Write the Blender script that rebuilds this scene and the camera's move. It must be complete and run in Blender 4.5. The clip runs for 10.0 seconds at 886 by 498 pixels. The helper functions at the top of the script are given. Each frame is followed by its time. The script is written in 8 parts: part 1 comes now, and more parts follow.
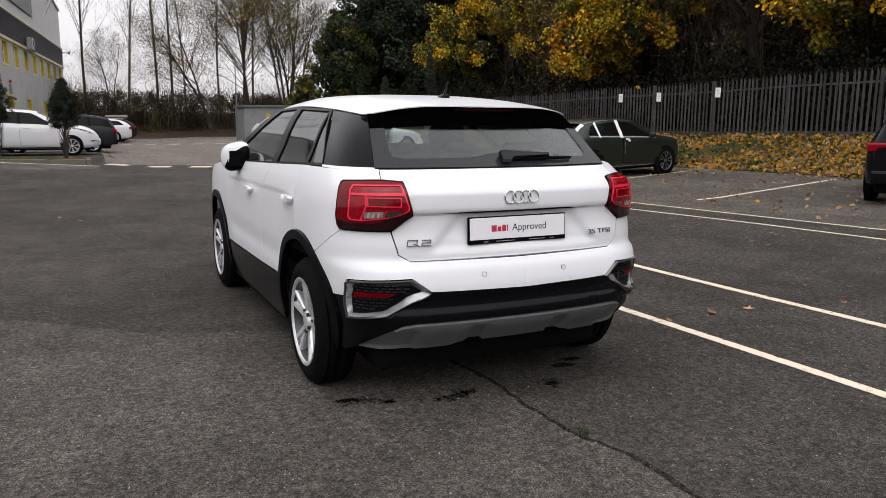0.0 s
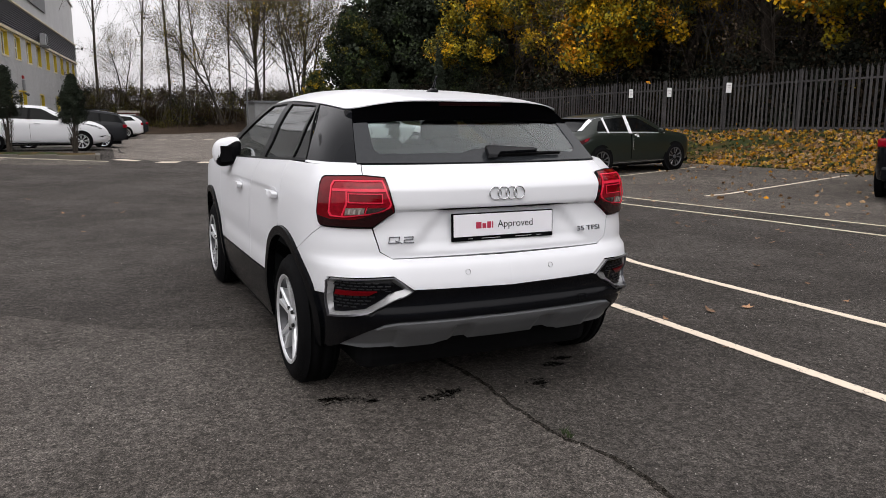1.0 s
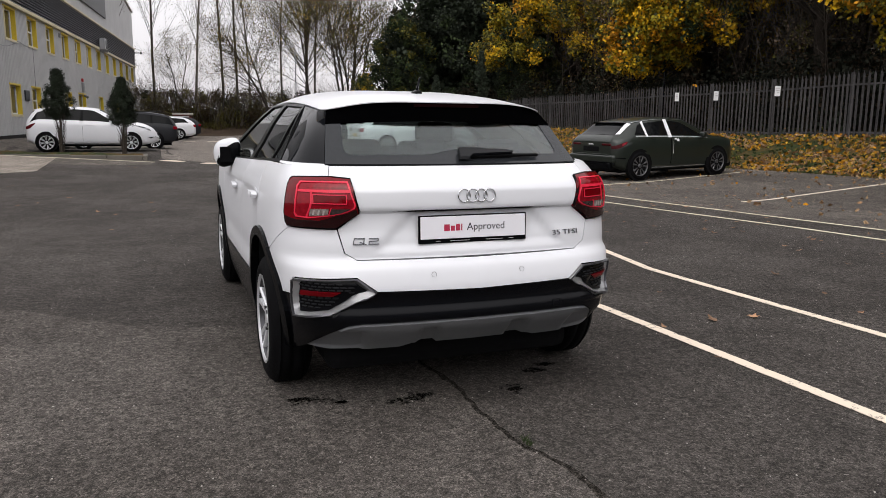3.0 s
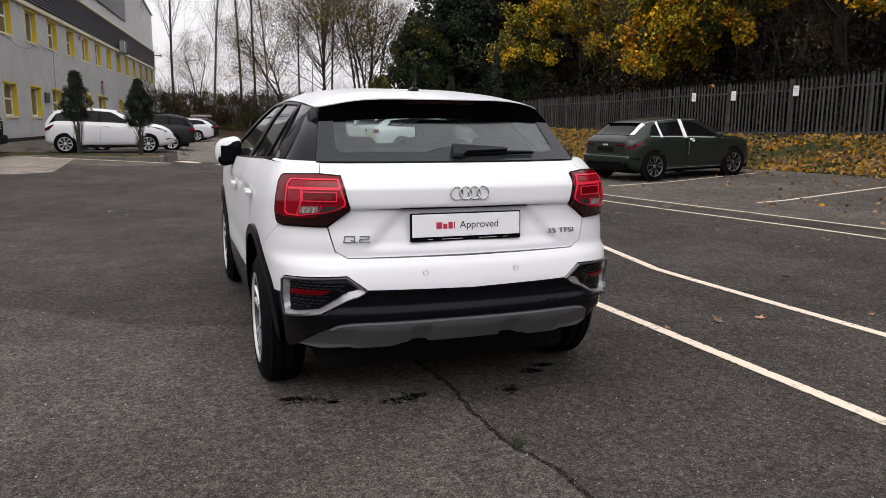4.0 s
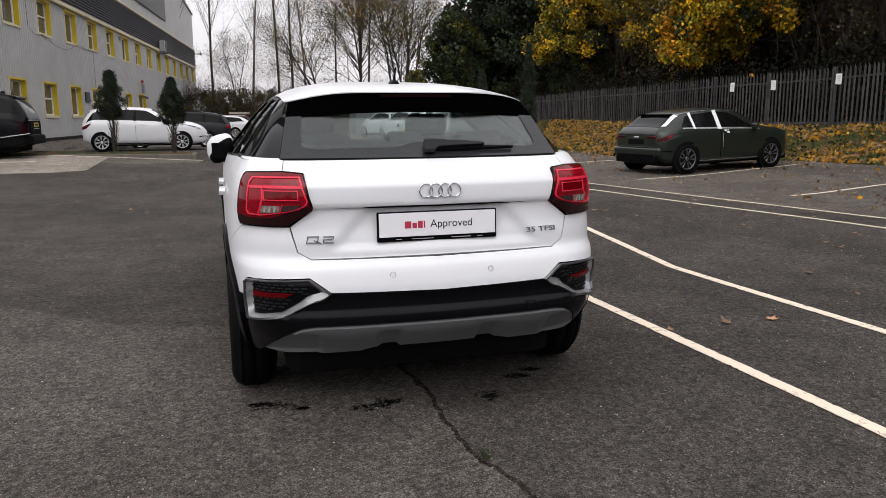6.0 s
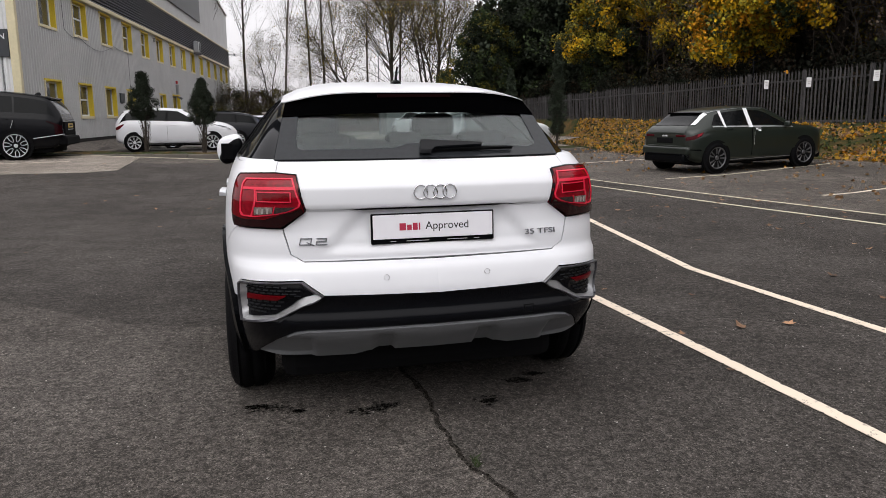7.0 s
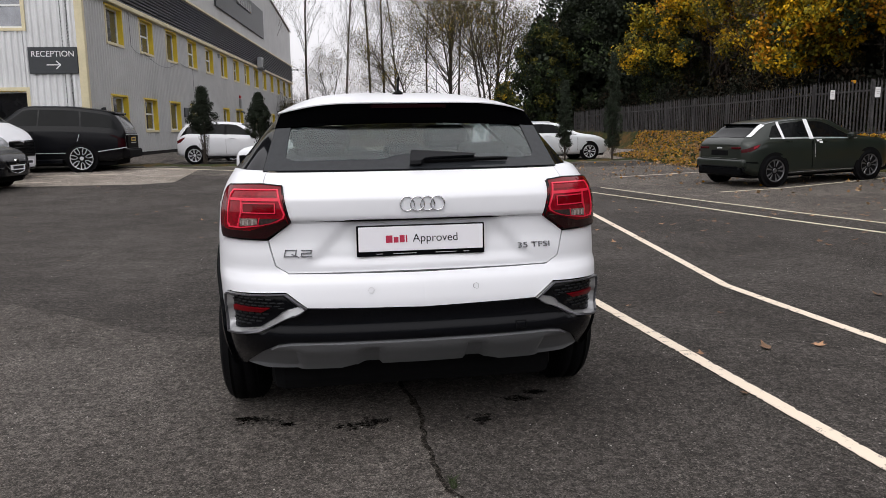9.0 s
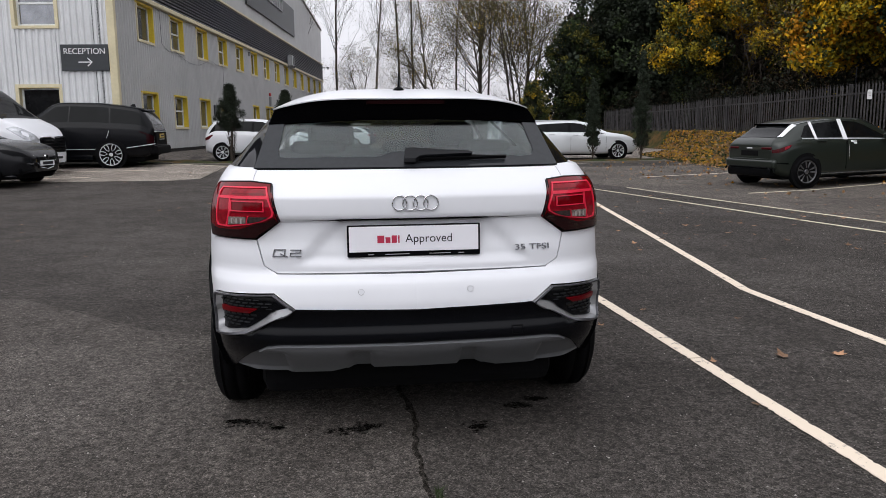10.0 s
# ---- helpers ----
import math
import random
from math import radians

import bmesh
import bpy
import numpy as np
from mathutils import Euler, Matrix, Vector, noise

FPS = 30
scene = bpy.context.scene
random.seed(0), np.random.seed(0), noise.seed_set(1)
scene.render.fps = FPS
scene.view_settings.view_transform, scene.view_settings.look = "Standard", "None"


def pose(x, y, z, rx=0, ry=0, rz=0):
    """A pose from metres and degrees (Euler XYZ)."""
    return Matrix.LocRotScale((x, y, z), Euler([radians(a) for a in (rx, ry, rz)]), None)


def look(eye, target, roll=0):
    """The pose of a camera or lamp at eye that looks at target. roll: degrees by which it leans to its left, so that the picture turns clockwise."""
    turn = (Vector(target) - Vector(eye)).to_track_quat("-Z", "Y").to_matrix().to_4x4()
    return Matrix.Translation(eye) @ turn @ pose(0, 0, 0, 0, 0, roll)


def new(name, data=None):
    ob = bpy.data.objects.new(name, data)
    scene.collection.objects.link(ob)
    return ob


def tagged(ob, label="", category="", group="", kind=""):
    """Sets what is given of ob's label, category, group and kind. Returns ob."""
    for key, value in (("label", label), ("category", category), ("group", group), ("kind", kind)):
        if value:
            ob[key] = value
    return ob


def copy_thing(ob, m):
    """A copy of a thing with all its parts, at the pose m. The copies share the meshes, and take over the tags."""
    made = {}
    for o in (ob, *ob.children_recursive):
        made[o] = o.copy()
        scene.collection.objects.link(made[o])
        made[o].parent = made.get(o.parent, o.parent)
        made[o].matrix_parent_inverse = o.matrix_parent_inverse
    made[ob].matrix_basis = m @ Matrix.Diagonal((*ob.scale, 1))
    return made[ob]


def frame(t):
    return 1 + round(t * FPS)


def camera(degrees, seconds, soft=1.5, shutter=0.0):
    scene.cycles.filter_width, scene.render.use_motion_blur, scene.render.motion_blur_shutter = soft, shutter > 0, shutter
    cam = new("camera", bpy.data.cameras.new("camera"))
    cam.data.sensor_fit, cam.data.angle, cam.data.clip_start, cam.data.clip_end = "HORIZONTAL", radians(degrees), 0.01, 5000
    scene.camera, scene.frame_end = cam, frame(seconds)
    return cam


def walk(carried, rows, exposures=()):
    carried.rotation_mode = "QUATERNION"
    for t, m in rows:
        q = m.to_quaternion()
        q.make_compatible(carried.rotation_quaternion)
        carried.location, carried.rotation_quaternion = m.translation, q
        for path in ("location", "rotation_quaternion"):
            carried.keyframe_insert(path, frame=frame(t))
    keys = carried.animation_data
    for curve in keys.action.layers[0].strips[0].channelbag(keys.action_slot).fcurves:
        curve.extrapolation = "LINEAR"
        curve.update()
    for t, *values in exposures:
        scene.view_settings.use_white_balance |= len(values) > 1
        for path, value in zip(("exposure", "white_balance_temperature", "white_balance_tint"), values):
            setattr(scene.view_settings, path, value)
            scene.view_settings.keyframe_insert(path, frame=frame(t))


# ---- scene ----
cam = camera(60.7, 10.0, soft=0.7)
PATH = [
    (0, (-1.887, -3.093, 1.358), (-1.036, -1.314, 1.025), 0.3),
    (0.5, (-1.819, -3.094, 1.356), (-0.981, -1.31, 1.016), 0.3),
    (1, (-1.738, -3.09, 1.353), (-0.917, -1.299, 1.009), 0.3),
    (1.5, (-1.622, -3.11, 1.349), (-0.827, -1.308, 1.005), 0.3),
    (2, (-1.523, -3.154, 1.358), (-0.761, -1.337, 1.016), 0.4),
    (2.5, (-1.436, -3.209, 1.356), (-0.709, -1.377, 1.017), 0.5),
    (4, (-1.249, -3.211, 1.326), (-0.595, -1.351, 0.993), 0.4),
    (4.5, (-1.144, -3.187, 1.324), (-0.512, -1.318, 0.992), 0.3),
    (5, (-1.035, -3.172, 1.323), (-0.427, -1.296, 0.988), 0.0),
    (5.5, (-0.963, -3.159, 1.322), (-0.381, -1.277, 0.98), -0.2),
    (7, (-0.729, -3.135, 1.326), (-0.261, -1.222, 0.977), -0.6),
    (7.5, (-0.618, -3.145, 1.325), (-0.198, -1.219, 0.985), -0.7),
    (8, (-0.519, -3.145, 1.323), (-0.141, -1.209, 0.994), -0.8),
    (8.5, (-0.447, -3.134, 1.319), (-0.103, -1.19, 0.998), -0.9),
    (9, (-0.409, -3.12, 1.311), (-0.097, -1.17, 0.997), -0.8),
    (9.5, (-0.344, -3.077, 1.302), (-0.067, -1.122, 0.989), -0.7),
    (10, (-0.247, -3.032, 1.303), (-0.012, -1.071, 0.986), -0.5),
]
walk(cam, [(t, look(eye, target, roll)) for t, eye, target, roll in PATH], [(0, 0, 6500, 10), (7.5, 0, 6480, 10), (8.5, -0.02, 6440, 10), (9.5, -0.04, 6330, 10), (10, -0.10, 6220, 10)])

# ---- world, sun and light ----
world = bpy.data.worlds.new("overcast")
scene.world = world
world.use_nodes = True
wn, wl = world.node_tree.nodes, world.node_tree.links
wn.clear()
sky = wn.new("ShaderNodeTexSky")
sky.sky_type, sky.sun_disc = "NISHITA", False
sky.sun_elevation, sky.sun_rotation = radians(59), radians(214)
sky.air_density, sky.dust_density, sky.ozone_density = 1.0, 4.0, 1.0
grey = wn.new("ShaderNodeHueSaturation")
grey.inputs["Saturation"].default_value = 0.25
wl.new(sky.outputs[0], grey.inputs["Color"])
geo = wn.new("ShaderNodeTexCoord")
sep = wn.new("ShaderNodeSeparateXYZ")
wl.new(geo.outputs["Generated"], sep.inputs[0])
ramp = wn.new("ShaderNodeValToRGB")
ramp.color_ramp.elements[0].position, ramp.color_ramp.elements[0].color = 0.0, (0.86, 0.82, 0.85, 1)
ramp.color_ramp.elements[1].position, ramp.color_ramp.elements[1].color = 0.75, (1.34, 1.31, 1.33, 1)
wl.new(sep.outputs["Z"], ramp.inputs[0])
cloud = wn.new("ShaderNodeTexNoise")
cloud.inputs["Scale"].default_value, cloud.inputs["Detail"].default_value = 2.2, 5
wl.new(geo.outputs["Generated"], cloud.inputs["Vector"])
cr = wn.new("ShaderNodeMapRange")
cr.inputs["From Min"].default_value, cr.inputs["From Max"].default_value = 0.3, 0.7
cr.inputs["To Min"].default_value, cr.inputs["To Max"].default_value = 0.90, 1.08
wl.new(cloud.outputs["Fac"], cr.inputs["Value"])
mul = wn.new("ShaderNodeMix")
mul.data_type, mul.blend_type = "RGBA", "MULTIPLY"
mul.inputs["Factor"].default_value = 1.0
wl.new(ramp.outputs["Color"], mul.inputs["A"])
wl.new(cr.outputs["Result"], mul.inputs["B"])
bg_sky, bg_cloud, both, out = (wn.new("ShaderNodeBackground"), wn.new("ShaderNodeBackground"), wn.new("ShaderNodeAddShader"), wn.new("ShaderNodeOutputWorld"))
bg_sky.inputs["Strength"].default_value = 0.05
bg_cloud.inputs["Strength"].default_value = 0.92
wl.new(grey.outputs["Color"], bg_sky.inputs["Color"])
wl.new(mul.outputs["Result"], bg_cloud.inputs["Color"])
wl.new(bg_sky.outputs[0], both.inputs[0])
wl.new(bg_cloud.outputs[0], both.inputs[1])
wl.new(both.outputs[0], out.inputs[0])

sun = new("sun", bpy.data.lights.new("sun", "SUN"))
sun.data.energy, sun.data.angle, sun.data.color = 0.80, radians(60), (1.0, 0.97, 0.94)
sun.matrix_world = look((-4, -6, 12), (0, 0, 0))

# ---- materials ----
MATS = {}


def mat(name, base, rough=0.6, metal=0.0, grain=0.0, scale=40.0, big=0.0, big_scale=2.0, bump=0.0, bump_scale=200.0, coat=0.0, spec=0.5, rand=0.0, island=0.0, other=None, sheen=0.0):
    """Principled surface with fine grain and broad blotches, both from object coordinates in metres."""
    if name in MATS:
        return MATS[name]
    m = bpy.data.materials.new(name)
    m.use_nodes = True
    n, l = m.node_tree.nodes, m.node_tree.links
    p = n["Principled BSDF"]
    p.inputs["Roughness"].default_value, p.inputs["Metallic"].default_value = rough, metal
    p.inputs["Coat Weight"].default_value, p.inputs["Coat Roughness"].default_value = coat, 0.04
    p.inputs["Specular IOR Level"].default_value = spec
    coord = n.new("ShaderNodeNewGeometry").outputs["Position"]
    col = n.new("ShaderNodeRGB")
    col.outputs[0].default_value = (*base, 1)
    cur = col.outputs[0]

    def noise_mix(cur, scale, amount, detail, dark):
        t = n.new("ShaderNodeTexNoise")
        t.inputs["Scale"].default_value, t.inputs["Detail"].default_value, t.inputs["Roughness"].default_value = scale, detail, 0.65
        l.new(coord, t.inputs["Vector"])
        r = n.new("ShaderNodeMapRange")
        r.inputs["From Min"].default_value, r.inputs["From Max"].default_value = 0.28, 0.72
        r.inputs["To Min"].default_value, r.inputs["To Max"].default_value = 1 - amount, 1 + amount * dark
        l.new(t.outputs["Fac"], r.inputs["Value"])
        x = n.new("ShaderNodeVectorMath")
        x.operation = "SCALE"
        l.new(cur, x.inputs[0])
        l.new(r.outputs["Result"], x.inputs["Scale"])
        return x.outputs[0]

    if other is not None:
        t = n.new("ShaderNodeTexNoise")
        t.inputs["Scale"].default_value, t.inputs["Detail"].default_value, t.inputs["Roughness"].default_value = big_scale, 6, 0.7
        l.new(coord, t.inputs["Vector"])
        r = n.new("ShaderNodeMapRange")
        r.inputs["From Min"].default_value, r.inputs["From Max"].default_value = 0.45, 0.62
        l.new(t.outputs["Fac"], r.inputs["Value"])
        x = n.new("ShaderNodeMix")
        x.data_type = "RGBA"
        l.new(r.outputs["Result"], x.inputs["Factor"])
        l.new(cur, x.inputs["A"])
        x.inputs["B"].default_value = (*other, 1)
        cur = x.outputs["Result"]
    elif big:
        cur = noise_mix(cur, big_scale, big, 6, 0.8)
    if grain:
        cur = noise_mix(cur, scale, grain, 3, 1.0)
    if rand or island:
        src = n.new("ShaderNodeObjectInfo").outputs["Random"] if rand else n.new("ShaderNodeNewGeometry").outputs["Random Per Island"]
        r = n.new("ShaderNodeMapRange")
        a = rand or island
        r.inputs["To Min"].default_value, r.inputs["To Max"].default_value = 1 - a, 1 + a
        l.new(src, r.inputs["Value"])
        x = n.new("ShaderNodeVectorMath")
        x.operation = "SCALE"
        l.new(cur, x.inputs[0])
        l.new(r.outputs["Result"], x.inputs["Scale"])
        cur = x.outputs[0]
    l.new(cur, p.inputs["Base Color"])
    if bump:
        t = n.new("ShaderNodeTexNoise")
        t.inputs["Scale"].default_value, t.inputs["Detail"].default_value = bump_scale, 4
        l.new(coord, t.inputs["Vector"])
        b = n.new("ShaderNodeBump")
        b.inputs["Strength"].default_value, b.inputs["Distance"].default_value = bump, 0.01
        l.new(t.outputs["Fac"], b.inputs["Height"])
        l.new(b.outputs["Normal"], p.inputs["Normal"])
    MATS[name] = m
    return m


def glass(name, tint, gloss=1.0, base=0.08):
    """A thin pane: light passes tinted, gloss grows towards grazing angles."""
    if name in MATS:
        return MATS[name]
    m = bpy.data.materials.new(name)
    m.use_nodes = True
    n, l = m.node_tree.nodes, m.node_tree.links
    n.remove(n["Principled BSDF"])
    tr, gl, mx, fr = n.new("ShaderNodeBsdfTransparent"), n.new("ShaderNodeBsdfGlossy"), n.new("ShaderNodeMixShader"), n.new("ShaderNodeLayerWeight")
    tr.inputs["Color"].default_value = (*tint, 1)
    gl.inputs["Roughness"].default_value = 0.02
    gl.inputs["Color"].default_value = (gloss, gloss, gloss, 1)
    fr.inputs["Blend"].default_value = 0.5
    pw = n.new("ShaderNodeMath")
    pw.operation = "POWER"
    pw.inputs[1].default_value = 4.0
    l.new(fr.outputs["Facing"], pw.inputs[0])
    ma = n.new("ShaderNodeMath")
    ma.operation = "MULTIPLY_ADD"
    ma.inputs[1].default_value, ma.inputs[2].default_value = 0.9 - base, base
    l.new(pw.outputs[0], ma.inputs[0])
    l.new(ma.outputs[0], mx.inputs["Fac"])
    l.new(tr.outputs[0], mx.inputs[1])
    l.new(gl.outputs[0], mx.inputs[2])
    l.new(mx.outputs[0], n["Material Output"].inputs["Surface"])
    MATS[name] = m
    return m


def asphalt(name, base, stone, patch):
    """Rolled asphalt: dark binder, light chippings, broad worn patches and fine relief."""
    m = bpy.data.materials.new(name)
    m.use_nodes = True
    n, l = m.node_tree.nodes, m.node_tree.links
    p = n["Principled BSDF"]
    pos = n.new("ShaderNodeNewGeometry").outputs["Position"]

    def tex(kind, scale, detail=4.0):
        t = n.new(kind)
        t.inputs["Scale"].default_value = scale
        if "Detail" in t.inputs:
            t.inputs["Detail"].default_value = detail
        l.new(pos, t.inputs["Vector"])
        return t

    def rng(src, a, b, c, d):
        r = n.new("ShaderNodeMapRange")
        for k, v in zip(("From Min", "From Max", "To Min", "To Max"), (a, b, c, d)):
            r.inputs[k].default_value = v
        l.new(src, r.inputs["Value"])
        return r.outputs["Result"]

    def mix(fac, a, b):
        x = n.new("ShaderNodeMix")
        x.data_type = "RGBA"
        l.new(fac, x.inputs["Factor"])
        for k, v in (("A", a), ("B", b)):
            if isinstance(v, tuple):
                x.inputs[k].default_value = (*v, 1)
            else:
                l.new(v, x.inputs[k])
        return x.outputs["Result"]

    def times(cur, fac):
        x = n.new("ShaderNodeVectorMath")
        x.operation = "SCALE"
        l.new(cur, x.inputs[0])
        l.new(fac, x.inputs["Scale"])
        return x.outputs[0]

    grit = tex("ShaderNodeTexNoise", 120, 4)
    grit.inputs["Roughness"].default_value = 0.75
    cur = mix(rng(tex("ShaderNodeTexNoise", 0.55, 8).outputs["Fac"], 0.40, 0.62, 0, 1), base, patch)
    cur = times(cur, rng(tex("ShaderNodeTexNoise", 3, 8).outputs["Fac"], 0.35, 0.65, 0.84, 1.16))
    cur = times(cur, rng(tex("ShaderNodeTexNoise", 22, 5).outputs["Fac"], 0.36, 0.64, 0.72, 1.28))
    bend = n.new("ShaderNodeVectorMath")
    bend.operation = "MULTIPLY_ADD"
    wob = tex("ShaderNodeTexNoise", 60, 3)
    l.new(wob.outputs["Color"], bend.inputs[0])
    bend.inputs[1].default_value = (0.022, 0.022, 0.022)
    l.new(pos, bend.inputs[2])
    edge, vor, fine = n.new("ShaderNodeTexVoronoi"), n.new("ShaderNodeTexVoronoi"), n.new("ShaderNodeTexVoronoi")
    edge.feature = "DISTANCE_TO_EDGE"
    for t, k in ((edge, 105), (vor, 105), (fine, 230)):
        t.inputs["Scale"].default_value = k
        l.new(bend.outputs[0], t.inputs["Vector"])
    ch, ch2 = n.new("ShaderNodeSeparateColor"), n.new("ShaderNodeSeparateColor")
    l.new(vor.outputs["Color"], ch.inputs[0])
    l.new(fine.outputs["Color"], ch2.inputs[0])
    cur = times(cur, rng(edge.outputs["Distance"], 0.0, 0.16, 0.50, 1.06))
    cur = times(cur, rng(ch.outputs[1], 0.0, 1.0, 0.46, 1.34))
    cur = times(cur, rng(ch2.outputs[1], 0.0, 1.0, 0.60, 1.34))
    cur = times(cur, rng(grit.outputs["Fac"], 0.36, 0.64, 0.62, 1.34))
    cur = mix(rng(tex("ShaderNodeTexNoise", 46, 4).outputs["Fac"], 0.58, 0.68, 0, 0.8), cur, tuple(c * 0.22 for c in base))
    both = n.new("ShaderNodeMath")
    both.operation = "MULTIPLY"
    l.new(rng(ch.outputs[0], 0.968, 0.973, 0, 1), both.inputs[0])
    l.new(rng(vor.outputs["Distance"], 0.26, 0.40, 1, 0), both.inputs[1])
    cur = mix(both.outputs[0], cur, stone)
    l.new(cur, p.inputs["Base Color"])
    p.inputs["Roughness"].default_value = 0.85
    p.inputs["Specular IOR Level"].default_value = 0.15
    b = n.new("ShaderNodeBump")
    height = n.new("ShaderNodeMath")
    height.operation = "MULTIPLY_ADD"
    height.inputs[1].default_value = 0.35
    l.new(grit.outputs["Fac"], height.inputs[0])
    l.new(rng(edge.outputs["Distance"], 0.0, 0.25, 0.0, 0.5), height.inputs[2])
    b.inputs["Strength"].default_value, b.inputs["Distance"].default_value = 1.0, 0.012
    l.new(height.outputs[0], b.inputs["Height"])
    l.new(b.outputs["Normal"], p.inputs["Normal"])
    return m


def worn_paint(name, colour, under, lo=0.40, hi=0.52, scale=14.0):
    """Road paint, rubbed through in places to the surface below."""
    m = bpy.data.materials.new(name)
    m.use_nodes = True
    n, l = m.node_tree.nodes, m.node_tree.links
    p = n["Principled BSDF"]
    t = n.new("ShaderNodeTexNoise")
    t.inputs["Scale"].default_value, t.inputs["Detail"].default_value, t.inputs["Roughness"].default_value = scale, 8, 0.75
    l.new(n.new("ShaderNodeNewGeometry").outputs["Position"], t.inputs["Vector"])
    r = n.new("ShaderNodeMapRange")
    r.inputs["From Min"].default_value, r.inputs["From Max"].default_value = lo, hi
    l.new(t.outputs["Fac"], r.inputs["Value"])
    x = n.new("ShaderNodeMix")
    x.data_type = "RGBA"
    l.new(r.outputs["Result"], x.inputs["Factor"])
    x.inputs["A"].default_value, x.inputs["B"].default_value = (*under, 1), (*colour, 1)
    l.new(x.outputs["Result"], p.inputs["Base Color"])
    p.inputs["Roughness"].default_value = 0.75
    MATS[name] = m
    return m


WHITE_PAINT = mat("white_car_paint", (0.70, 0.705, 0.735), 0.42, coat=0.4, grain=0.012, scale=3)
BLACK_GLOSS = mat("gloss_black_plastic", (0.003, 0.0033, 0.004), 0.22, grain=0.1, scale=30, spec=0.06)
BLACK_PLASTIC = mat("black_plastic", (0.0030, 0.0033, 0.0046), 0.16, grain=0.15, scale=60, bump=0.015, bump_scale=500, spec=0.20)
BLADE_GREY = mat("grey_metallic_blade", (0.006, 0.0065, 0.008), 0.06, metal=0.0, grain=0.05, scale=90, coat=0.0, spec=0.07)
SKID_GREY = mat("silver_grey_plastic", (0.175, 0.18, 0.19), 0.34, metal=0.35, grain=0.05, scale=120)
CHROME = mat("bright_metal", (0.62, 0.62, 0.64), 0.08, metal=1.0, grain=0.03, scale=50)
SATIN_GREY = mat("satin_grey_trim", (0.40, 0.402, 0.41), 0.33, metal=0.55, grain=0.05, scale=80)
SPOILER_BLACK = mat("deep_black_spoiler", (0.0010, 0.0010, 0.0012), 0.5, spec=0.0, grain=0.2, scale=60)
SATIN = mat("satin_silver", (0.50, 0.51, 0.52), 0.42, metal=0.55, grain=0.04, scale=80)
ALLOY = mat("alloy_wheel_silver", (0.68, 0.69, 0.71), 0.32, metal=0.5, grain=0.06, scale=60, coat=0.5)
ALLOY_DARK = mat("dark_alloy", (0.06, 0.06, 0.065), 0.32, metal=0.5, grain=0.08, scale=60)
RUBBER = mat("tyre_rubber", (0.0035, 0.0035, 0.004), 0.7, spec=0.06, grain=0.25, scale=90, big=0.25, big_scale=9, bump=0.2, bump_scale=300)
DARK = mat("dark_lining", (0.004, 0.004, 0.0045), 0.9, spec=0.1, grain=0.2, scale=30)
CLOTH = mat("dark_seat_cloth", (0.022, 0.023, 0.025), 0.85, grain=0.2, scale=200)
LAMP_DARK = mat("dark_red_lens", (0.125, 0.0004, 0.0035), 0.06, spec=0.30, grain=0.15, scale=25)
LAMP_RED = mat("red_lens", (0.22, 0.0025, 0.010), 0.08, spec=0.30, grain=0.25, scale=40)
LAMP_BRIGHT = mat("bright_red_light_guide", (0.70, 0.022, 0.055), 0.22, spec=0.4, grain=0.05, scale=60)
LAMP_CLEAR = mat("clear_reversing_lens", (0.30, 0.24, 0.225), 0.12, metal=0.3, coat=0.4, grain=0.6, scale=45)
RED_REFLECTOR = mat("red_reflector", (0.15, 0.002, 0.005), 0.3, spec=0.08, grain=0.15, scale=200)
PLATE_WHITE = mat("white_plate_acrylic", (0.80, 0.79, 0.83), 0.3, grain=0.02, scale=8)
PLATE_RED = mat("red_print", (0.42, 0.02, 0.06), 0.5)
PLATE_INK = mat("dark_print", (0.02, 0.02, 0.024), 0.6, spec=0.2)
GLASS_REAR = glass("tinted_rear_glass", (0.84, 0.90, 0.89), base=0.04)
GLASS_DARK = glass("privacy_glass", (0.34, 0.36, 0.36), gloss=0.6, base=0.06)
GLASS_SIDE = glass("tinted_front_side_glass", (0.62, 0.66, 0.65), gloss=0.6, base=0.06)
GLASS_CLEAR = glass("clear_car_glass", (0.90, 0.93, 0.92))
WINDOW_GLASS = mat("window_glass_reflective", (0.05, 0.055, 0.06), 0.06, grain=0.3, scale=1.2, spec=0.9)
ASPHALT = asphalt("old_asphalt", (0.094, 0.083, 0.075), (0.33, 0.30, 0.27), (0.132, 0.118, 0.107))
ASPHALT_STRIP = asphalt("paler_asphalt_strip", (0.136, 0.120, 0.107), (0.34, 0.31, 0.28), (0.182, 0.162, 0.146))
ASPHALT_GREY = asphalt("worn_grey_asphalt", (0.168, 0.148, 0.131), (0.38, 0.35, 0.31), (0.226, 0.198, 0.175))
ASPHALT_LANE = asphalt("far_worn_asphalt", (0.275, 0.241, 0.212), (0.46, 0.41, 0.37), (0.357, 0.313, 0.278))
ASPHALT_PALE = asphalt("pale_worn_asphalt", (0.42, 0.365, 0.315), (0.56, 0.50, 0.44), (0.52, 0.455, 0.395))
LINE_PAINT = worn_paint("worn_white_line", (0.70, 0.60, 0.48), (0.12, 0.105, 0.09), 0.37, 0.43)
LINE_FAINT = worn_paint("faint_yellow_line", (0.64, 0.57, 0.42), (0.10, 0.09, 0.08), 0.34, 0.45, 20)
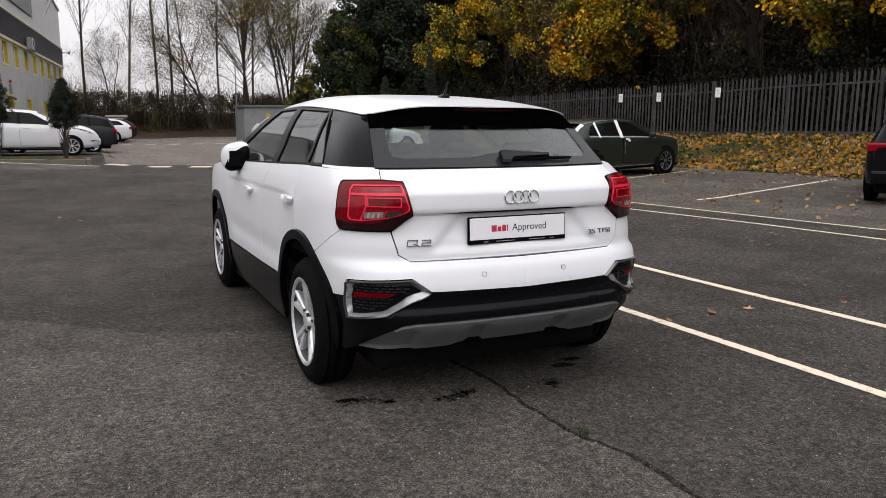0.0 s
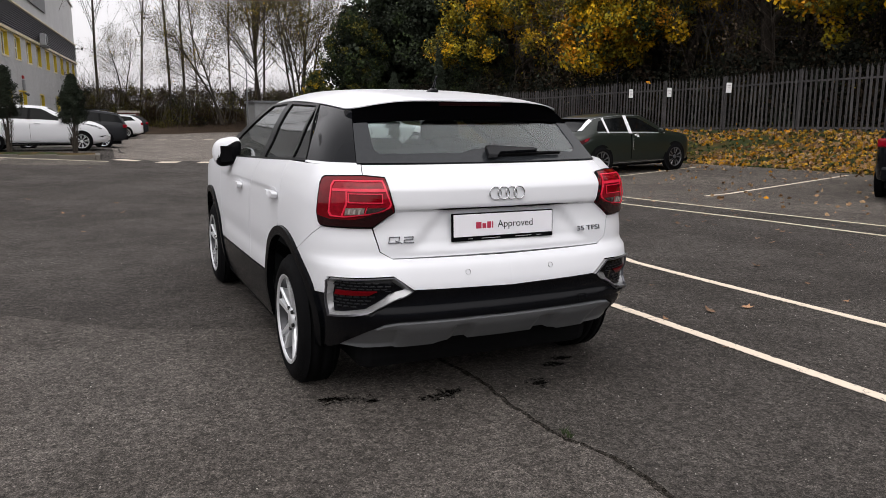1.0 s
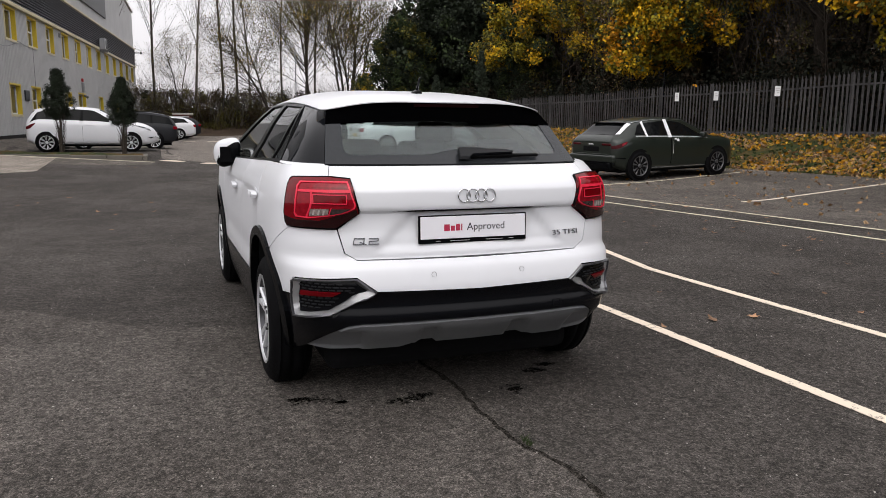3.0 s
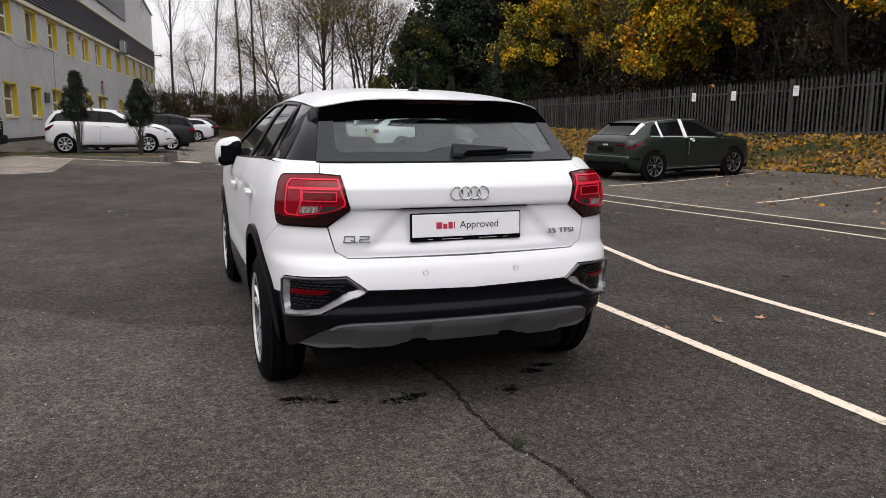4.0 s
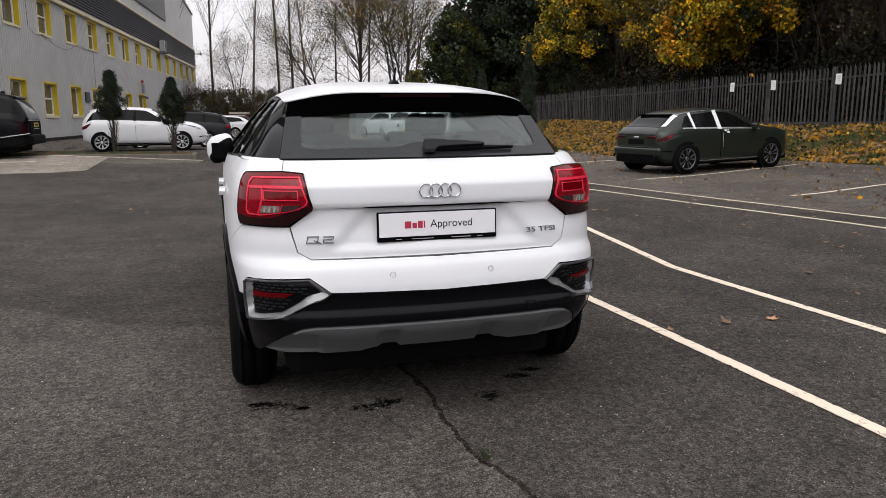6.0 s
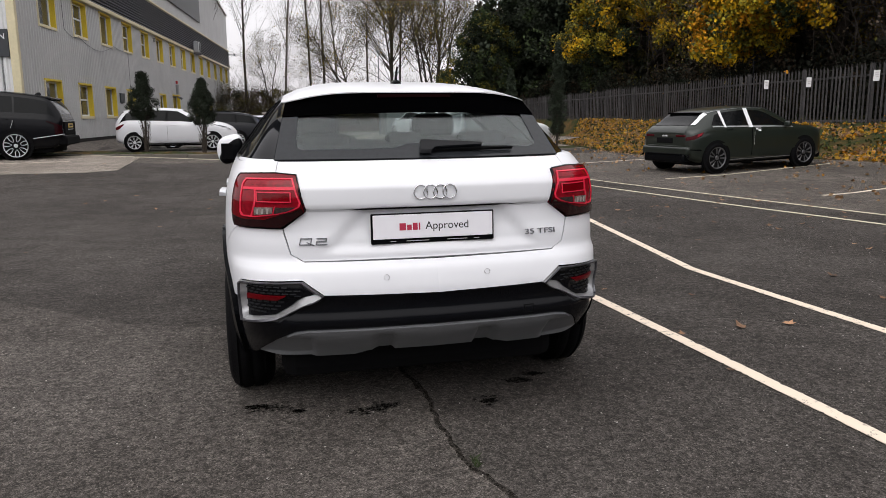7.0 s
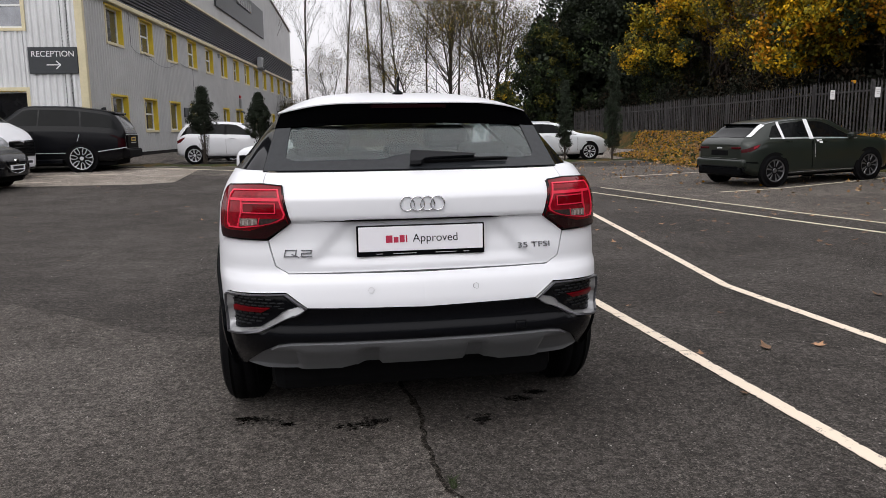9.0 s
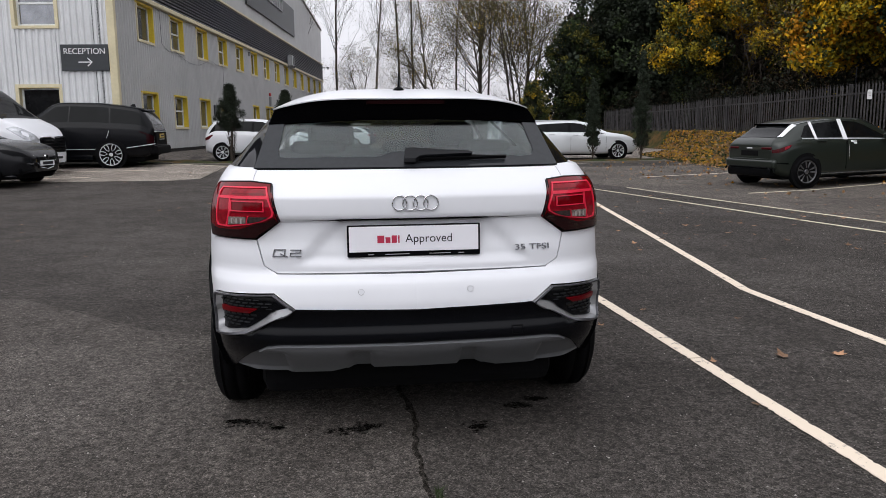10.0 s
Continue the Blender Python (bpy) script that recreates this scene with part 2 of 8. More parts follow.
def speckled(name, colour, lo, hi, scale, full=1.0):
    """A stain that lies in the pits of the surface and lets it show between."""
    m = bpy.data.materials.new(name)
    m.use_nodes = True
    n, l = m.node_tree.nodes, m.node_tree.links
    p = n["Principled BSDF"]
    p.inputs["Base Color"].default_value = (*colour, 1)
    p.inputs["Roughness"].default_value, p.inputs["Specular IOR Level"].default_value = 0.9, 0.04
    t = n.new("ShaderNodeTexNoise")
    t.inputs["Scale"].default_value, t.inputs["Detail"].default_value, t.inputs["Roughness"].default_value = scale, 6, 0.75
    l.new(n.new("ShaderNodeNewGeometry").outputs["Position"], t.inputs["Vector"])
    r = n.new("ShaderNodeMapRange")
    r.inputs["From Min"].default_value, r.inputs["From Max"].default_value = lo, hi
    r.inputs["To Max"].default_value = full
    l.new(t.outputs["Fac"], r.inputs["Value"])
    l.new(r.outputs["Result"], p.inputs["Alpha"])
    return m


SEAM = speckled("tar_seam", (0.022, 0.018, 0.014), 0.40, 0.66, 60, 0.72)
OIL = speckled("soaked_oil", (0.016, 0.0145, 0.0135), 0.42, 0.74, 55, 0.78)
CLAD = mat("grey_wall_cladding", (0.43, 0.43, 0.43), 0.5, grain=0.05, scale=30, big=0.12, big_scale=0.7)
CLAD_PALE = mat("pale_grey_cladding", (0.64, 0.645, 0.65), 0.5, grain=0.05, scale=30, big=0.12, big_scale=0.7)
CLAD_DARK = mat("dark_grey_louvre", (0.10, 0.104, 0.11), 0.5, grain=0.06, scale=20, big=0.12, big_scale=0.6)
# chrome for the tailgate marks, with shade put into its base colour
SHADED_CHROME = mat("shaded_chrome", (0.13, 0.13, 0.14), 0.12, metal=1.0)
CREAM = mat("cream_trim", (0.62, 0.55, 0.36), 0.5, grain=0.06, scale=20, big=0.12, big_scale=1.5)
YELLOW = mat("yellow_reveal", (0.62, 0.46, 0.03), 0.5, grain=0.06, scale=20, big=0.1, big_scale=2)
UPVC = mat("white_upvc", (0.72, 0.73, 0.72), 0.4, grain=0.03, scale=20)
SIGN_DARK = mat("charcoal_sign", (0.028, 0.032, 0.036), 0.45, grain=0.08, scale=10)
SIGN_WHITE = mat("white_sign", (0.78, 0.78, 0.78), 0.5, grain=0.03, scale=10)
STEEL = mat("weathered_steel_fence", (0.060, 0.057, 0.058), 0.65, spec=0.12, metal=0.1, grain=0.25, scale=25, big=0.3, big_scale=2.5, rand=0.25)
KERB = mat("concrete_kerb", (0.13, 0.115, 0.098), 0.85, grain=0.2, scale=50, big=0.2, big_scale=2, bump=0.3)
GRASS = mat("grass_and_leaf_litter", (0.030, 0.038, 0.013), 0.9, spec=0.12, grain=0.5, scale=40, big_scale=1.3, other=(0.10, 0.058, 0.022), bump=1.0, bump_scale=60)
EARTH = mat("woodland_floor", (0.070, 0.050, 0.036), 0.95, spec=0.12, grain=0.5, scale=12, big=0.3, big_scale=1, bump=1.0, bump_scale=20)
BARK = mat("grey_brown_bark", (0.055, 0.046, 0.038), 0.9, spec=0.12, grain=0.4, scale=30, big=0.25, big_scale=3, bump=0.8, bump_scale=30)
BARK_DARK = mat("dark_brown_bark", (0.024, 0.019, 0.015), 0.9, spec=0.1, grain=0.4, scale=30, big=0.25, big_scale=3, bump=0.8, bump_scale=30)
BARK_PALE = mat("pale_birch_bark", (0.15, 0.135, 0.12), 0.9, spec=0.12, grain=0.4, scale=20, big=0.35, big_scale=2, bump=0.5, bump_scale=30)
LEAF_YELLOW = mat("yellow_autumn_leaf", (0.56, 0.34, 0.012), 0.6, spec=0.12, grain=0.3, scale=1.3, island=0.45)
LEAF_ORANGE = mat("orange_autumn_leaf", (0.44, 0.20, 0.012), 0.6, spec=0.12, grain=0.3, scale=1.3, island=0.45)
LEAF_LIME = mat("yellow_green_leaf", (0.25, 0.20, 0.016), 0.6, spec=0.12, grain=0.3, scale=1.2, island=0.45)
LEAF_OLIVE = mat("olive_leaf", (0.115, 0.105, 0.02), 0.6, spec=0.12, grain=0.3, scale=1.0, island=0.5)
LEAF_GREEN = mat("dark_green_leaf", (0.032, 0.046, 0.018), 0.6, spec=0.12, grain=0.35, scale=0.8, island=0.5)
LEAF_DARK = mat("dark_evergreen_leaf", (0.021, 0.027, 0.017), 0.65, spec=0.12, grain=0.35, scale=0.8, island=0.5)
# leaf colour with the shade of dense growth put into it
LEAF_SHADE = mat("shaded_blackish_leaf", (0.012, 0.013, 0.009), 0.7, spec=0.06, grain=0.35, scale=0.8, island=0.5)
LEAF_UMBER = mat("dark_umber_leaf", (0.026, 0.018, 0.011), 0.75, spec=0.08, grain=0.3, scale=1.0, island=0.4)
LEAF_BROWN = mat("brown_leaf", (0.062, 0.040, 0.022), 0.75, spec=0.12, grain=0.3, scale=1.0, island=0.3)
TWIG_TAN = mat("grey_tan_twigs", (0.24, 0.18, 0.12), 0.8, spec=0.1, grain=0.3, scale=1.0, island=0.35)
LEAF_CYPRESS = mat("grey_green_conifer_leaf", (0.036, 0.047, 0.031), 0.7, spec=0.12, grain=0.35, scale=6, island=0.35)
TRIM_BLACK = mat("black_window_trim", (0.003, 0.003, 0.0035), 0.3, spec=0.05, grain=0.2, scale=60)
HEDGE_BROWN = mat("dry_brown_hedge", (0.060, 0.044, 0.030), 0.8, spec=0.1, grain=0.35, scale=0.6, island=0.25)
GREY_BOX = mat("grey_cabin_paint", (0.22, 0.225, 0.23), 0.6, grain=0.1, scale=8, big=0.15, big_scale=1)
GALV = mat("galvanised_pole", (0.16, 0.165, 0.17), 0.5, metal=0.4, grain=0.1, scale=30)
BROWN_FALLEN = mat("fallen_brown_leaf", (0.25, 0.145, 0.07), 0.75, grain=0.3, scale=60, island=0.35)


# ---- mesh helpers ----
def mesh_ob(name, verts, faces, material, parent=None, label="", smooth=False, mats=None, mat_index=None):
    me = bpy.data.meshes.new(name)
    me.from_pydata([tuple(v) for v in verts], [], faces)
    for m in mats or [material]:
        me.materials.append(m)
    if mat_index is not None:
        me.polygons.foreach_set("material_index", mat_index)
    if smooth:
        me.polygons.foreach_set("use_smooth", [True] * len(me.polygons))
    me.update()
    ob = new(name, me)
    if parent is not None:
        ob.parent = parent
    if label:
        ob["label"] = label
    return ob


def part(name, bm, material, parent=None, label="", smooth=False):
    me = bpy.data.meshes.new(name)
    if smooth:
        for f in bm.faces:
            f.smooth = True
    bm.to_mesh(me)
    bm.free()
    me.materials.append(material)
    ob = new(name, me)
    if parent is not None:
        ob.parent = parent
    if label:
        ob["label"] = label
    return ob


def box_bm(lo, hi, bevel=0.0, seg=2, bm=None):
    bm = bm or bmesh.new()
    r = bmesh.ops.create_cube(bm, size=1)
    for v in r["verts"]:
        v.co = Vector([lo[i] + (v.co[i] + 0.5) * (hi[i] - lo[i]) for i in range(3)])
    if bevel:
        es = list({e for v in r["verts"] for e in v.link_edges})
        bmesh.ops.bevel(bm, geom=es, offset=bevel, segments=seg, affect="EDGES", profile=0.5)
    return bm


def cyl_bm(a, b, r0, r1=None, n=16, bm=None, cap=True):
    bm = bm or bmesh.new()
    a, b = Vector(a), Vector(b)
    d = b - a
    m = Matrix.Translation((a + b) / 2) @ d.to_track_quat("Z", "Y").to_matrix().to_4x4()
    bmesh.ops.create_cone(bm, cap_ends=cap, segments=n, radius1=r0, radius2=r0 if r1 is None else r1, depth=d.length, matrix=m)
    return bm


def lathe(profile, n, axis_x=True):
    """Rings of (offset along x, radius) turned round the x axis."""
    verts, faces = [], []
    for k, (x, r) in enumerate(profile):
        for i in range(n):
            a = 2 * math.pi * i / n
            verts.append((x, r * math.cos(a), r * math.sin(a)))
    for k in range(len(profile) - 1):
        for i in range(n):
            j = (i + 1) % n
            faces.append((k * n + i, k * n + j, (k + 1) * n + j, (k + 1) * n + i))
    return verts, faces


def empty(name, m, label, category, group="", kind=""):
    ob = new(name)
    ob.matrix_basis = m
    ob.empty_display_size = 0.2
    return tagged(ob, label, category, group, kind)


def curve(points, n=1200):
    """A smooth function through points that never overshoots them."""
    a = np.array(points, float)
    x, y = a[:, 0], a[:, 1]
    h = np.diff(x)
    d = np.diff(y) / h
    m = np.concatenate([[d[0]], [0 if d[i] * d[i + 1] <= 0 else 2 * d[i] * d[i + 1] / (d[i] + d[i + 1]) for i in range(len(d) - 1)], [d[-1]]])
    xs = np.linspace(x[0], x[-1], n)
    i = np.clip(np.searchsorted(x, xs, "right") - 1, 0, len(h) - 1)
    t = (xs - x[i]) / h[i]
    ys = (y[i] * (1 + 2 * t) * (1 - t) ** 2 + m[i] * h[i] * t * (1 - t) ** 2 + y[i + 1] * t * t * (3 - 2 * t) - m[i + 1] * h[i] * t * t * (1 - t)).tolist()
    x0, step, last = float(x[0]), float(x[-1] - x[0]) / (n - 1), n - 1

    def f(v):
        q = (v - x0) / step
        if q <= 0:
            return ys[0]
        if q >= last:
            return ys[last]
        k = int(q)
        return ys[k] + (ys[k + 1] - ys[k]) * (q - k)
    return f


def smooth01(v):
    v = min(max(v, 0.0), 1.0)
    return v * v * (3 - 2 * v)


def panel(name, outlines, surface, material, parent, step=0.03, out=0.0, thick=0.012, label="", flip=False, relief=None):
    """A curved plate: flat outlines in (u, v) are cut into a grid, laid on surface(u, v), and given thickness."""
    if isinstance(outlines[0][0], (int, float)):
        outlines = [outlines]
    bm = bmesh.new()
    for o in outlines:
        bm.faces.new([bm.verts.new((u, v, 0)) for u, v in o])
    bmesh.ops.remove_doubles(bm, verts=bm.verts[:], dist=1e-5)
    us = [v.co.x for v in bm.verts]
    vs = [v.co.y for v in bm.verts]
    su, sv = step if isinstance(step, tuple) else (step, step)
    for axis, lo, hi, st in ((0, min(us), max(us), su), (1, min(vs), max(vs), sv)):
        k = math.floor(lo / st) + 1
        while k * st < hi:
            co, no = [0, 0, 0], [0, 0, 0]
            co[axis], no[axis] = k * st, 1
            bmesh.ops.bisect_plane(bm, geom=bm.verts[:] + bm.edges[:] + bm.faces[:], dist=1e-6, plane_co=co, plane_no=no)
            k += 1
    bm.verts.index_update()
    front, back = [], []
    e = 0.004
    for v in bm.verts:
        u, w = v.co.x, v.co.y
        p = surface(u, w)
        n = (surface(u + e, w) - surface(u - e, w)).cross(surface(u, w + e) - surface(u, w - e))
        n = n.normalized() if n.length > 1e-12 else Vector((0, 0, 1))
        if flip:
            n = -n
        r = relief(u, w) if relief else 0.0
        front.append(p + n * (out + r))
        back.append(p + n * (out - thick))
    nv = len(front)
    faces, smooth = [], []
    for f in bm.faces:
        ids = [v.index for v in f.verts]
        if (f.normal.z < 0) != flip:
            ids.reverse()
        faces.append(ids)
        smooth.append(True)
        faces.append([i + nv for i in reversed(ids)])
        smooth.append(True)
    verts = front + back
    for ed in bm.edges:
        if ed.is_boundary:
            l = ed.link_loops[0]
            a, b = l.vert.index, l.link_loop_next.vert.index
            if (ed.link_faces[0].normal.z < 0) != flip:
                a, b = b, a
            k = len(verts)
            verts += [front[b], front[a], back[a], back[b]]
            faces.append([k, k + 1, k + 2, k + 3])
            smooth.append(False)
    bm.free()
    ob = mesh_ob(name, verts, faces, material, parent, label)
    ob.data.polygons.foreach_set("use_smooth", smooth)
    return ob


def ring(outer, inner):
    n = len(outer)
    return [[outer[i], outer[(i + 1) % n], inner[(i + 1) % n], inner[i]] for i in range(n)]


def mirror(outline):
    return [(-u, v) for u, v in reversed(outline)]


def arc(cx, cz, r, a0, a1, n):
    return [(cx + r * math.cos(radians(a0 + (a1 - a0) * i / n)), cz + r * math.sin(radians(a0 + (a1 - a0) * i / n))) for i in range(n + 1)]


def letters(name, text, size, depth, m, material, parent=None, label=""):
    cu = bpy.data.curves.new(name, "FONT")
    cu.body, cu.size, cu.extrude, cu.align_x, cu.align_y = text, size, depth, "CENTER", "CENTER"
    tmp = new(name + "_tmp", cu)
    me = bpy.data.meshes.new_from_object(tmp.evaluated_get(bpy.context.evaluated_depsgraph_get()))
    bpy.data.objects.remove(tmp)
    bpy.data.curves.remove(cu)
    me.materials.clear()
    me.materials.append(material)
    ob = new(name, me)
    ob.parent = parent
    ob.matrix_basis = m
    if label:
        ob["label"] = label
    return ob


# ---- ground ----
def rise(x, y):
    """Height of the asphalt: level round the white car, climbing a little to the building and to the bank."""
    left = min(max(-x / 5, 0), 1) * min(max((y - 12) / 14, 0), 0.67) * 0.52
    behind = smooth01((0.2 - x) / 1.6) * (0.26 - 0.20 * smooth01((y - 25.4) / 3.0))
    left += (behind - left) * smooth01((y - 21.6) / 1.0)
    d = (x + 7.26) * 0.995 - (y - 21.1) * 0.096
    left = max(left, 0.50 * smooth01((1.9 - d) / 1.6) * smooth01((y - 20.6) / 1.2) * smooth01((70 - y) / 4))
    right = 0.03 * min(max(x - 8.7, 0), 5)
    back = 0.006 * min(max(y - 10, 0), 16) * smooth01((x - 3) / 4)
    return left + max(right, back)


def on_ground(lift=0.0):
    return lambda x, y: Vector((x, y, rise(x, y) + lift))


def sheet(name, xs, ys, height, material, label, category="ground"):
    verts = [(x, y, height(x, y)) for y in ys for x in xs]
    w = len(xs)
    faces = [(j * w + i, j * w + i + 1, (j + 1) * w + i + 1, (j + 1) * w + i) for j in range(len(ys) - 1) for i in range(w - 1)]
    ob = mesh_ob(name, verts, faces, material, smooth=True)
    return tagged(ob, label, category, kind="structure")


def steps(*spans):
    out = []
    for a, b, n in spans:
        out += [a + (b - a) * i / n for i in range(n)]
    return out + [spans[-1][1]]


sheet("ground", steps((-900, -60, 8), (-60, -16, 10), (-16, 24, 80), (24, 80, 14), (80, 900, 8)), steps((-900, -40, 8), (-40, -8, 10), (-8, 40, 96), (40, 90, 25), (90, 1200, 8)), rise, ASPHALT, "dark worn asphalt of a car park with pale chippings")


def patch(name, outline, material, label, lift=0.004, step=0.8, thick=0.003):
    ob = panel(name, outline, on_ground(lift), material, None, step=step, thick=thick)
    return tagged(ob, label, "road surface", kind="structure")


def strip(points, width):
    """Outline of a band of even width along a line of points."""
    left, right = [], []
    for i, p in enumerate(points):
        a, b = Vector(points[max(i - 1, 0)]), Vector(points[min(i + 1, len(points) - 1)])
        d = (b - a).normalized()
        n = Vector((-d.y, d.x)) * width / 2
        left.append(tuple(Vector(p) + n))
        right.append(tuple(Vector(p) - n))
    return right + left[::-1]


def line_outline(points, width, seed, fine=0.05):
    """A painted line with slightly ragged sides."""
    rnd = random.Random(seed)
    dense = []
    for (x0, y0), (x1, y1) in zip(points, points[1:]):
        n = max(int(math.hypot(x1 - x0, y1 - y0) / fine), 1)
        dense += [(x0 + (x1 - x0) * i / n, y0 + (y1 - y0) * i / n) for i in range(n)]
    dense.append(points[-1])
    o = strip(dense, width)
    n = len(dense)
    out = []
    for i, (x, y) in enumerate(o):
        mx, my = dense[i] if i < n else dense[2 * n - 1 - i]
        k = rnd.uniform(0.0, 0.10) if rnd.random() > 0.10 else rnd.uniform(0.12, 0.30)
        out.append((x + (mx - x) * k, y + (my - y) * k))
    return out


patch("pavement_bays", [(7.5, -4), (13.4, -4), (13.6, 9), (13.2, 13), (10.6, 17), (10.4, 19.8), (5.2, 19.8), (5.1, 14), (5.7, 12.0), (6.15, 9.6), (6.68, 7.0), (7.1, 4.92), (7.5, 3.2)], ASPHALT_GREY, "paler worn asphalt of the parking bays")
patch("pavement_far", [(-1.2, 21.6), (5.2, 19.9), (10.8, 24), (15.4, 31), (15.4, 50), (10, 57), (-4, 62), (-5.6, 30), (-1.2, 25.5)], ASPHALT_LANE, "paler worn asphalt beyond the dashed line")
patch("pavement_left", [(-20, 15.2), (-4.6, 15.4), (-3.9, 16.0), (-3.9, 19.9), (-20, 20.6)], ASPHALT_PALE, "square patch of pale concrete before the building", lift=0.010)
patch("pavement_wall", [(-7.05, 21.7), (-5.3, 21.7), (-5.2, 24.0), (-5.35, 26.5), (-5.6, 30), (-6.2, 30), (-6.6, 26), (-6.95, 22.4)], ASPHALT_GREY, "paler paving at the foot of the building", lift=0.02, step=0.25)
patch("pavement_gutter", [(-4.0, 18.1), (-3.0, 18.0), (-1.5, 18.65), (-1.42, 20.2), (-4.0, 20.25)], ASPHALT_GREY, "paler worn strip of asphalt before the kerb", lift=0.005, step=0.4)

def cracked(outline, seed, fine=0.05):
    """Splits a painted line into pieces with narrow slanting cracks between them."""
    rnd = random.Random(seed + 300)
    n = len(outline) // 2
    right, left = outline[:n], outline[n:][::-1]
    out, i = [], 0
    while i < n - 1:
        j = min(i + int(rnd.choice((0.35, 0.6, 0.9, 1.3, 1.8)) / fine), n - 1)
        if n - 1 - j < 2:
            j = n - 1
        a, b = list(right[i:j + 1]), list(left[i:j + 1])
        if j < n - 1:
            for side in (a, b):
                g = rnd.uniform(0.002, 0.016) / fine
                side[-1] = (side[-1][0] + (side[-2][0] - side[-1][0]) * g, side[-1][1] + (side[-2][1] - side[-1][1]) * g)
        out.append(a + b[::-1])
        i = j
    return out


PAINTED = [
    ("bay_line", [(1.46, 6.2), (1.60, 2.42), (1.66, 0.64), (1.70, -0.52), (1.82, -5)], 0.085, LINE_PAINT),
    ("bay_line", [(3.95, 9.9), (3.34, 5.75), (3.03, 3.71), (2.85, 2.54)], 0.085, LINE_PAINT),
    ("bay_line", [(2.85, 2.53), (2.88, 1.69), (2.91, 1.05), (3.1, -2.6)], 0.085, LINE_PAINT),
    ("edge_line", [(4.70, 12.6), (5.36, 9.48), (5.91, 6.45), (6.38, 4.32), (6.65, 2.62), (7.0, -3)], 0.07, LINE_FAINT),
    ("edge_line", [(5.55, 12.4), (6.1, 9.6), (6.62, 7.0), (7.05, 4.92), (7.42, 3.2), (8.2, -3)], 0.07, LINE_FAINT),
    ("bay_line", [(8.0, 7.06), (13.2, 8.3)], 0.08, LINE_PAINT),
    ("bay_line", [(7.3, 10.65), (12.4, 12.0)], 0.08, LINE_FAINT),
    ("bay_line", [(6.9, 15.2), (10.0, 16.3)], 0.08, LINE_PAINT),
    ("bay_line", [(-14, 17.2), (-5.4, 18.2)], 0.08, LINE_PAINT),
    ("bay_line", [(-14, 15.6), (-6.6, 16.4)], 0.08, LINE_PAINT),
    ("edge_line", [(-6.6, 19.9), (-1.4, 19.8)], 0.12, LINE_FAINT),
]
for k, (nm, pts, wd, ma) in enumerate(PAINTED):
    ob = panel(nm, cracked(line_outline(pts, wd, k, 0.016 if k < 3 else 0.05), k, 0.016 if k < 3 else 0.05), on_ground(0.014 if pts[0][0] < -5 else 0.0075), ma, None, step=0.5, thick=0.003)
    tagged(ob, "worn painted parking line on the asphalt", "road marking", "parking lines", "structure")
for k in range(4):
    x = -1.17 + k * 1.10
    y = 21.0 - k * 0.42
    ob = panel("give_way_dash", strip([(x, y), (x + 0.56, y - 0.2)], 0.62), on_ground(0.009), LINE_PAINT, None, step=0.5, thick=0.004)
    tagged(ob, "worn white dash painted across the lane", "road marking", "dashed line", "structure")
for k in range(5):
    x, y = 0.25 + k * 1.21, 42.8 - 0.36 * k
    ob = panel("far_dash", strip([(x, y), (x + 0.55, y - 0.15)], 0.5), on_ground(0.009), LINE_PAINT, None, step=0.5, thick=0.004)
    tagged(ob, "worn white dash painted on far asphalt", "road marking", "far dashed line", "structure")

# tar seam that runs from under the car towards the viewer
rnd = random.Random(5)
seam_pts = [(-0.008 - 0.035 * y + 0.045 * smooth01((-0.2 - y) / 0.8) + 0.018 * math.sin(y * 5) + 0.02 * noise.noise((7, y * 3, 0)) + rnd.uniform(-1, 1) * 0.008, y) for y in [1.6 - 0.06 * i for i in range(75)]]
ws = [0.018 + 0.030 * abs(noise.noise((0, y * 4.3, 0))) + 0.008 * noise.noise((3, y * 15, 0)) for _, y in seam_pts]
seam_out = [(x + w / 2, y) for (x, y), w in zip(seam_pts, ws)][::-1] + [(x - w / 2, y) for (x, y), w in zip(seam_pts, ws)]
tagged(panel("asphalt_seam", seam_out[::-1], on_ground(0.006), SEAM, None, step=0.3, thick=0.004), "dark open seam between two strips of asphalt", "seam", kind="structure")


rnd = random.Random(6)
strip_out = [(x - 0.004, y) for x, y in seam_pts if y < 1.4]
strip_out += [(-16, -2.9), (-16, 2.6)] + [(-16 + 1.2 * k, 2.4 + 0.9 * smooth01(k / 13) + rnd.uniform(-0.3, 0.3)) for k in range(1, 12)] + [(-1.6, 2.0)]
patch("pavement_strip", strip_out, ASPHALT_STRIP, "paler worn strip of asphalt beside the seam", lift=0.0015, thick=0.001)


def blot(name, cx, cy, rx, ry, seed, label, lift=0.005):
    rnd = random.Random(seed)
    n = 34 if rx > 0.03 else 11
    ph = [rnd.uniform(0, 6.3) for _ in range(5)]
    o = []
    for i in range(n):
        a = 2 * math.pi * i / n
        k = 1 + 0.20 * math.sin(2 * a + ph[0]) + 0.16 * math.sin(5 * a + ph[1]) + 0.12 * math.sin(9 * a + ph[2]) + rnd.uniform(-0.1, 0.1)
        o.append((cx + rx * k * math.cos(a), cy + ry * k * math.sin(a)))
    tagged(panel(name, o, on_ground(lift), OIL, None, step=0.1, thick=0.003), label, "stain", kind="structure")


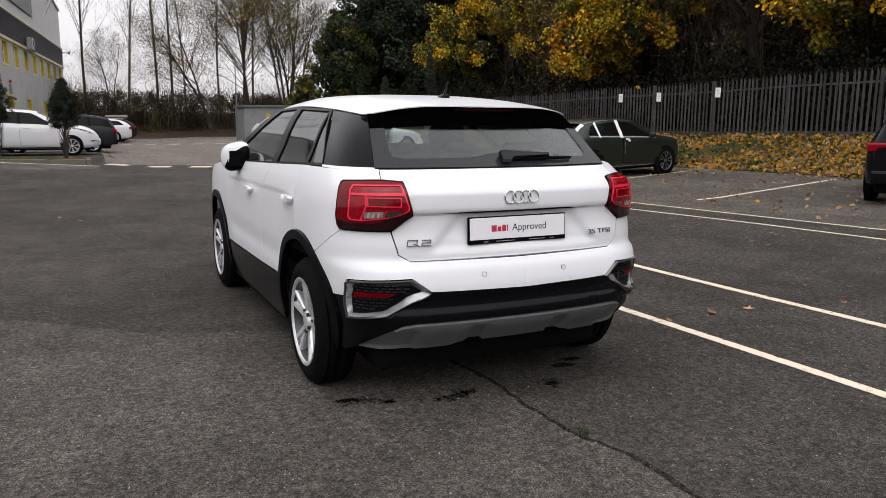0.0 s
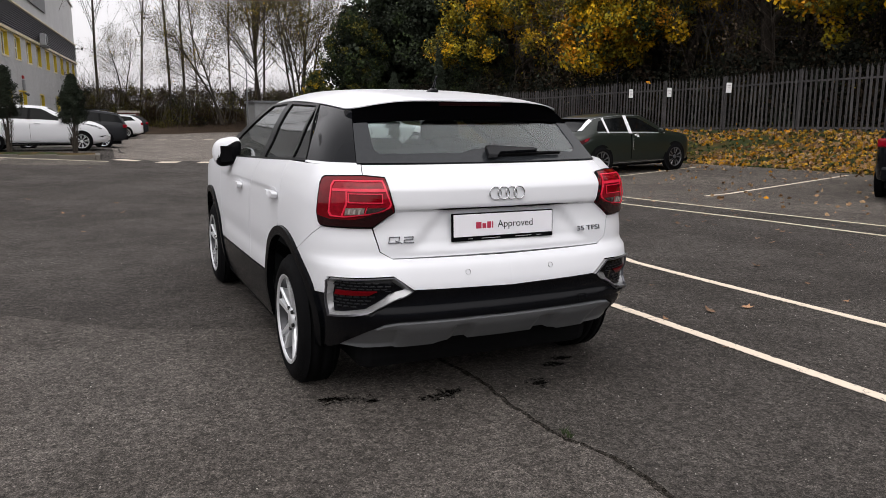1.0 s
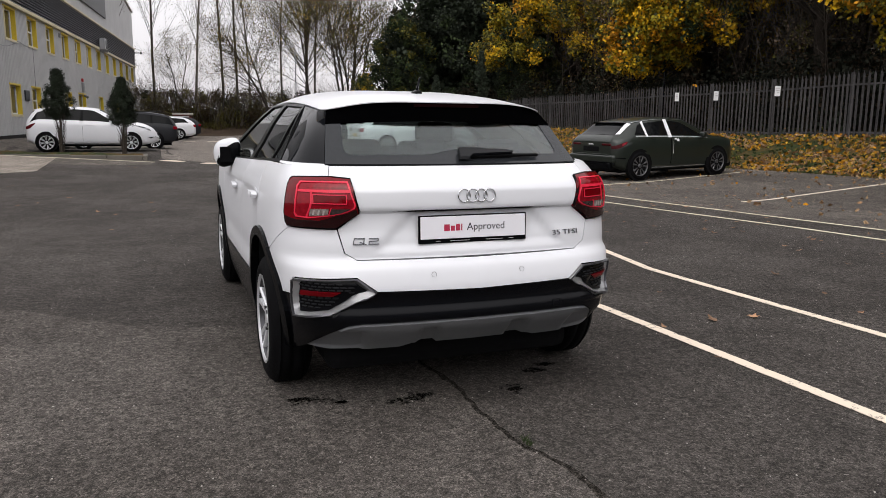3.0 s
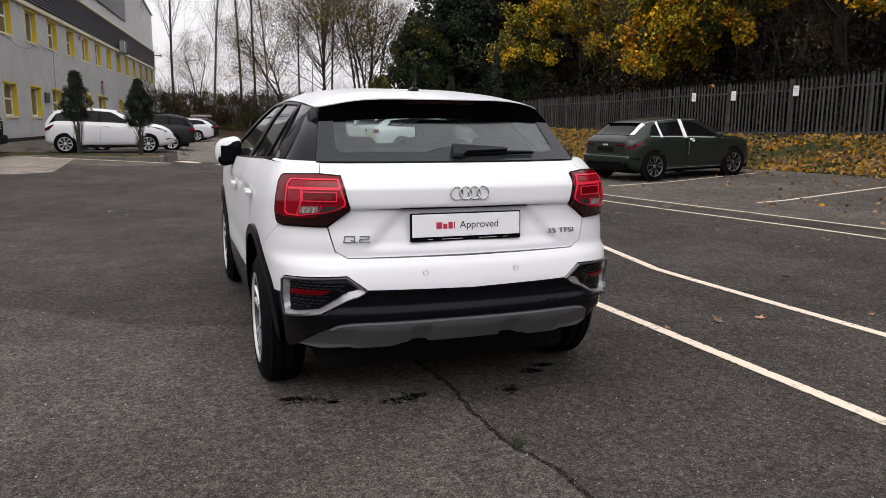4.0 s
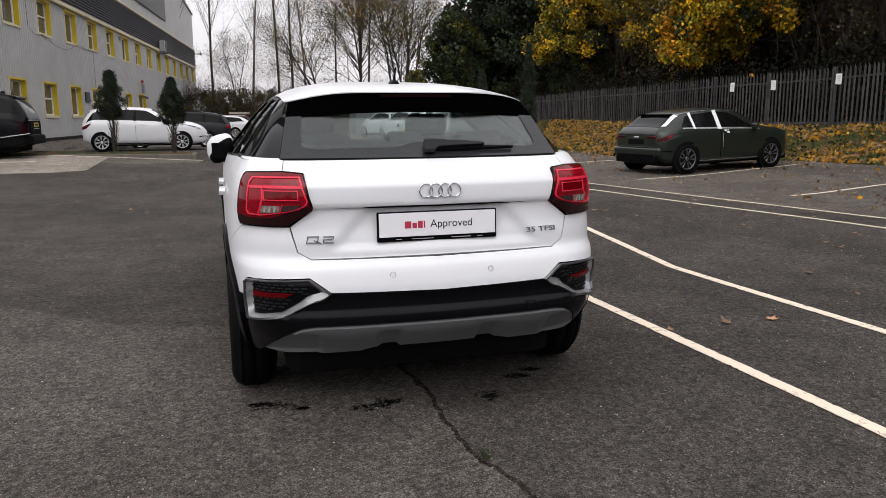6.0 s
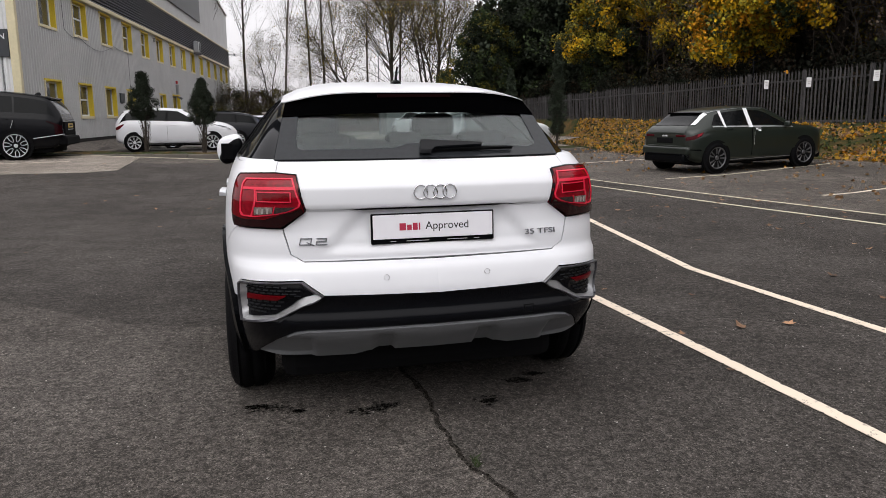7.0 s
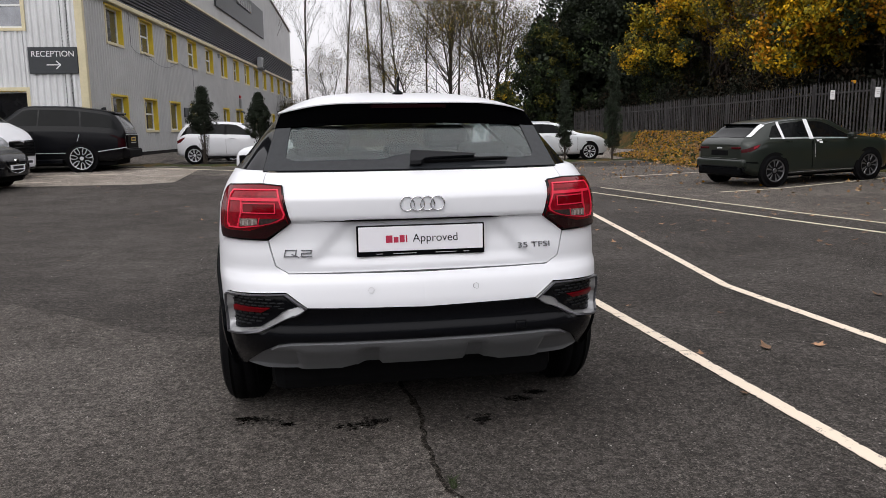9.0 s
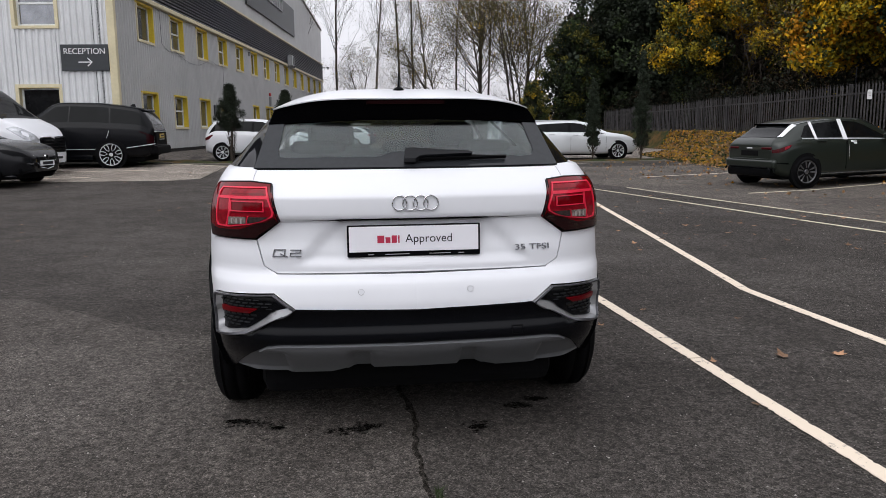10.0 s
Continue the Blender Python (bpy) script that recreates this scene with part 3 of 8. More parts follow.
for k, (x, y, a, b) in enumerate([(-0.70, 0.27, 0.13, 0.055), (-0.79, 0.30, 0.05, 0.03), (-0.60, 0.20, 0.03, 0.018), (-0.30, 0.13, 0.13, 0.05), (-0.20, 0.17, 0.05, 0.03), (0.28, 0.10, 0.055, 0.045), (0.50, 0.32, 0.06, 0.04), (0.60, 0.40, 0.05, 0.03)]):
    blot("oil_stain", x, y, a * 0.52, b * 0.62, 40 + k, "black oil stain soaked into the asphalt")
    rs = random.Random(60 + k)
    for j in range(30):
        d, q = abs(rs.gauss(0.62, 0.34)), rs.uniform(0, 6.28)
        blot("oil_spot", x + a * d * math.cos(q), y + b * d * math.sin(q), rs.uniform(0.006, 0.022), rs.uniform(0.005, 0.014), 200 + 40 * k + j, "small black oil spot on the asphalt", 0.0045)

# bank with fallen leaves, up to the fence
FENCE_X = 15.8
foot = curve([(-40, 13.6), (4, 13.6), (9, 13.6), (13, 13.0), (16, 11.2), (19, 10.7), (24, 11.2), (27, 11.6), (31, 15.0), (42, 15.2), (80, 15.4)])


def bank_height(x, y):
    f = foot(y)
    t = (x - f) / (FENCE_X - f)
    z = rise(f, y) + 0.03 + 0.86 * smooth01(t * 0.55) / smooth01(0.55) if t < 1 else rise(f, y) + 0.89 + 0.05 * min(x - FENCE_X, 40)
    return z + (0.05 * noise.noise((x * 0.9, y * 0.9, 0)) + 0.03 * noise.noise((x * 3, y * 3, 4))) * min(max(t * 3, 0), 1)


ts = steps((0, 1, 18), (1, 5, 10), (5, 60, 10))
bys = steps((-40, 0, 14), (0, 36, 110), (36, 80, 20))
bv = []
for y in bys:
    f = foot(y)
    for t in ts:
        x = f + (FENCE_X - f) * t if t <= 1 else FENCE_X + (t - 1) * 3
        bv.append((x, y, bank_height(x, y)))
    bv.append((f + 0.02, y, -0.2))
wdt = len(ts) + 1
bf = [(j * wdt + i, j * wdt + i + 1, (j + 1) * wdt + i + 1, (j + 1) * wdt + i) for j in range(len(bys) - 1) for i in range(len(ts) - 1)]
bf += [(j * wdt + len(ts), j * wdt, (j + 1) * wdt, (j + 1) * wdt + len(ts)) for j in range(len(bys) - 1)]
tagged(mesh_ob("bank", bv, bf, GRASS, smooth=True), "grassy bank rising to the fence under fallen leaves", "bank", kind="structure")

# woodland floor behind the far car park
sheet("woodland_floor", steps((-80, 80, 40)), steps((55.5, 70, 14), (70, 140, 6)), lambda x, y: -0.03 + 1.9 * smooth01((y - 55.5) / 9) + 0.25 * noise.noise((x * 0.3, y * 0.3, 0)) * smooth01((y - 55.5) / 3), EARTH, "brown leaf-covered woodland slope")


# ---- palisade fence ----
fence = empty("palisade_fence", pose(FENCE_X, 0, 0), "weathered dark steel palisade fence on the leafy bank", "fence")
FH, F0 = 1.86, 0.80


def pale_mesh():
    w, d, t = 0.036, 0.018, 0.004
    prof = [(-w, 0), (-w * 0.45, d), (0, d * 0.35), (w * 0.45, d), (w, 0)]
    tops = [FH - 0.05, FH - 0.02, FH + 0.06, FH - 0.02, FH - 0.05]
    v = [(-dd, u, 0) for u, dd in prof] + [(-dd, u, h) for (u, dd), h in zip(prof, tops)]
    v += [(-dd + t, u, 0) for u, dd in prof] + [(-dd + t, u, h) for (u, dd), h in zip(prof, tops)]
    f = []
    for i in range(4):
        f += [(i, i + 1, i + 6, i + 5), (10 + i + 1, 10 + i, 15 + i, 15 + i + 1), (5 + i, 6 + i, 16 + i, 15 + i)]
    me = bpy.data.meshes.new("pale")
    me.from_pydata(v, [], f)
    me.materials.append(STEEL)
    return me


def fence_base(y):
    return F0 - 0.012 * (y - 10) + 0.02 * math.sin(y * 0.7)


pm = pale_mesh()
rnd = random.Random(8)
for i in range(290):
    y = -1.5 + i * 0.158
    ob = new("pale", pm)
    ob.parent = fence
    ob.matrix_basis = pose(0, y, fence_base(y), rnd.uniform(-0.8, 0.8), rnd.uniform(-0.5, 0.5), rnd.uniform(-4, 4))
for k in range(17):
    y = -1.6 + k * 2.72
    bm = box_bm((0.02, y - 0.05, fence_base(y) - 0.3), (0.10, y + 0.05, fence_base(y) + FH + 0.02), 0.01)
    part("post", bm, STEEL, fence)
for h in (0.32, FH - 0.30):
    for k in range(16):
        y0, y1 = -1.6 + k * 2.72, 1.12 + k * 2.72
        z0, z1 = fence_base(y0) + h, fence_base(y1) + h
        v = [(a, y, z + b) for y, z in ((y0, z0), (y1, z1)) for a, b in ((0.0, -0.025), (0.045, -0.025), (0.045, 0.025), (0.0, 0.025))]
        mesh_ob("rail", v, [(0, 1, 5, 4), (1, 2, 6, 5), (2, 3, 7, 6), (3, 0, 4, 7)], STEEL, fence)
for y, h in ((19.12, 1.50), (17.12, 1.49), (14.5, 1.53)):
    z = fence_base(y) + h
    tg = mesh_ob("notice", *(lambda b: ([v.co[:] for v in b.verts], [[v.index for v in f.verts] for f in b.faces]))(box_bm((-0.032, -0.12, -0.17), (-0.026, 0.12, 0.17))), SIGN_WHITE)
    tg.matrix_basis = pose(FENCE_X, y, z, 2, 0, 3) @ Matrix.Diagonal((1, 0.86, 0.86, 1))
    tagged(tg, "blank white notice board fixed to the fence", "sign", "fence notices")
    for j in range(3):
        ln = part("text_line", box_bm((-0.0345, -0.08, 0.07 - j * 0.06), (-0.0325, 0.08 - 0.03 * j, 0.085 - j * 0.06)), mat("faded_print", (0.45, 0.42, 0.42), 0.6), tg)

# ---- building ----
BASE = pose(-7.26, 21.1, 0.05, 0, 0, 84.5)
building = empty("industrial_building", BASE, "two-storey grey corrugated industrial building with yellow window reveals", "building")
WALL_L, EAVE, APEX, SLAT0, SLAT1 = 47.8, 10.05, 12.4, 5.45, 7.0


def corrugated(rects, top, pitch, depth, plain=False):
    """Vertical ribbed sheet over rectangles (x0, x1, z0, z1); outward is -y."""
    verts, faces = [], []
    for x0, x1, z0, z1 in rects:
        n = max(int(round((x1 - x0) / pitch)) * 4, 4)
        k = len(verts)
        for i in range(n + 1):
            x = x0 + (x1 - x0) * i / n
            ph = i % 4
            y = -depth if ph in (0, 1) else 0.0
            xx = x + (0.15 * pitch if ph in (1, 3) else 0.0) * 0.3
            verts += [(xx, y, z0), (xx, y, min(z1, top(xx)))]
        for i in range(n):
            faces.append((k + 2 * i, k + 2 * i + 2, k + 2 * i + 3, k + 2 * i + 1))
    return verts, faces


def around(x0, x1, z0, z1, holes):
    """Rectangles that cover a wall field and leave the holes free."""
    xs = sorted({x0, x1, *[h[0] for h in holes], *[h[1] for h in holes]})
    out = []
    for a, b in zip(xs, xs[1:]):
        z = z0
        for h in sorted([h for h in holes if h[0] <= a + 1e-6 and h[1] >= b - 1e-6], key=lambda h: h[2]):
            if h[2] > z:
                out.append((a, b, z, h[2]))
            z = h[3]
        if z < z1:
            out.append((a, b, z, z1))
    return out


def window_unit(parent, x, z, w, h, door=False, trim=YELLOW, pane=None):
    """Deep yellow reveal, cream casing, white frame with a transom, dark glass and a cream sill."""
    e = 0.10 if trim is CREAM else 0.06
    win = part("window" if not door else "doorway", box_bm((x - e, -0.058, z - 0.055), (x + w + e, -0.008, z)), CREAM, parent)
    part("head_trim", box_bm((x - e, -0.050, z + h), (x + w + e, -0.008, z + h + e)), CREAM if trim is CREAM else trim, win)
    part("casing", box_bm((x - e, -0.048, z), (x - 0.001, -0.008, z + h)), CREAM, win)
    part("casing", box_bm((x + w + 0.001, -0.048, z), (x + w + e, -0.008, z + h)), trim, win)
    part("reveal", box_bm((x - 0.035, -0.0075, z), (x, 0.19, z + h)), trim, win)
    part("reveal", box_bm((x + w, -0.0075, z), (x + w + 0.035, 0.19, z + h)), trim, win)
    part("reveal", box_bm((x, -0.042, z + h - 0.012), (x + w, 0.19, z + h - 0.001)), YELLOW, win)
    part("sill", box_bm((x, -0.05, z + 0.001), (x + w, 0.185, z + 0.03)), CREAM, win)
    fr = 0.06
    y0, y1 = 0.12, 0.17
    bars_ = [((x, y0, z + 0.03), (x + fr, y1, z + h - 0.012)), ((x + w - fr, y0, z + 0.03), (x + w, y1, z + h - 0.012)), ((x + fr, y0, z + h - fr), (x + w - fr, y1, z + h - 0.012)), ((x + fr, y0, z + 0.03), (x + w - fr, y1, z + 0.03 + fr))]
    if not door and int(x * 7) % 3 != 1:
        bars_.append(((x + fr, y0 + 0.002, z + h * 0.52), (x + w - fr, y1, z + h * 0.52 + 0.06)))
    for lo, hi in bars_:
        part("frame_bar", box_bm(lo, hi), UPVC, win)
    part("pane", box_bm((x + 0.02, 0.150, z + 0.04), (x + w - 0.02, 0.160, z + h - 0.02)), pane or WINDOW_GLASS, win)
    return win


UP_Z, UP_H, LO_Z, LO_H, W_W = 4.17, 1.17, 1.33, 1.15, 1.43
ups = [2.30 + 3.275 * i for i in range(14) if 2.30 + 3.275 * i < WALL_L - 1.6]
los = [2.31, 5.57, 8.82, 12.08, 18.68, 28.54, 35.05]
doors = [(22.0, 2.3)]
holes = [(x, x + W_W, UP_Z, UP_Z + UP_H) for x in ups] + [(x, x + W_W, LO_Z, LO_Z + LO_H) for x in los] + [(22.0, 24.0, 0.0, 2.55)]
flat = lambda x: 99.0
gable = lambda x: EAVE + (APEX - EAVE) * (1 - abs(x - WALL_L / 2) / (WALL_L / 2))
v, f = corrugated(around(0.0, WALL_L, 0.0, SLAT0, holes), flat, 0.2, 0.04)
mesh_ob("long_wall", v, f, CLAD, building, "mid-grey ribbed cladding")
part("wall_core", box_bm((0.0, 0.20, -0.3), (WALL_L, 0.46, SLAT0)), CLAD_DARK, building)
for x in ups:
    window_unit(building, x, UP_Z, W_W, UP_H)
for x in los:
    window_unit(building, x, LO_Z, W_W, LO_H)
window_unit(building, 22.0, 0.12, 2.0, 2.4, True)
part("gutter", box_bm((-0.05, -0.16, SLAT0 - 0.02), (WALL_L, 0.02, SLAT0 + 0.13), 0.02), CREAM, building, "cream metal gutter")
part("gutter", box_bm((-0.05, -0.14, SLAT1 - 0.03), (WALL_L, 0.02, SLAT1 + 0.07), 0.02), CREAM, building, "cream metal gutter")
n = 12
for i in range(n):
    pitch = (SLAT1 - SLAT0 - 0.16) / n
    z0 = SLAT0 + 0.13 + pitch * i
    z1 = z0 + pitch
    prof = [(-0.02, z0), (-0.125, z0 + 0.012), (-0.130, z0 + 0.035), (-0.03, z1), (-0.02, z1)]
    v8 = [(x, y, z) for x in (0, WALL_L) for y, z in prof]
    mesh_ob("louvre_slat", v8, [(k, k + 1, k + 6, k + 5) for k in range(4)], CLAD_DARK, building)
part("plinth", box_bm((0.0, -0.055, -0.3), (WALL_L, -0.005, 0.58), 0.008), mat("dark_brick_plinth", (0.025, 0.023, 0.022), 0.85, spec=0.1, grain=0.3, scale=14, big=0.3, big_scale=1.5), building, "dark plinth strip")
mid = WALL_L / 2
up_v = [(x, y, z) for y in (0.0, 0.2) for x, z in ((0, SLAT1), (WALL_L, SLAT1), (WALL_L, EAVE), (mid, APEX), (0, EAVE))]
mesh_ob("gable_wall", up_v, [(0, 1, 2, 3, 4), (9, 8, 7, 6, 5), (2, 7, 8, 3), (3, 8, 9, 4), (1, 6, 7, 2), (0, 4, 9, 5)], CLAD, building, "flat grey gable wall")
for x0, x1 in ((0, WALL_L / 2), (WALL_L / 2, WALL_L)):
    z0, z1 = gable(x0), gable(x1)
    v8 = [(x, y, z + d) for x, z in ((x0, z0), (x1, z1)) for y in (-0.12, 0.0) for d in (-0.02, 0.10)]
    mesh_ob("verge_trim", v8, [(0, 4, 5, 1), (1, 5, 7, 3), (2, 3, 7, 6), (0, 2, 6, 4), (0, 1, 3, 2), (4, 6, 7, 5)], CLAD_PALE, building)
    mesh_ob("roof", [(x0, 0.2, z0), (x1, 0.2, z1), (x1, 30, z1), (x0, 30, z0)], [(0, 1, 2, 3)], CLAD_DARK, building)
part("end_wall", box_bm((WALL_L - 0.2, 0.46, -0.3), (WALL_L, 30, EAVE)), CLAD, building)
big = part("fascia_sign", box_bm((18.1, -0.10, 7.75), (32.9, -0.01, 9.65), 0.02), SIGN_DARK, building, "long charcoal fascia board")
for k in range(6):
    part("letter_shape", box_bm((23.8 + k * 0.74, -0.125, 8.78), (24.36 + k * 0.74, -0.102, 9.42), 0.08), mat("silver_letter", (0.35, 0.35, 0.36), 0.4, metal=0.6), big)
# front gable end with the entrance sign
front = empty("building_front", pose(-7.26, 21.1, 0.05, 0, 0, -5.5), "pale grey ribbed end wall with cream corner post", "building")
fh = [(-2.69, -1.53, 4.29, 5.55), (-2.76, -1.58, 0.15, 2.53)]
v, f = corrugated(around(-16, -0.02, 0.0, 7.0, fh), flat, 0.2, 0.035)
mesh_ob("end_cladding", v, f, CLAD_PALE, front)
part("wall_core", box_bm((-16, 0.20, -0.3), (0.0, 0.45, 7.0)), CLAD_DARK, front)
part("corner_post", box_bm((-0.02, -0.07, -0.2), (0.21, 0.10, 7.0), 0.015), CREAM, front)
window_unit(front, -2.69, 4.29, 1.16, 1.26, trim=CREAM, pane=mat("sky_lit_window_glass", (0.30, 0.31, 0.33), 0.05, metal=0.75, grain=0.25, scale=1.6))
d1 = window_unit(front, -2.76, 0.15, 1.18, 2.38, True, CREAM, pane=mat("dark_door_glass", (0.004, 0.004, 0.0045), 0.12, spec=0.15, grain=0.2, scale=3))
sg = empty("reception_sign", pose(-7.26, 21.1, 0.05, 0, 0, -5.5), "charcoal board with white lettering and arrow", "sign")
part("board", box_bm((-1.42, -0.085, 3.01), (-0.03, -0.04, 3.77), 0.006), SIGN_DARK, sg)
letters("lettering", "RECEPTION", 0.235, 0.004, pose(-0.72, -0.091, 3.565, 90, 0, 0), SIGN_WHITE, sg)
part("arrow_shaft", box_bm((-0.91, -0.094, 3.245), (-0.53, -0.087, 3.275)), SIGN_WHITE, sg)
for s in (1, -1):
    a = part("arrow_head", box_bm((-0.17, -0.004, -0.015), (0, 0.004, 0.015)), SIGN_WHITE, sg)
    a.matrix_basis = pose(-0.515, -0.0905, 3.26, 0, 42 * s, 0)
# services on the long wall
ac = empty("condenser_unit", BASE @ pose(29.5, -0.14, 5.45), "grey wall-mounted air conditioning condenser", "air conditioner")
part("casing", box_bm((-0.45, -0.36, 0.02), (0.45, -0.04, 0.70), 0.03), mat("grey_enamel", (0.34, 0.35, 0.36), 0.5, grain=0.05, scale=30), ac)
part("fan_grille", cyl_bm((0.1, -0.39, 0.36), (0.1, -0.361, 0.36), 0.28, n=28), CLAD_DARK, ac)
for dx in (-0.35, 0.35):
    part("bracket", box_bm((dx - 0.03, -0.40, -0.12), (dx + 0.03, -0.02, 0.018)), GALV, ac)
al = empty("alarm_box", BASE @ pose(23.1, -0.03, 2.58), "red and grey alarm box with a bell lamp on the wall", "alarm")
part("bell", box_bm((-0.10, -0.12, 0.62), (0.16, -0.01, 0.80), 0.04), mat("red_enamel", (0.35, 0.02, 0.02), 0.4, grain=0.1, scale=20), al)
part("panel_box", box_bm((-0.10, -0.12, 0.05), (0.26, -0.01, 0.58), 0.02), GREY_BOX, al)
part("lamp_head", cyl_bm((0.05, -0.10, -0.12), (0.17, -0.26, -0.22), 0.05, 0.075, n=14), CLAD_DARK, al)
vent = part("wall_vent", box_bm((10.80, -0.09, 1.92), (11.46, -0.032, 2.33), 0.015), SIGN_DARK)
vent.matrix_basis = BASE
tagged(vent, "small dark box fixed to the grey wall", "vent")


def cable(name, pts, r, material, label, category):
    cu = bpy.data.curves.new(name, "CURVE")
    cu.dimensions, cu.bevel_depth, cu.bevel_resolution = "3D", r, 1
    sp = cu.splines.new("POLY")
    sp.points.add(len(pts) - 1)
    for q, p in zip(sp.points, pts):
        q.co = (*p, 1)
    tmp = new(name + "_tmp", cu)
    me = bpy.data.meshes.new_from_object(tmp.evaluated_get(bpy.context.evaluated_depsgraph_get()))
    bpy.data.objects.remove(tmp)
    me.materials.clear()
    me.materials.append(material)
    ob = new(name, me)
    return tagged(ob, label, category)


def sag(a, b, d, n=9):
    """A slack length of cable between two points of the wall."""
    return [(a[0] + (b[0] - a[0]) * k / n, -0.065, a[1] + (b[1] - a[1]) * k / n - d * math.sin(math.pi * k / n)) for k in range(n + 1)]


pts = [(4.35, -0.065, 5.4), (4.40, -0.065, 4.9), (4.43, -0.065, 4.3)] + sag((4.45, 4.25), (5.9, 4.15), 0.12) + sag((6.0, 4.12), (10.4, 4.2), 0.32) + sag((10.5, 4.2), (12.6, 4.12), 0.05)
pts += [(12.62, -0.065, 4.0 - 0.35 * k) for k in range(6)]
cb = cable("slack_cable", pts, 0.008, CLAD_DARK, "slack dark cable looped along the wall", "cable")
cb.matrix_basis = BASE
wl_ = empty("wall_lamp", BASE @ pose(18.1, -0.02, 5.05), "small grey lamp fixed under the gutter", "lamp")
part("lamp_body", box_bm((-0.06, -0.10, 0.04), (0.06, 0.0, 0.20), 0.02), GREY_BOX, wl_)
part("lamp_hood", box_bm((-0.07, -0.12, 0.201), (0.07, 0.0, 0.225), 0.008), CLAD_DARK, wl_)
fl = empty("corner_camera", BASE @ pose(WALL_L + 0.1, -0.25, 6.6), "dark security camera on the corner of the wall", "camera")
part("arm", box_bm((-0.05, -0.25, 0.10), (0.05, 0.25, 0.16), 0.01), CLAD_DARK, fl)
part("camera_body", box_bm((-0.10, -0.40, 0.04), (0.10, -0.251, 0.22), 0.03, 3), CLAD_DARK, fl)


# ---- the white car ----
PLAN = [(0, 0), (0.3, 0.012), (0.55, 0.042), (0.65, 0.07), (0.73, 0.112), (0.79, 0.165), (0.83, 0.225), (0.86, 0.31), (0.878, 0.42), (0.888, 0.6), (0.894, 0.9), (0.897, 1.3), (0.897, 2.4), (0.894, 3.2), (0.875, 3.6), (0.83, 3.85), (0.7, 4.02), (0.4, 4.12), (0, 4.15)]
_s = [0.0]
for (a, b), (c, d) in zip(PLAN, PLAN[1:]):
    _s.append(_s[-1] + math.hypot(c - a, d - b))
S_END = _s[-1]
plan_x = curve([(s, p[0]) for s, p in zip(_s, PLAN)], 3000)
plan_y = curve([(s, p[1]) for s, p in zip(_s, PLAN)], 3000)
rear_y = curve([(0.18, 0.30), (0.28, 0.08), (0.34, 0.02), (0.40, -0.04), (0.44, -0.062), (0.478, -0.078), (0.50, -0.060), (0.55, -0.058), (0.575, -0.072), (0.585, -0.077), (0.655, -0.064), (0.70, -0.046), (0.73, -0.005), (0.78, -0.004), (0.86, 0.006), (0.93, 0.004), (0.96, -0.006), (1.025, -0.002), (1.045, 0.010), (1.065, 0.03), (1.10, 0.075), (1.13, 0.115), (1.25, 0.30), (1.38, 0.49), (1.45, 0.55)])
half_w = curve([(0.18, 0.83), (0.3, 0.865), (0.45, 0.885), (0.6, 0.89), (0.72, 0.897), (0.85, 0.893), (0.97, 0.882), (1.05, 0.862), (1.11, 0.832), (1.2, 0.76), (1.3, 0.685), (1.38, 0.615), (1.45, 0.54)])
bow = curve([(0.2, 1), (0.95, 1), (1.12, 0.95), (1.25, 0.65), (1.39, 0.25), (1.45, 0.2)])
fade = curve([(0, 1), (0.75, 1), (1.25, 0), (6, 0)])


def skin(s, z):
    """The car's outer skin: s runs round the plan from the middle of the tail, z is the height."""
    g = 1 if s >= 0 else -1
    s = abs(s)
    k = fade(s)
    return Vector((g * plan_x(s) * half_w(z) / 0.897, rear_y(z) * k + plan_y(s) * (bow(z) * k + 1 - k), z))


def tail(s, z):
    """The skin with the hollow for the number plate pressed into it."""
    p = skin(s, z)
    a = abs(s)
    step = smooth01((0.942 - z) / 0.009)
    wide = step * smooth01((z - 0.80) / 0.13) * smooth01((0.62 - a) / 0.12)
    deep = step * smooth01((0.335 + 0.9 * (0.94 - z) - a) / 0.06) * smooth01((z - 0.745) / 0.05)
    p.y += 0.011 * wide + 0.019 * deep
    return p


def door_skin(s, z):
    """The skin with the faceted waist of the doors."""
    p = skin(s, z)
    g = 1 if s >= 0 else -1
    a = abs(s)
    k = smooth01((a - 1.5) / 0.25) * smooth01((3.6 - a) / 0.4)
    fold = 0.975 - 0.028 * (a - 1.5) / 2
    p.x -= g * 0.006 * k * smooth01((fold - z) / 0.012) * smooth01((z - 0.60) / 0.30)
    p.x += g * 0.010 * k * smooth01((0.62 - z) / 0.1)
    return p


GB, GT = Vector((0.652, 0.232, 1.143)), Vector((0.588, 0.492, 1.378))


def blade_skin(u, t, g):
    """The rear pillar: u from the window seam to the side glass, t from the waist to the roof."""
    d0, d1 = skin(1.245, 1.142), skin(1.782, 1.417)
    base = GB.lerp(d0, u).lerp(skin(0.733 + 0.512 * u, 1.143), 0.40 * math.sin(math.pi * min(max(u, 0), 1)))
    base.z = 1.143
    top = GT.lerp(d1, u)
    p = base.lerp(top, t)
    n = Vector((0.85, -0.35, 0.35)).normalized()
    p += n * 0.018 * math.sin(math.pi * min(max(u, 0), 1)) * math.sin(math.pi * min(max(t, 0), 1) * 0.9)
    return Vector((g * p.x, p.y, p.z))


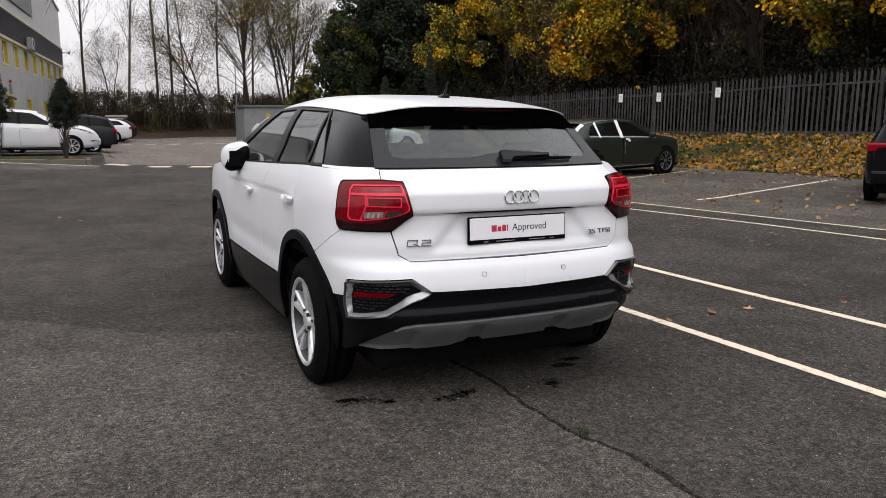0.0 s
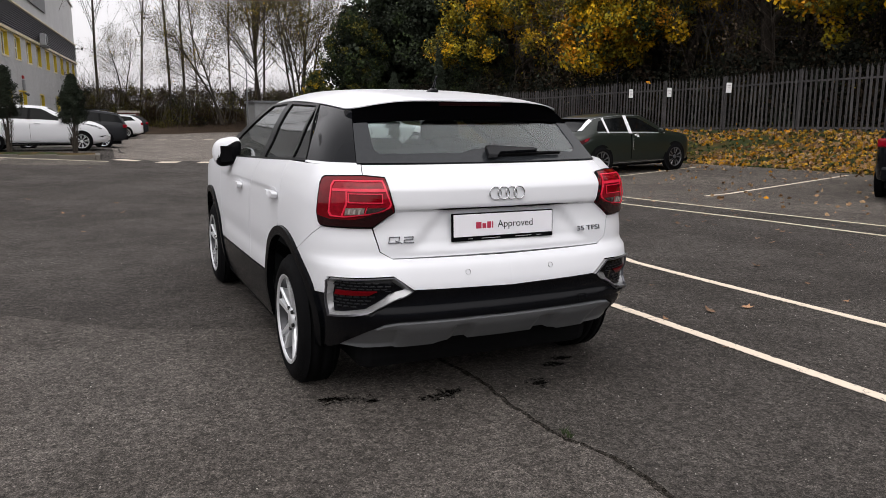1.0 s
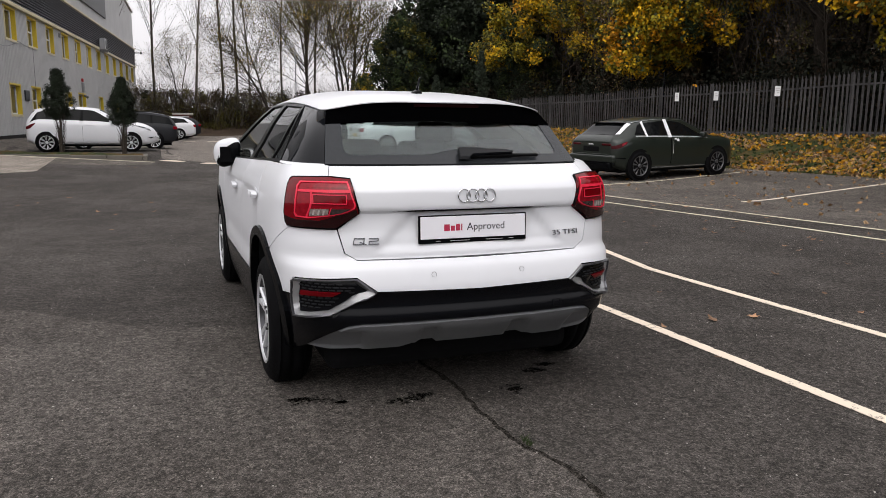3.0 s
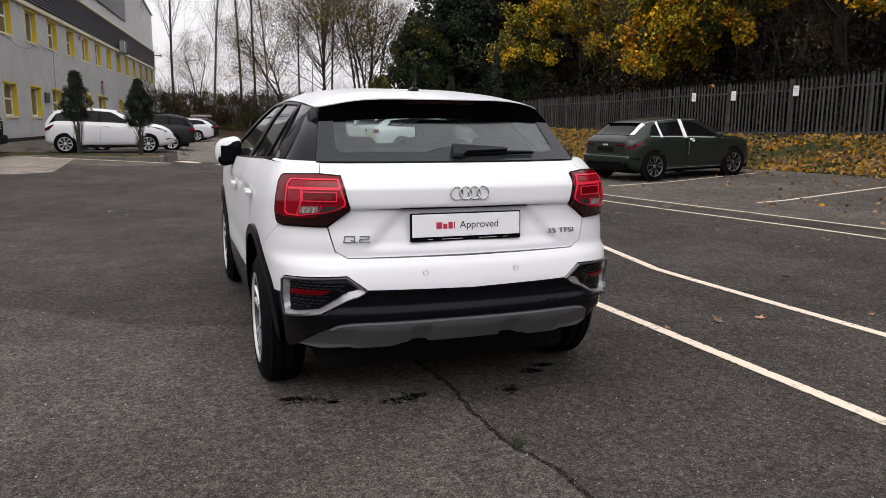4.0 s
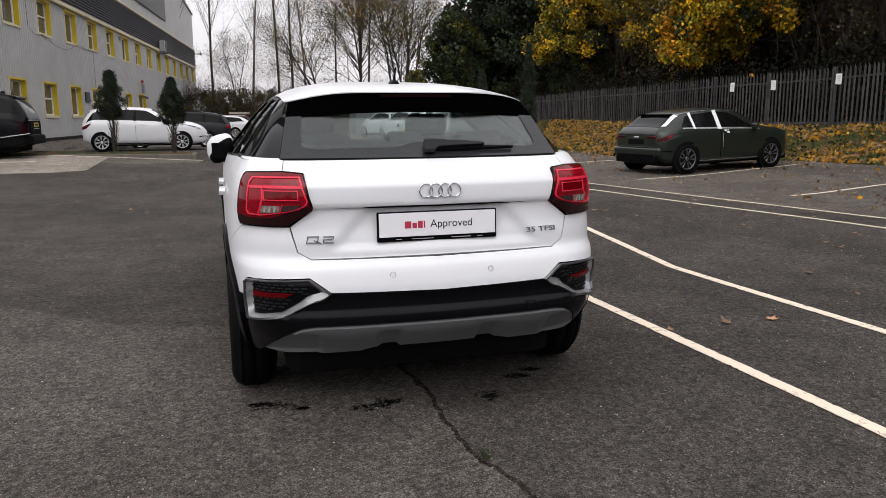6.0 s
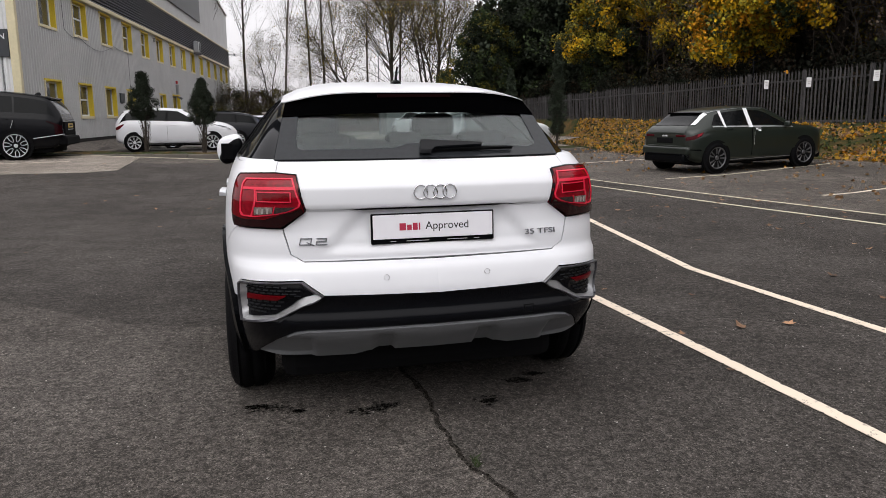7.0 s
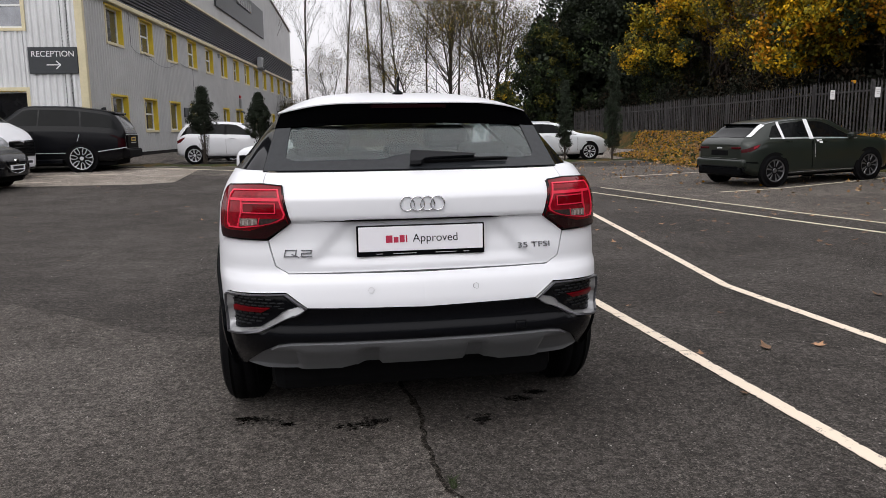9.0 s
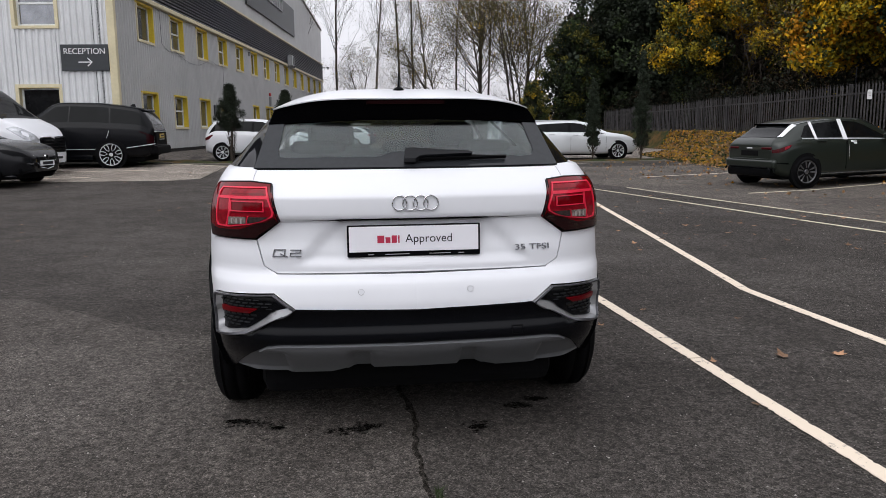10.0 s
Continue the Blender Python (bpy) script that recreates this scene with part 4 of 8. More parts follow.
def glass_skin(u, t):
    """The rear window and spoiler face: u across, t from the waist up."""
    k = GB.lerp(GT, t)
    yc = 0.128 + (0.448 - 0.128) * t
    return Vector((u * k.x, yc + (k.y - yc) * abs(u) ** 2.2, k.z + 0.022 * t * (1 - u * u)))


HUB_R, HUB_F, HUB_Z, SIDE = 0.665, 3.26, 0.328, 0.68
AR, AF = 1.40, HUB_F + SIDE
R_OUT, R_IN = 0.475, 0.425
car = empty("white_car", pose(0, 0, 0), "white compact SUV with black cladding parked on asphalt", "car")

tail_half = [(0.712, 1.135), (0.700, 1.090), (0.600, 1.082), (0.543, 0.934), (0.640, 0.862), (0.609, 0.757), (0.558, 0.726)]
hatch = panel("tailgate", tail_half[::-1] + mirror(tail_half)[::-1], tail, WHITE_PAINT, car, step=(0.025, 0.0075))
for ed in hatch.data.edges:
    a, b = (hatch.data.vertices[i].co.z for i in ed.vertices)
    ed.use_edge_sharp = abs(a - b) < 0.001 and 0.930 < a < 0.945
# Handle recess; its thin black ends paint the shade line under the crease
panel("handle_recess", [(-0.54, 0.9385), (-0.30, 0.9345), (0.30, 0.9345), (0.54, 0.9385), (0.54, 0.9396), (-0.54, 0.9396)], skin, BLACK_PLASTIC, hatch, step=0.04, out=-0.004, thick=0.01)
lamp_o = [(0.600, 1.078), (0.700, 1.086), (0.905, 1.082), (0.922, 1.074), (0.932, 1.05), (0.924, 0.93), (0.908, 0.885), (0.890, 0.868), (0.648, 0.866), (0.548, 0.934)]
bump_half = [(0, 0.719), (0.556, 0.722), (0.613, 0.754), (0.646, 0.859), (0.892, 0.8615), (1.0885, 0.7545), (1.133, 0.7335)]
arch_up = [p for p in arc(AR, HUB_Z, R_OUT, 123, 151, 8)]
bump_low = [(0.985, 0.556), (0.905, 0.562), (0.893, 0.640), (0.868, 0.646), (0.572, 0.656), (0.487, 0.592), (0, 0.583)]
white_half = bump_half + arch_up + bump_low
for g in (1, -1):
    o = white_half if g > 0 else [(-u, v) for u, v in white_half]
    panel("bumper_cover", o, skin, WHITE_PAINT, car, step=(0.03, 0.02))
black_half = [(0, 0.578), (0.487, 0.586), (0.692, 0.478), (0.905, 0.460), (0.909, 0.556), (0.985, 0.550)] + arc(AR, HUB_Z, R_OUT, 153, 186, 8) + [(0.93, 0.262), (0.826, 0.300), (0.70, 0.393), (0.62, 0.433), (0.56, 0.442), (0, 0.447)]
for g in (1, -1):
    panel("lower_bumper", [(g * u, v) for u, v in black_half], skin, BLACK_PLASTIC, car, step=0.025, label="satin black lower bumper")


def skid_relief(s, z):
    a = abs(s)
    k = smooth01((0.412 - z) / 0.008)
    hi = smooth01((0.20 - a) / 0.02) + smooth01((a - 0.26) / 0.02) * smooth01((0.56 - a) / 0.03)
    return (-0.024 * k + 0.021 * k * hi) * smooth01((z - 0.285) / 0.03)


skid = [(0, 0.443), (0.56, 0.438), (0.62, 0.429), (0.70, 0.388), (0.762, 0.342), (0.818, 0.304), (0.70, 0.297), (0.574, 0.299), (0.36, 0.303), (0.30, 0.320)]
panel("skid_plate", skid[1:] + [(-u, v) for u, v in reversed(skid[1:])], skin, SKID_GREY, car, step=0.018, out=0.012, thick=0.02, label="silver-grey skid plate", relief=skid_relief)
panel("tow_eye_cover", ring([(0.40, 0.492), (0.448, 0.492), (0.448, 0.458), (0.40, 0.458)], [(0.4025, 0.4895), (0.4455, 0.4895), (0.4455, 0.4605), (0.4025, 0.4605)]), skin, DARK, car, out=0.003, thick=0.003)
def bevel_ring(name, outer, inner, o_out, o_in, material, parent, label, flip):
    """A frame whose faces slope from a proud outer edge to a sunk inner one."""
    v, f = [], []
    n, k = len(outer), 8
    for i in range(n):
        base = len(v)
        for j in range(k + 1):
            for a, b, off in ((outer[i], outer[(i + 1) % n], -0.02), (outer[i], outer[(i + 1) % n], o_out), (inner[i], inner[(i + 1) % n], o_in), (inner[i], inner[(i + 1) % n], o_in - 0.03)):
                s_, z_ = a[0] + (b[0] - a[0]) * j / k, a[1] + (b[1] - a[1]) * j / k
                nn = (skin(s_ + 0.004, z_) - skin(s_ - 0.004, z_)).cross(skin(s_, z_ + 0.004) - skin(s_, z_ - 0.004)).normalized()
                v.append(skin(s_, z_) + nn * off)
        for j in range(k):
            for c in range(3):
                q = (base + 4 * j + c, base + 4 * j + c + 1, base + 4 * j + c + 5, base + 4 * j + c + 4)
                f.append(q if flip else q[::-1])
    ob = mesh_ob(name, v, f, material, parent, label, smooth=True)
    ob.data.set_sharp_from_angle(angle=radians(30))
    return ob


for g in (1, -1):
    m2 = lambda o: [(g * u, v) for u, v in o]
    lamp = panel("rear_lamp", m2(lamp_o), skin, LAMP_DARK, car, step=0.02, out=0.012, thick=0.04, label="dark red angular tail lamp")
    panel("smoked_lens", m2([(0.553, 0.934), (0.648, 0.869), (0.890, 0.871), (0.908, 0.888), (0.915, 0.915), (0.84, 0.902), (0.72, 0.902), (0.60, 0.938), (0.566, 0.955)]), skin, mat("smoked_red_lens", (0.012, 0.0006, 0.0012), 0.06, spec=0.5), lamp, step=0.03, out=0.0135, thick=0.004, label="smoked lower lens")
    rim_in = [(u + (0.74 - u) * 0.022, v + (0.97 - v) * 0.035) for u, v in lamp_o]
    panel("lens_rim", [m2(w) for w in ring(lamp_o, rim_in)], skin, TRIM_BLACK, lamp, step=0.03, out=0.0132, thick=0.03)
    guide_o = [(0.612, 1.062), (0.842, 1.062), (0.856, 1.045), (0.848, 0.930), (0.835, 0.914), (0.770, 0.911), (0.660, 0.925), (0.572, 0.958), (0.568, 0.972)]
    inset = lambda o, d: [(u + (0.71 - u) * d, v + (0.99 - v) * d * 1.3) for u, v in o]
    panel("red_field", m2(inset(guide_o, 0.03)), skin, LAMP_RED, lamp, step=0.03, out=0.014, thick=0.004)
    panel("light_guide", [m2(q) for q in ring(guide_o, inset(guide_o, 0.052))], skin, LAMP_BRIGHT, lamp, step=0.03, out=0.0175, thick=0.006, label="bright red light guide")
    panel("light_guide", m2([(0.600, 1.031), (0.845, 1.031), (0.845, 1.0235), (0.598, 1.0235)]), skin, LAMP_BRIGHT, lamp, step=0.03, out=0.0175, thick=0.006, label="bright red light guide")
    panel("light_guide", m2([(0.770, 1.026), (0.778, 1.026), (0.770, 0.98), (0.785, 0.915), (0.777, 0.915), (0.761, 0.98)]), skin, LAMP_BRIGHT, lamp, step=0.03, out=0.0175, thick=0.006, label="bright red light guide")
    q = [(0.612, 1.016), (0.765, 1.016), (0.757, 0.975), (0.606, 0.975)]
    panel("brake_field", m2(q), skin, LAMP_DARK, lamp, step=0.03, out=0.018, thick=0.004)
    panel("light_guide", [m2(w) for w in ring(q, [(0.616, 1.012), (0.760, 1.012), (0.753, 0.979), (0.611, 0.979)])], skin, LAMP_BRIGHT, lamp, step=0.03, out=0.0205, thick=0.004, label="bright red light guide")
    rev = panel("reversing_lens", m2([(0.768, 0.956), (0.766, 0.921), (0.684, 0.928), (0.684, 0.957)]), skin, LAMP_CLEAR, lamp, step=0.03, out=0.0195, thick=0.006, label="clear reversing lens")
    panel("smoked_corner", m2([(0.676, 0.957), (0.676, 0.929), (0.590, 0.957)]), skin, mat("smoked_clear_lens", (0.045, 0.028, 0.028), 0.1, spec=0.6, grain=0.5, scale=60), lamp, step=0.03, out=0.0195, thick=0.006, label="smoked clear lens")
    for q_ in (0.700, 0.722, 0.745):
        panel("lens_rib", m2([(q_, 0.953), (q_ + 0.008, 0.953), (q_ + 0.008, 0.927), (q_, 0.927)]), skin, mat("bright_lens_rib", (0.42, 0.37, 0.35), 0.2, spec=0.6), rev, step=0.03, out=0.0208, thick=0.004)
    panel("lens_divider", m2([(0.672, 0.960), (0.676, 0.960), (0.682, 0.928), (0.678, 0.928)]), skin, LAMP_BRIGHT, lamp, step=0.03, out=0.021, thick=0.006)
    # surround and grille of the bumper vents
    fo = [(0.866, 0.640), (0.572, 0.650), (0.490, 0.589), (0.693, 0.483), (0.890, 0.467), (0.898, 0.56), (0.890, 0.628)]
    fi = [(0.842, 0.622), (0.598, 0.633), (0.553, 0.599), (0.721, 0.514), (0.862, 0.505), (0.862, 0.56), (0.856, 0.612)]
    fi = [(a + (c - a) * 0.66, b + (d - b) * 0.66) for (a, b), (c, d) in zip(fo, fi)]
    grille = panel("vent_grille", m2(fi), skin, BLACK_PLASTIC, car, step=0.03, out=-0.018, thick=0.012)
    bevel_ring("vent_surround", m2(fo), m2(fi), 0.014, -0.024, SATIN_GREY, car, "satin silver vent surround", g < 0)
    lip = [(u + (0.72 - u) * 0.035, v + (0.56 - v) * 0.06) for u, v in fo]
    panel("vent_lip", [m2(w) for w in ring(fo, lip)], skin, mat("dark_metal_lip", (0.10, 0.10, 0.11), 0.3, metal=0.7), car, step=0.03, out=0.0155, thick=0.01)
    for r_ in range(9):
        z = 0.512 + 0.0142 * r_
        for k in range(9):
            s0 = 0.572 + k * 0.036 + (0.018 if r_ % 2 else 0)
            start = max(0.735 - (z - 0.506) * 1.95, 0.572 + max(z - 0.605, 0) * 2.5)
            if s0 > start and s0 + 0.027 < 0.872 and not (abs(z - 0.573) < 0.012 and s0 > 0.62):
                panel("grille_bar", m2([(s0, z + 0.0026), (s0 + 0.027, z + 0.0026), (s0 + 0.027, z - 0.0026), (s0, z - 0.0026)]), skin, mat("dark_grey_plastic", (0.014, 0.015, 0.017), 0.3, spec=0.3), grille, step=0.05, out=-0.012, thick=0.008)
    panel("reflector", m2([(0.858, 0.586), (0.655, 0.584), (0.690, 0.562), (0.860, 0.561)]), skin, RED_REFLECTOR, grille, step=0.03, out=-0.008, thick=0.012, label="red reflector")
    # flank
    quarter = [(0.716, 1.137), (0.704, 1.090), (0.909, 1.087), (0.928, 1.077), (0.938, 1.05), (0.930, 0.93), (0.913, 0.883), (0.894, 0.864), (1.090, 0.757), (1.135, 0.736)] + arc(AR, HUB_Z, R_OUT, 122, 77, 10) + [(1.510, 0.95), (1.525, 1.128)]
    panel("rear_quarter_panel", m2(quarter), door_skin, WHITE_PAINT, car, step=(0.04, 0.012))
    rd = [(1.530, 1.128), (1.515, 0.95), (1.512, 0.80)] + arc(AR, HUB_Z, R_OUT, 75, 21, 10) + [(2.30, 0.486), (2.30, 0.9), (2.15, 1.104)]
    panel("rear_door", m2(rd), door_skin, WHITE_PAINT, car, step=(0.04, 0.012))
    fd = [(2.155, 1.104), (2.305, 0.9), (2.305, 0.486), (3.38, 0.47), (3.44, 0.8), (3.52, 1.058)]
    panel("front_door", m2(fd), door_skin, WHITE_PAINT, car, step=(0.04, 0.012))
    fw = [(3.525, 1.058), (3.445, 0.8), (3.385, 0.47), (3.50, 0.459)] + arc(AF, HUB_Z, R_OUT, 164, 20, 16) + [(4.50, 0.50), (4.50, 0.86), (4.2, 0.99), (3.7, 1.045)]
    panel("front_wing", m2(fw), door_skin, WHITE_PAINT, car, step=0.04)
    sill = arc(AR, HUB_Z, R_OUT, 20, -12, 6) + [(1.88, 0.215), (3.50, 0.215)] + arc(AF, HUB_Z, R_OUT, 192, 164, 5) + [(3.38, 0.463), (2.30, 0.479)]
    panel("sill_cladding", m2(sill), door_skin, BLACK_PLASTIC, car, step=0.04, out=0.004)
    for c in (AR, AF):
        a0 = 186 if c == AR else 192
        oo, ii = arc(c, HUB_Z, R_OUT - 0.002, a0, -8, 30), arc(c, HUB_Z, R_IN, a0, -8, 30)
        panel("arch_cladding", [m2([oo[i], oo[i + 1], ii[i + 1], ii[i]]) for i in range(30)], skin, BLACK_GLOSS, car, step=0.05, out=0.016, thick=0.04, label="black wheel arch cladding")
    # greenhouse
    blade = lambda u, t: blade_skin(u, t, g)
    panel("pillar_blade", [(0.012, 0.004), (0.99, 0.004), (0.99, 0.995), (0.012, 0.995)] if g > 0 else [(0.012, 0.004), (0.012, 0.995), (0.99, 0.995), (0.99, 0.004)], blade, BLADE_GREY, car, step=(0.1, 0.08), out=0.0, label="glossy dark grey pillar panel", flip=(g < 0))
    sh = lambda u, t: blade_skin(u, 0.0, g).lerp(skin(g * (0.716 + 0.534 * u), 1.135), t) + Vector((0, 0, 0.004 * math.sin(t * 3.14)))
    panel("shoulder", [(0.03, 0), (1, 0), (1, 1), (0.03, 1)] if g > 0 else [(0.03, 0), (0.03, 1), (1, 1), (1, 0)], sh, WHITE_PAINT, car, step=(0.1, 0.25), flip=(g > 0))
    panel("rear_side_window", m2([(1.275, 1.150), (2.095, 1.115), (2.478, 1.428), (1.80, 1.410), (1.55, 1.29)]), skin, GLASS_DARK, car, step=0.05, out=-0.006, thick=0.004, label="privacy glass").visible_shadow = False
    wf = [(1.25, 1.140), (2.118, 1.105), (2.505, 1.442), (1.79, 1.420), (1.535, 1.29)]
    panel("window_frame", [m2(w) for w in ring(wf, [(1.275, 1.150), (2.095, 1.115), (2.478, 1.428), (1.80, 1.410), (1.55, 1.29)])], skin, TRIM_BLACK, car, step=0.05, out=0.002)
    panel("window_bar", m2([(1.50, 1.14), (1.535, 1.139), (1.83, 1.415), (1.80, 1.414)]), skin, TRIM_BLACK, car, step=0.05, out=0.001)
    panel("door_pillar", m2([(2.122, 1.106), (2.185, 1.104), (2.59, 1.444), (2.51, 1.442)]), skin, TRIM_BLACK, car, step=0.05, out=0.002)
    panel("front_side_window", m2([(2.19, 1.108), (3.50, 1.065), (2.99, 1.425), (2.60, 1.436)]), skin, GLASS_SIDE, car, step=0.05, out=-0.006, thick=0.004).visible_shadow = False
    wf = [(2.188, 1.103), (3.515, 1.058), (3.00, 1.436), (2.594, 1.446)]
    panel("window_frame", [m2(w) for w in ring(wf, [(2.215, 1.112), (3.47, 1.069), (2.99, 1.422), (2.606, 1.432)])], skin, TRIM_BLACK, car, step=0.05, out=0.002)
    panel("screen_pillar", m2([(3.52, 1.058), (3.70, 1.048), (3.10, 1.437), (3.005, 1.437)]), skin, TRIM_BLACK, car, step=0.04)
    # handles
    for s0, z0 in ((1.63, 0.945), (2.66, 0.912)):
        panel("door_handle", m2([(s0 - 0.105, z0 + 0.004), (s0 - 0.095, z0 + 0.014), (s0 - 0.02, z0 + 0.018), (s0 + 0.095, z0 + 0.013), (s0 + 0.11, z0 + 0.004), (s0 + 0.105, z0 - 0.010), (s0 - 0.02, z0 - 0.016), (s0 - 0.095, z0 - 0.014)]), door_skin, WHITE_PAINT, car, step=0.03, out=0.036, thick=0.030)
        # flat plate in darker white paints the shade of the handle cup
        panel("handle_cup", m2([(s0 - 0.06, z0 + 0.020), (s0 - 0.02, z0 + 0.034), (s0 + 0.03, z0 + 0.034), (s0 + 0.06, z0 + 0.020)]), door_skin, mat("shaded_white_paint", (0.60, 0.605, 0.62), 0.5, grain=0.02, scale=3), car, step=0.03, out=0.0015, thick=0.004)
    # mirror
    def pod(cx, cy, cz, hx, hy, hz, power, keep, slope):
        """A rounded wedge-like shell; keep picks the faces that stay."""
        bm = bmesh.new()
        bmesh.ops.create_icosphere(bm, subdivisions=4, radius=1)
        for v in bm.verts:
            x, y, z = [math.copysign(abs(c) ** power, c) for c in v.co]
            x *= 1 - 0.18 * max(-z, 0)
            v.co = Vector((g * (cx + hx * x), cy + hy * y + 0.05 * x, cz + hz * z + slope * x))
        cut = [f for f in bm.faces if not keep(f.calc_center_median() - Vector((g * cx, cy, cz)))]
        bmesh.ops.delete(bm, geom=cut, context="FACES")
        return bm
    rim_h = lambda d: d.z + 0.35 * g * d.x + 0.8 * (d.y + 0.045)
    mir = part("door_mirror", pod(0.900, 2.36, 1.108, 0.088, 0.080, 0.096, 0.66, lambda d: rim_h(d) > 0.0, -0.022), WHITE_PAINT, car, smooth=True)
    part("mirror_housing", pod(0.897, 2.355, 1.104, 0.085, 0.078, 0.094, 0.66, lambda d: True, -0.022), BLACK_GLOSS, mir, smooth=True)
    part("mirror_glass", box_bm((min(g * 0.835, g * 0.955), 2.268, 1.045), (max(g * 0.835, g * 0.955), 2.274, 1.150), 0.003), TRIM_BLACK, mir)
    bm = bmesh.new()
    for za, zb, xa, xb, ya, yb in ((0.985, 1.05, 0.835, 0.875, 2.34, 2.40),):
        box_bm((min(g * xa, g * xb), ya, za), (max(g * xa, g * xb), yb, zb), 0.012, bm=bm)
    part("mirror_foot", bm, SPOILER_BLACK, mir)
# inner dark shells close the gaps
panel("inner_shell", [(-1.0, 0.30), (1.0, 0.30), (1.0, 1.125), (-1.0, 1.125)], tail, DARK, car, step=0.06, out=-0.05, thick=0.01)
for g in (1, -1):
    panel("inner_shell", [(g * 1.80, 0.25), (g * 3.52, 0.25), (g * 3.52, 1.05), (g * 2.2, 1.09), (g * 1.80, 1.10)], door_skin, DARK, car, step=0.15, out=-0.03, thick=0.01)
    panel("inner_shell", [(g * 0.98, 0.80), (g * 1.82, 0.80), (g * 1.82, 1.10), (g * 0.98, 1.13)], door_skin, DARK, car, step=0.15, out=-0.03, thick=0.01)
part("underbody", box_bm((-0.66, 0.20, 0.150), (0.64, 3.95, 0.52), 0.06), DARK, car)
part("underbody", box_bm((-0.84, 1.08, 0.165), (0.84, 2.86, 0.46), 0.03), DARK, car)
part("wheel_well", box_bm((-0.845, 0.28, 0.72), (0.845, 1.15, 0.80), 0.03), DARK, car)
part("wheel_well", box_bm((-0.845, 2.88, 0.74), (0.845, 3.74, 0.80), 0.03), DARK, car)

# roof
roof_c = curve([(0.36, 1.432), (0.5, 1.452), (0.8, 1.486), (1.3, 1.516), (1.9, 1.524), (2.35, 1.50)])
roof_ex = curve([(0.40, 0.586), (0.485, 0.594), (0.60, 0.597), (0.82, 0.589), (1.11, 0.572), (1.9, 0.548), (2.35, 0.556)])
roof_ez = curve([(0.40, 1.374), (0.485, 1.385), (0.82, 1.409), (1.11, 1.425), (1.9, 1.451), (2.35, 1.438)])


def roof_skin(u, y):
    yy = y + 0.085 * abs(u) ** 2.5 * smooth01((0.75 - y) / 0.35)
    x = u * roof_ex(yy)
    return Vector((x, yy, roof_ez(yy) + (roof_c(yy) - roof_ez(yy)) * (1 - abs(u) ** 4.4)))


panel("roof", [(-1, 0.50), (-0.985, 0.45), (-0.95, 0.405), (-0.89, 0.380), (-0.80, 0.371), (0.80, 0.371), (0.89, 0.380), (0.95, 0.405), (0.985, 0.45), (1, 0.50), (1, 2.32), (-1, 2.32)], roof_skin, WHITE_PAINT, car, step=(0.06, 0.04), thick=0.005)
panel("headlining", [(-0.97, 0.5), (0.97, 0.5), (0.97, 2.25), (-0.97, 2.25)], roof_skin, mat("pale_headlining", (0.42, 0.42, 0.42), 0.9, grain=0.1, scale=100), car, step=0.2, out=-0.03, thick=0.01)
under = lambda u, t: glass_skin(u, 0.765).lerp(roof_skin(0.97 * u, 0.385 + 0.07 * abs(u) ** 6) - Vector((0, 0, 0.0045)), t)
# Black panel also stands in for the spoiler's dark reflection on the upper glass
spo = panel("spoiler_underside", [(-1.0, 0.0), (1.0, 0.0), (1.0, 1.0), (-1.0, 1.0)], under, SPOILER_BLACK, car, step=(0.08, 0.25), out=0.004, thick=0.012, label="black panel for the spoiler underside and its dark reflection in the glass")
panel("high_brake_lamp", [(-0.30, 0.74), (0.30, 0.74), (0.30, 0.90), (-0.30, 0.90)], under, mat("dim_brake_lens", (0.006, 0.0008, 0.001), 0.3, spec=0.02), spo, step=0.06, out=0.010, thick=0.008)
# rear window
def half_pane(e):
    """Right half of the clear pane, from the waist up, set in by e, with a rounded lower corner."""
    c = [(0.878 - e, 0.42), (0.874 - e, 0.30)]
    for i in range(7):
        a = math.radians(90 * i / 6)
        c.append((0.79 + (0.082 - e) * math.cos(a), 0.275 - (0.120 - e) * math.sin(a)))
    return c


pr = [(0.885, 0.765)] + half_pane(0.0)
inner = pr + [(0.62, 0.152), (0.28, 0.156), (0.22, 0.19), (0.17, 0.235), (-0.10, 0.24), (-0.16, 0.20), (-0.22, 0.165)] + [(-u, t) for u, t in reversed(pr)]
border = [[(1, 0.765)] + pr + [(0.62, 0.152), (0.62, 0.0), (1, 0.0)], [(-u, t) for u, t in reversed([(1, 0.765)] + pr + [(0.62, 0.162), (0.62, 0.0), (1, 0.0)])], [(-0.62, 0.0), (0.62, 0.0), (0.62, 0.152), (0.28, 0.156), (0.22, 0.19), (0.17, 0.235), (-0.10, 0.24), (-0.16, 0.20), (-0.22, 0.165), (-0.62, 0.162)]]
pane = panel("rear_window", inner, glass_skin, GLASS_REAR, car, step=(0.1, 0.08), out=-0.003, thick=0.003, label="tinted rear window")
pane.visible_shadow = False
panel("glass_border", border, glass_skin, mat("ceramic_border", (0.022, 0.024, 0.027), 0.10, grain=0.1, scale=50, spec=0.28), car, step=(0.08, 0.06), out=0.0, thick=0.006)
# wiper
wip = panel("rear_wiper", [(-0.045, 0.03), (0.03, 0.03), (0.06, 0.075), (0.10, 0.085), (0.40, 0.105), (0.41, 0.135), (0.20, 0.165), (0.0, 0.20), (-0.03, 0.19)], glass_skin, BLACK_PLASTIC, car, step=0.04, out=0.036, thick=0.026, label="black rear wiper")
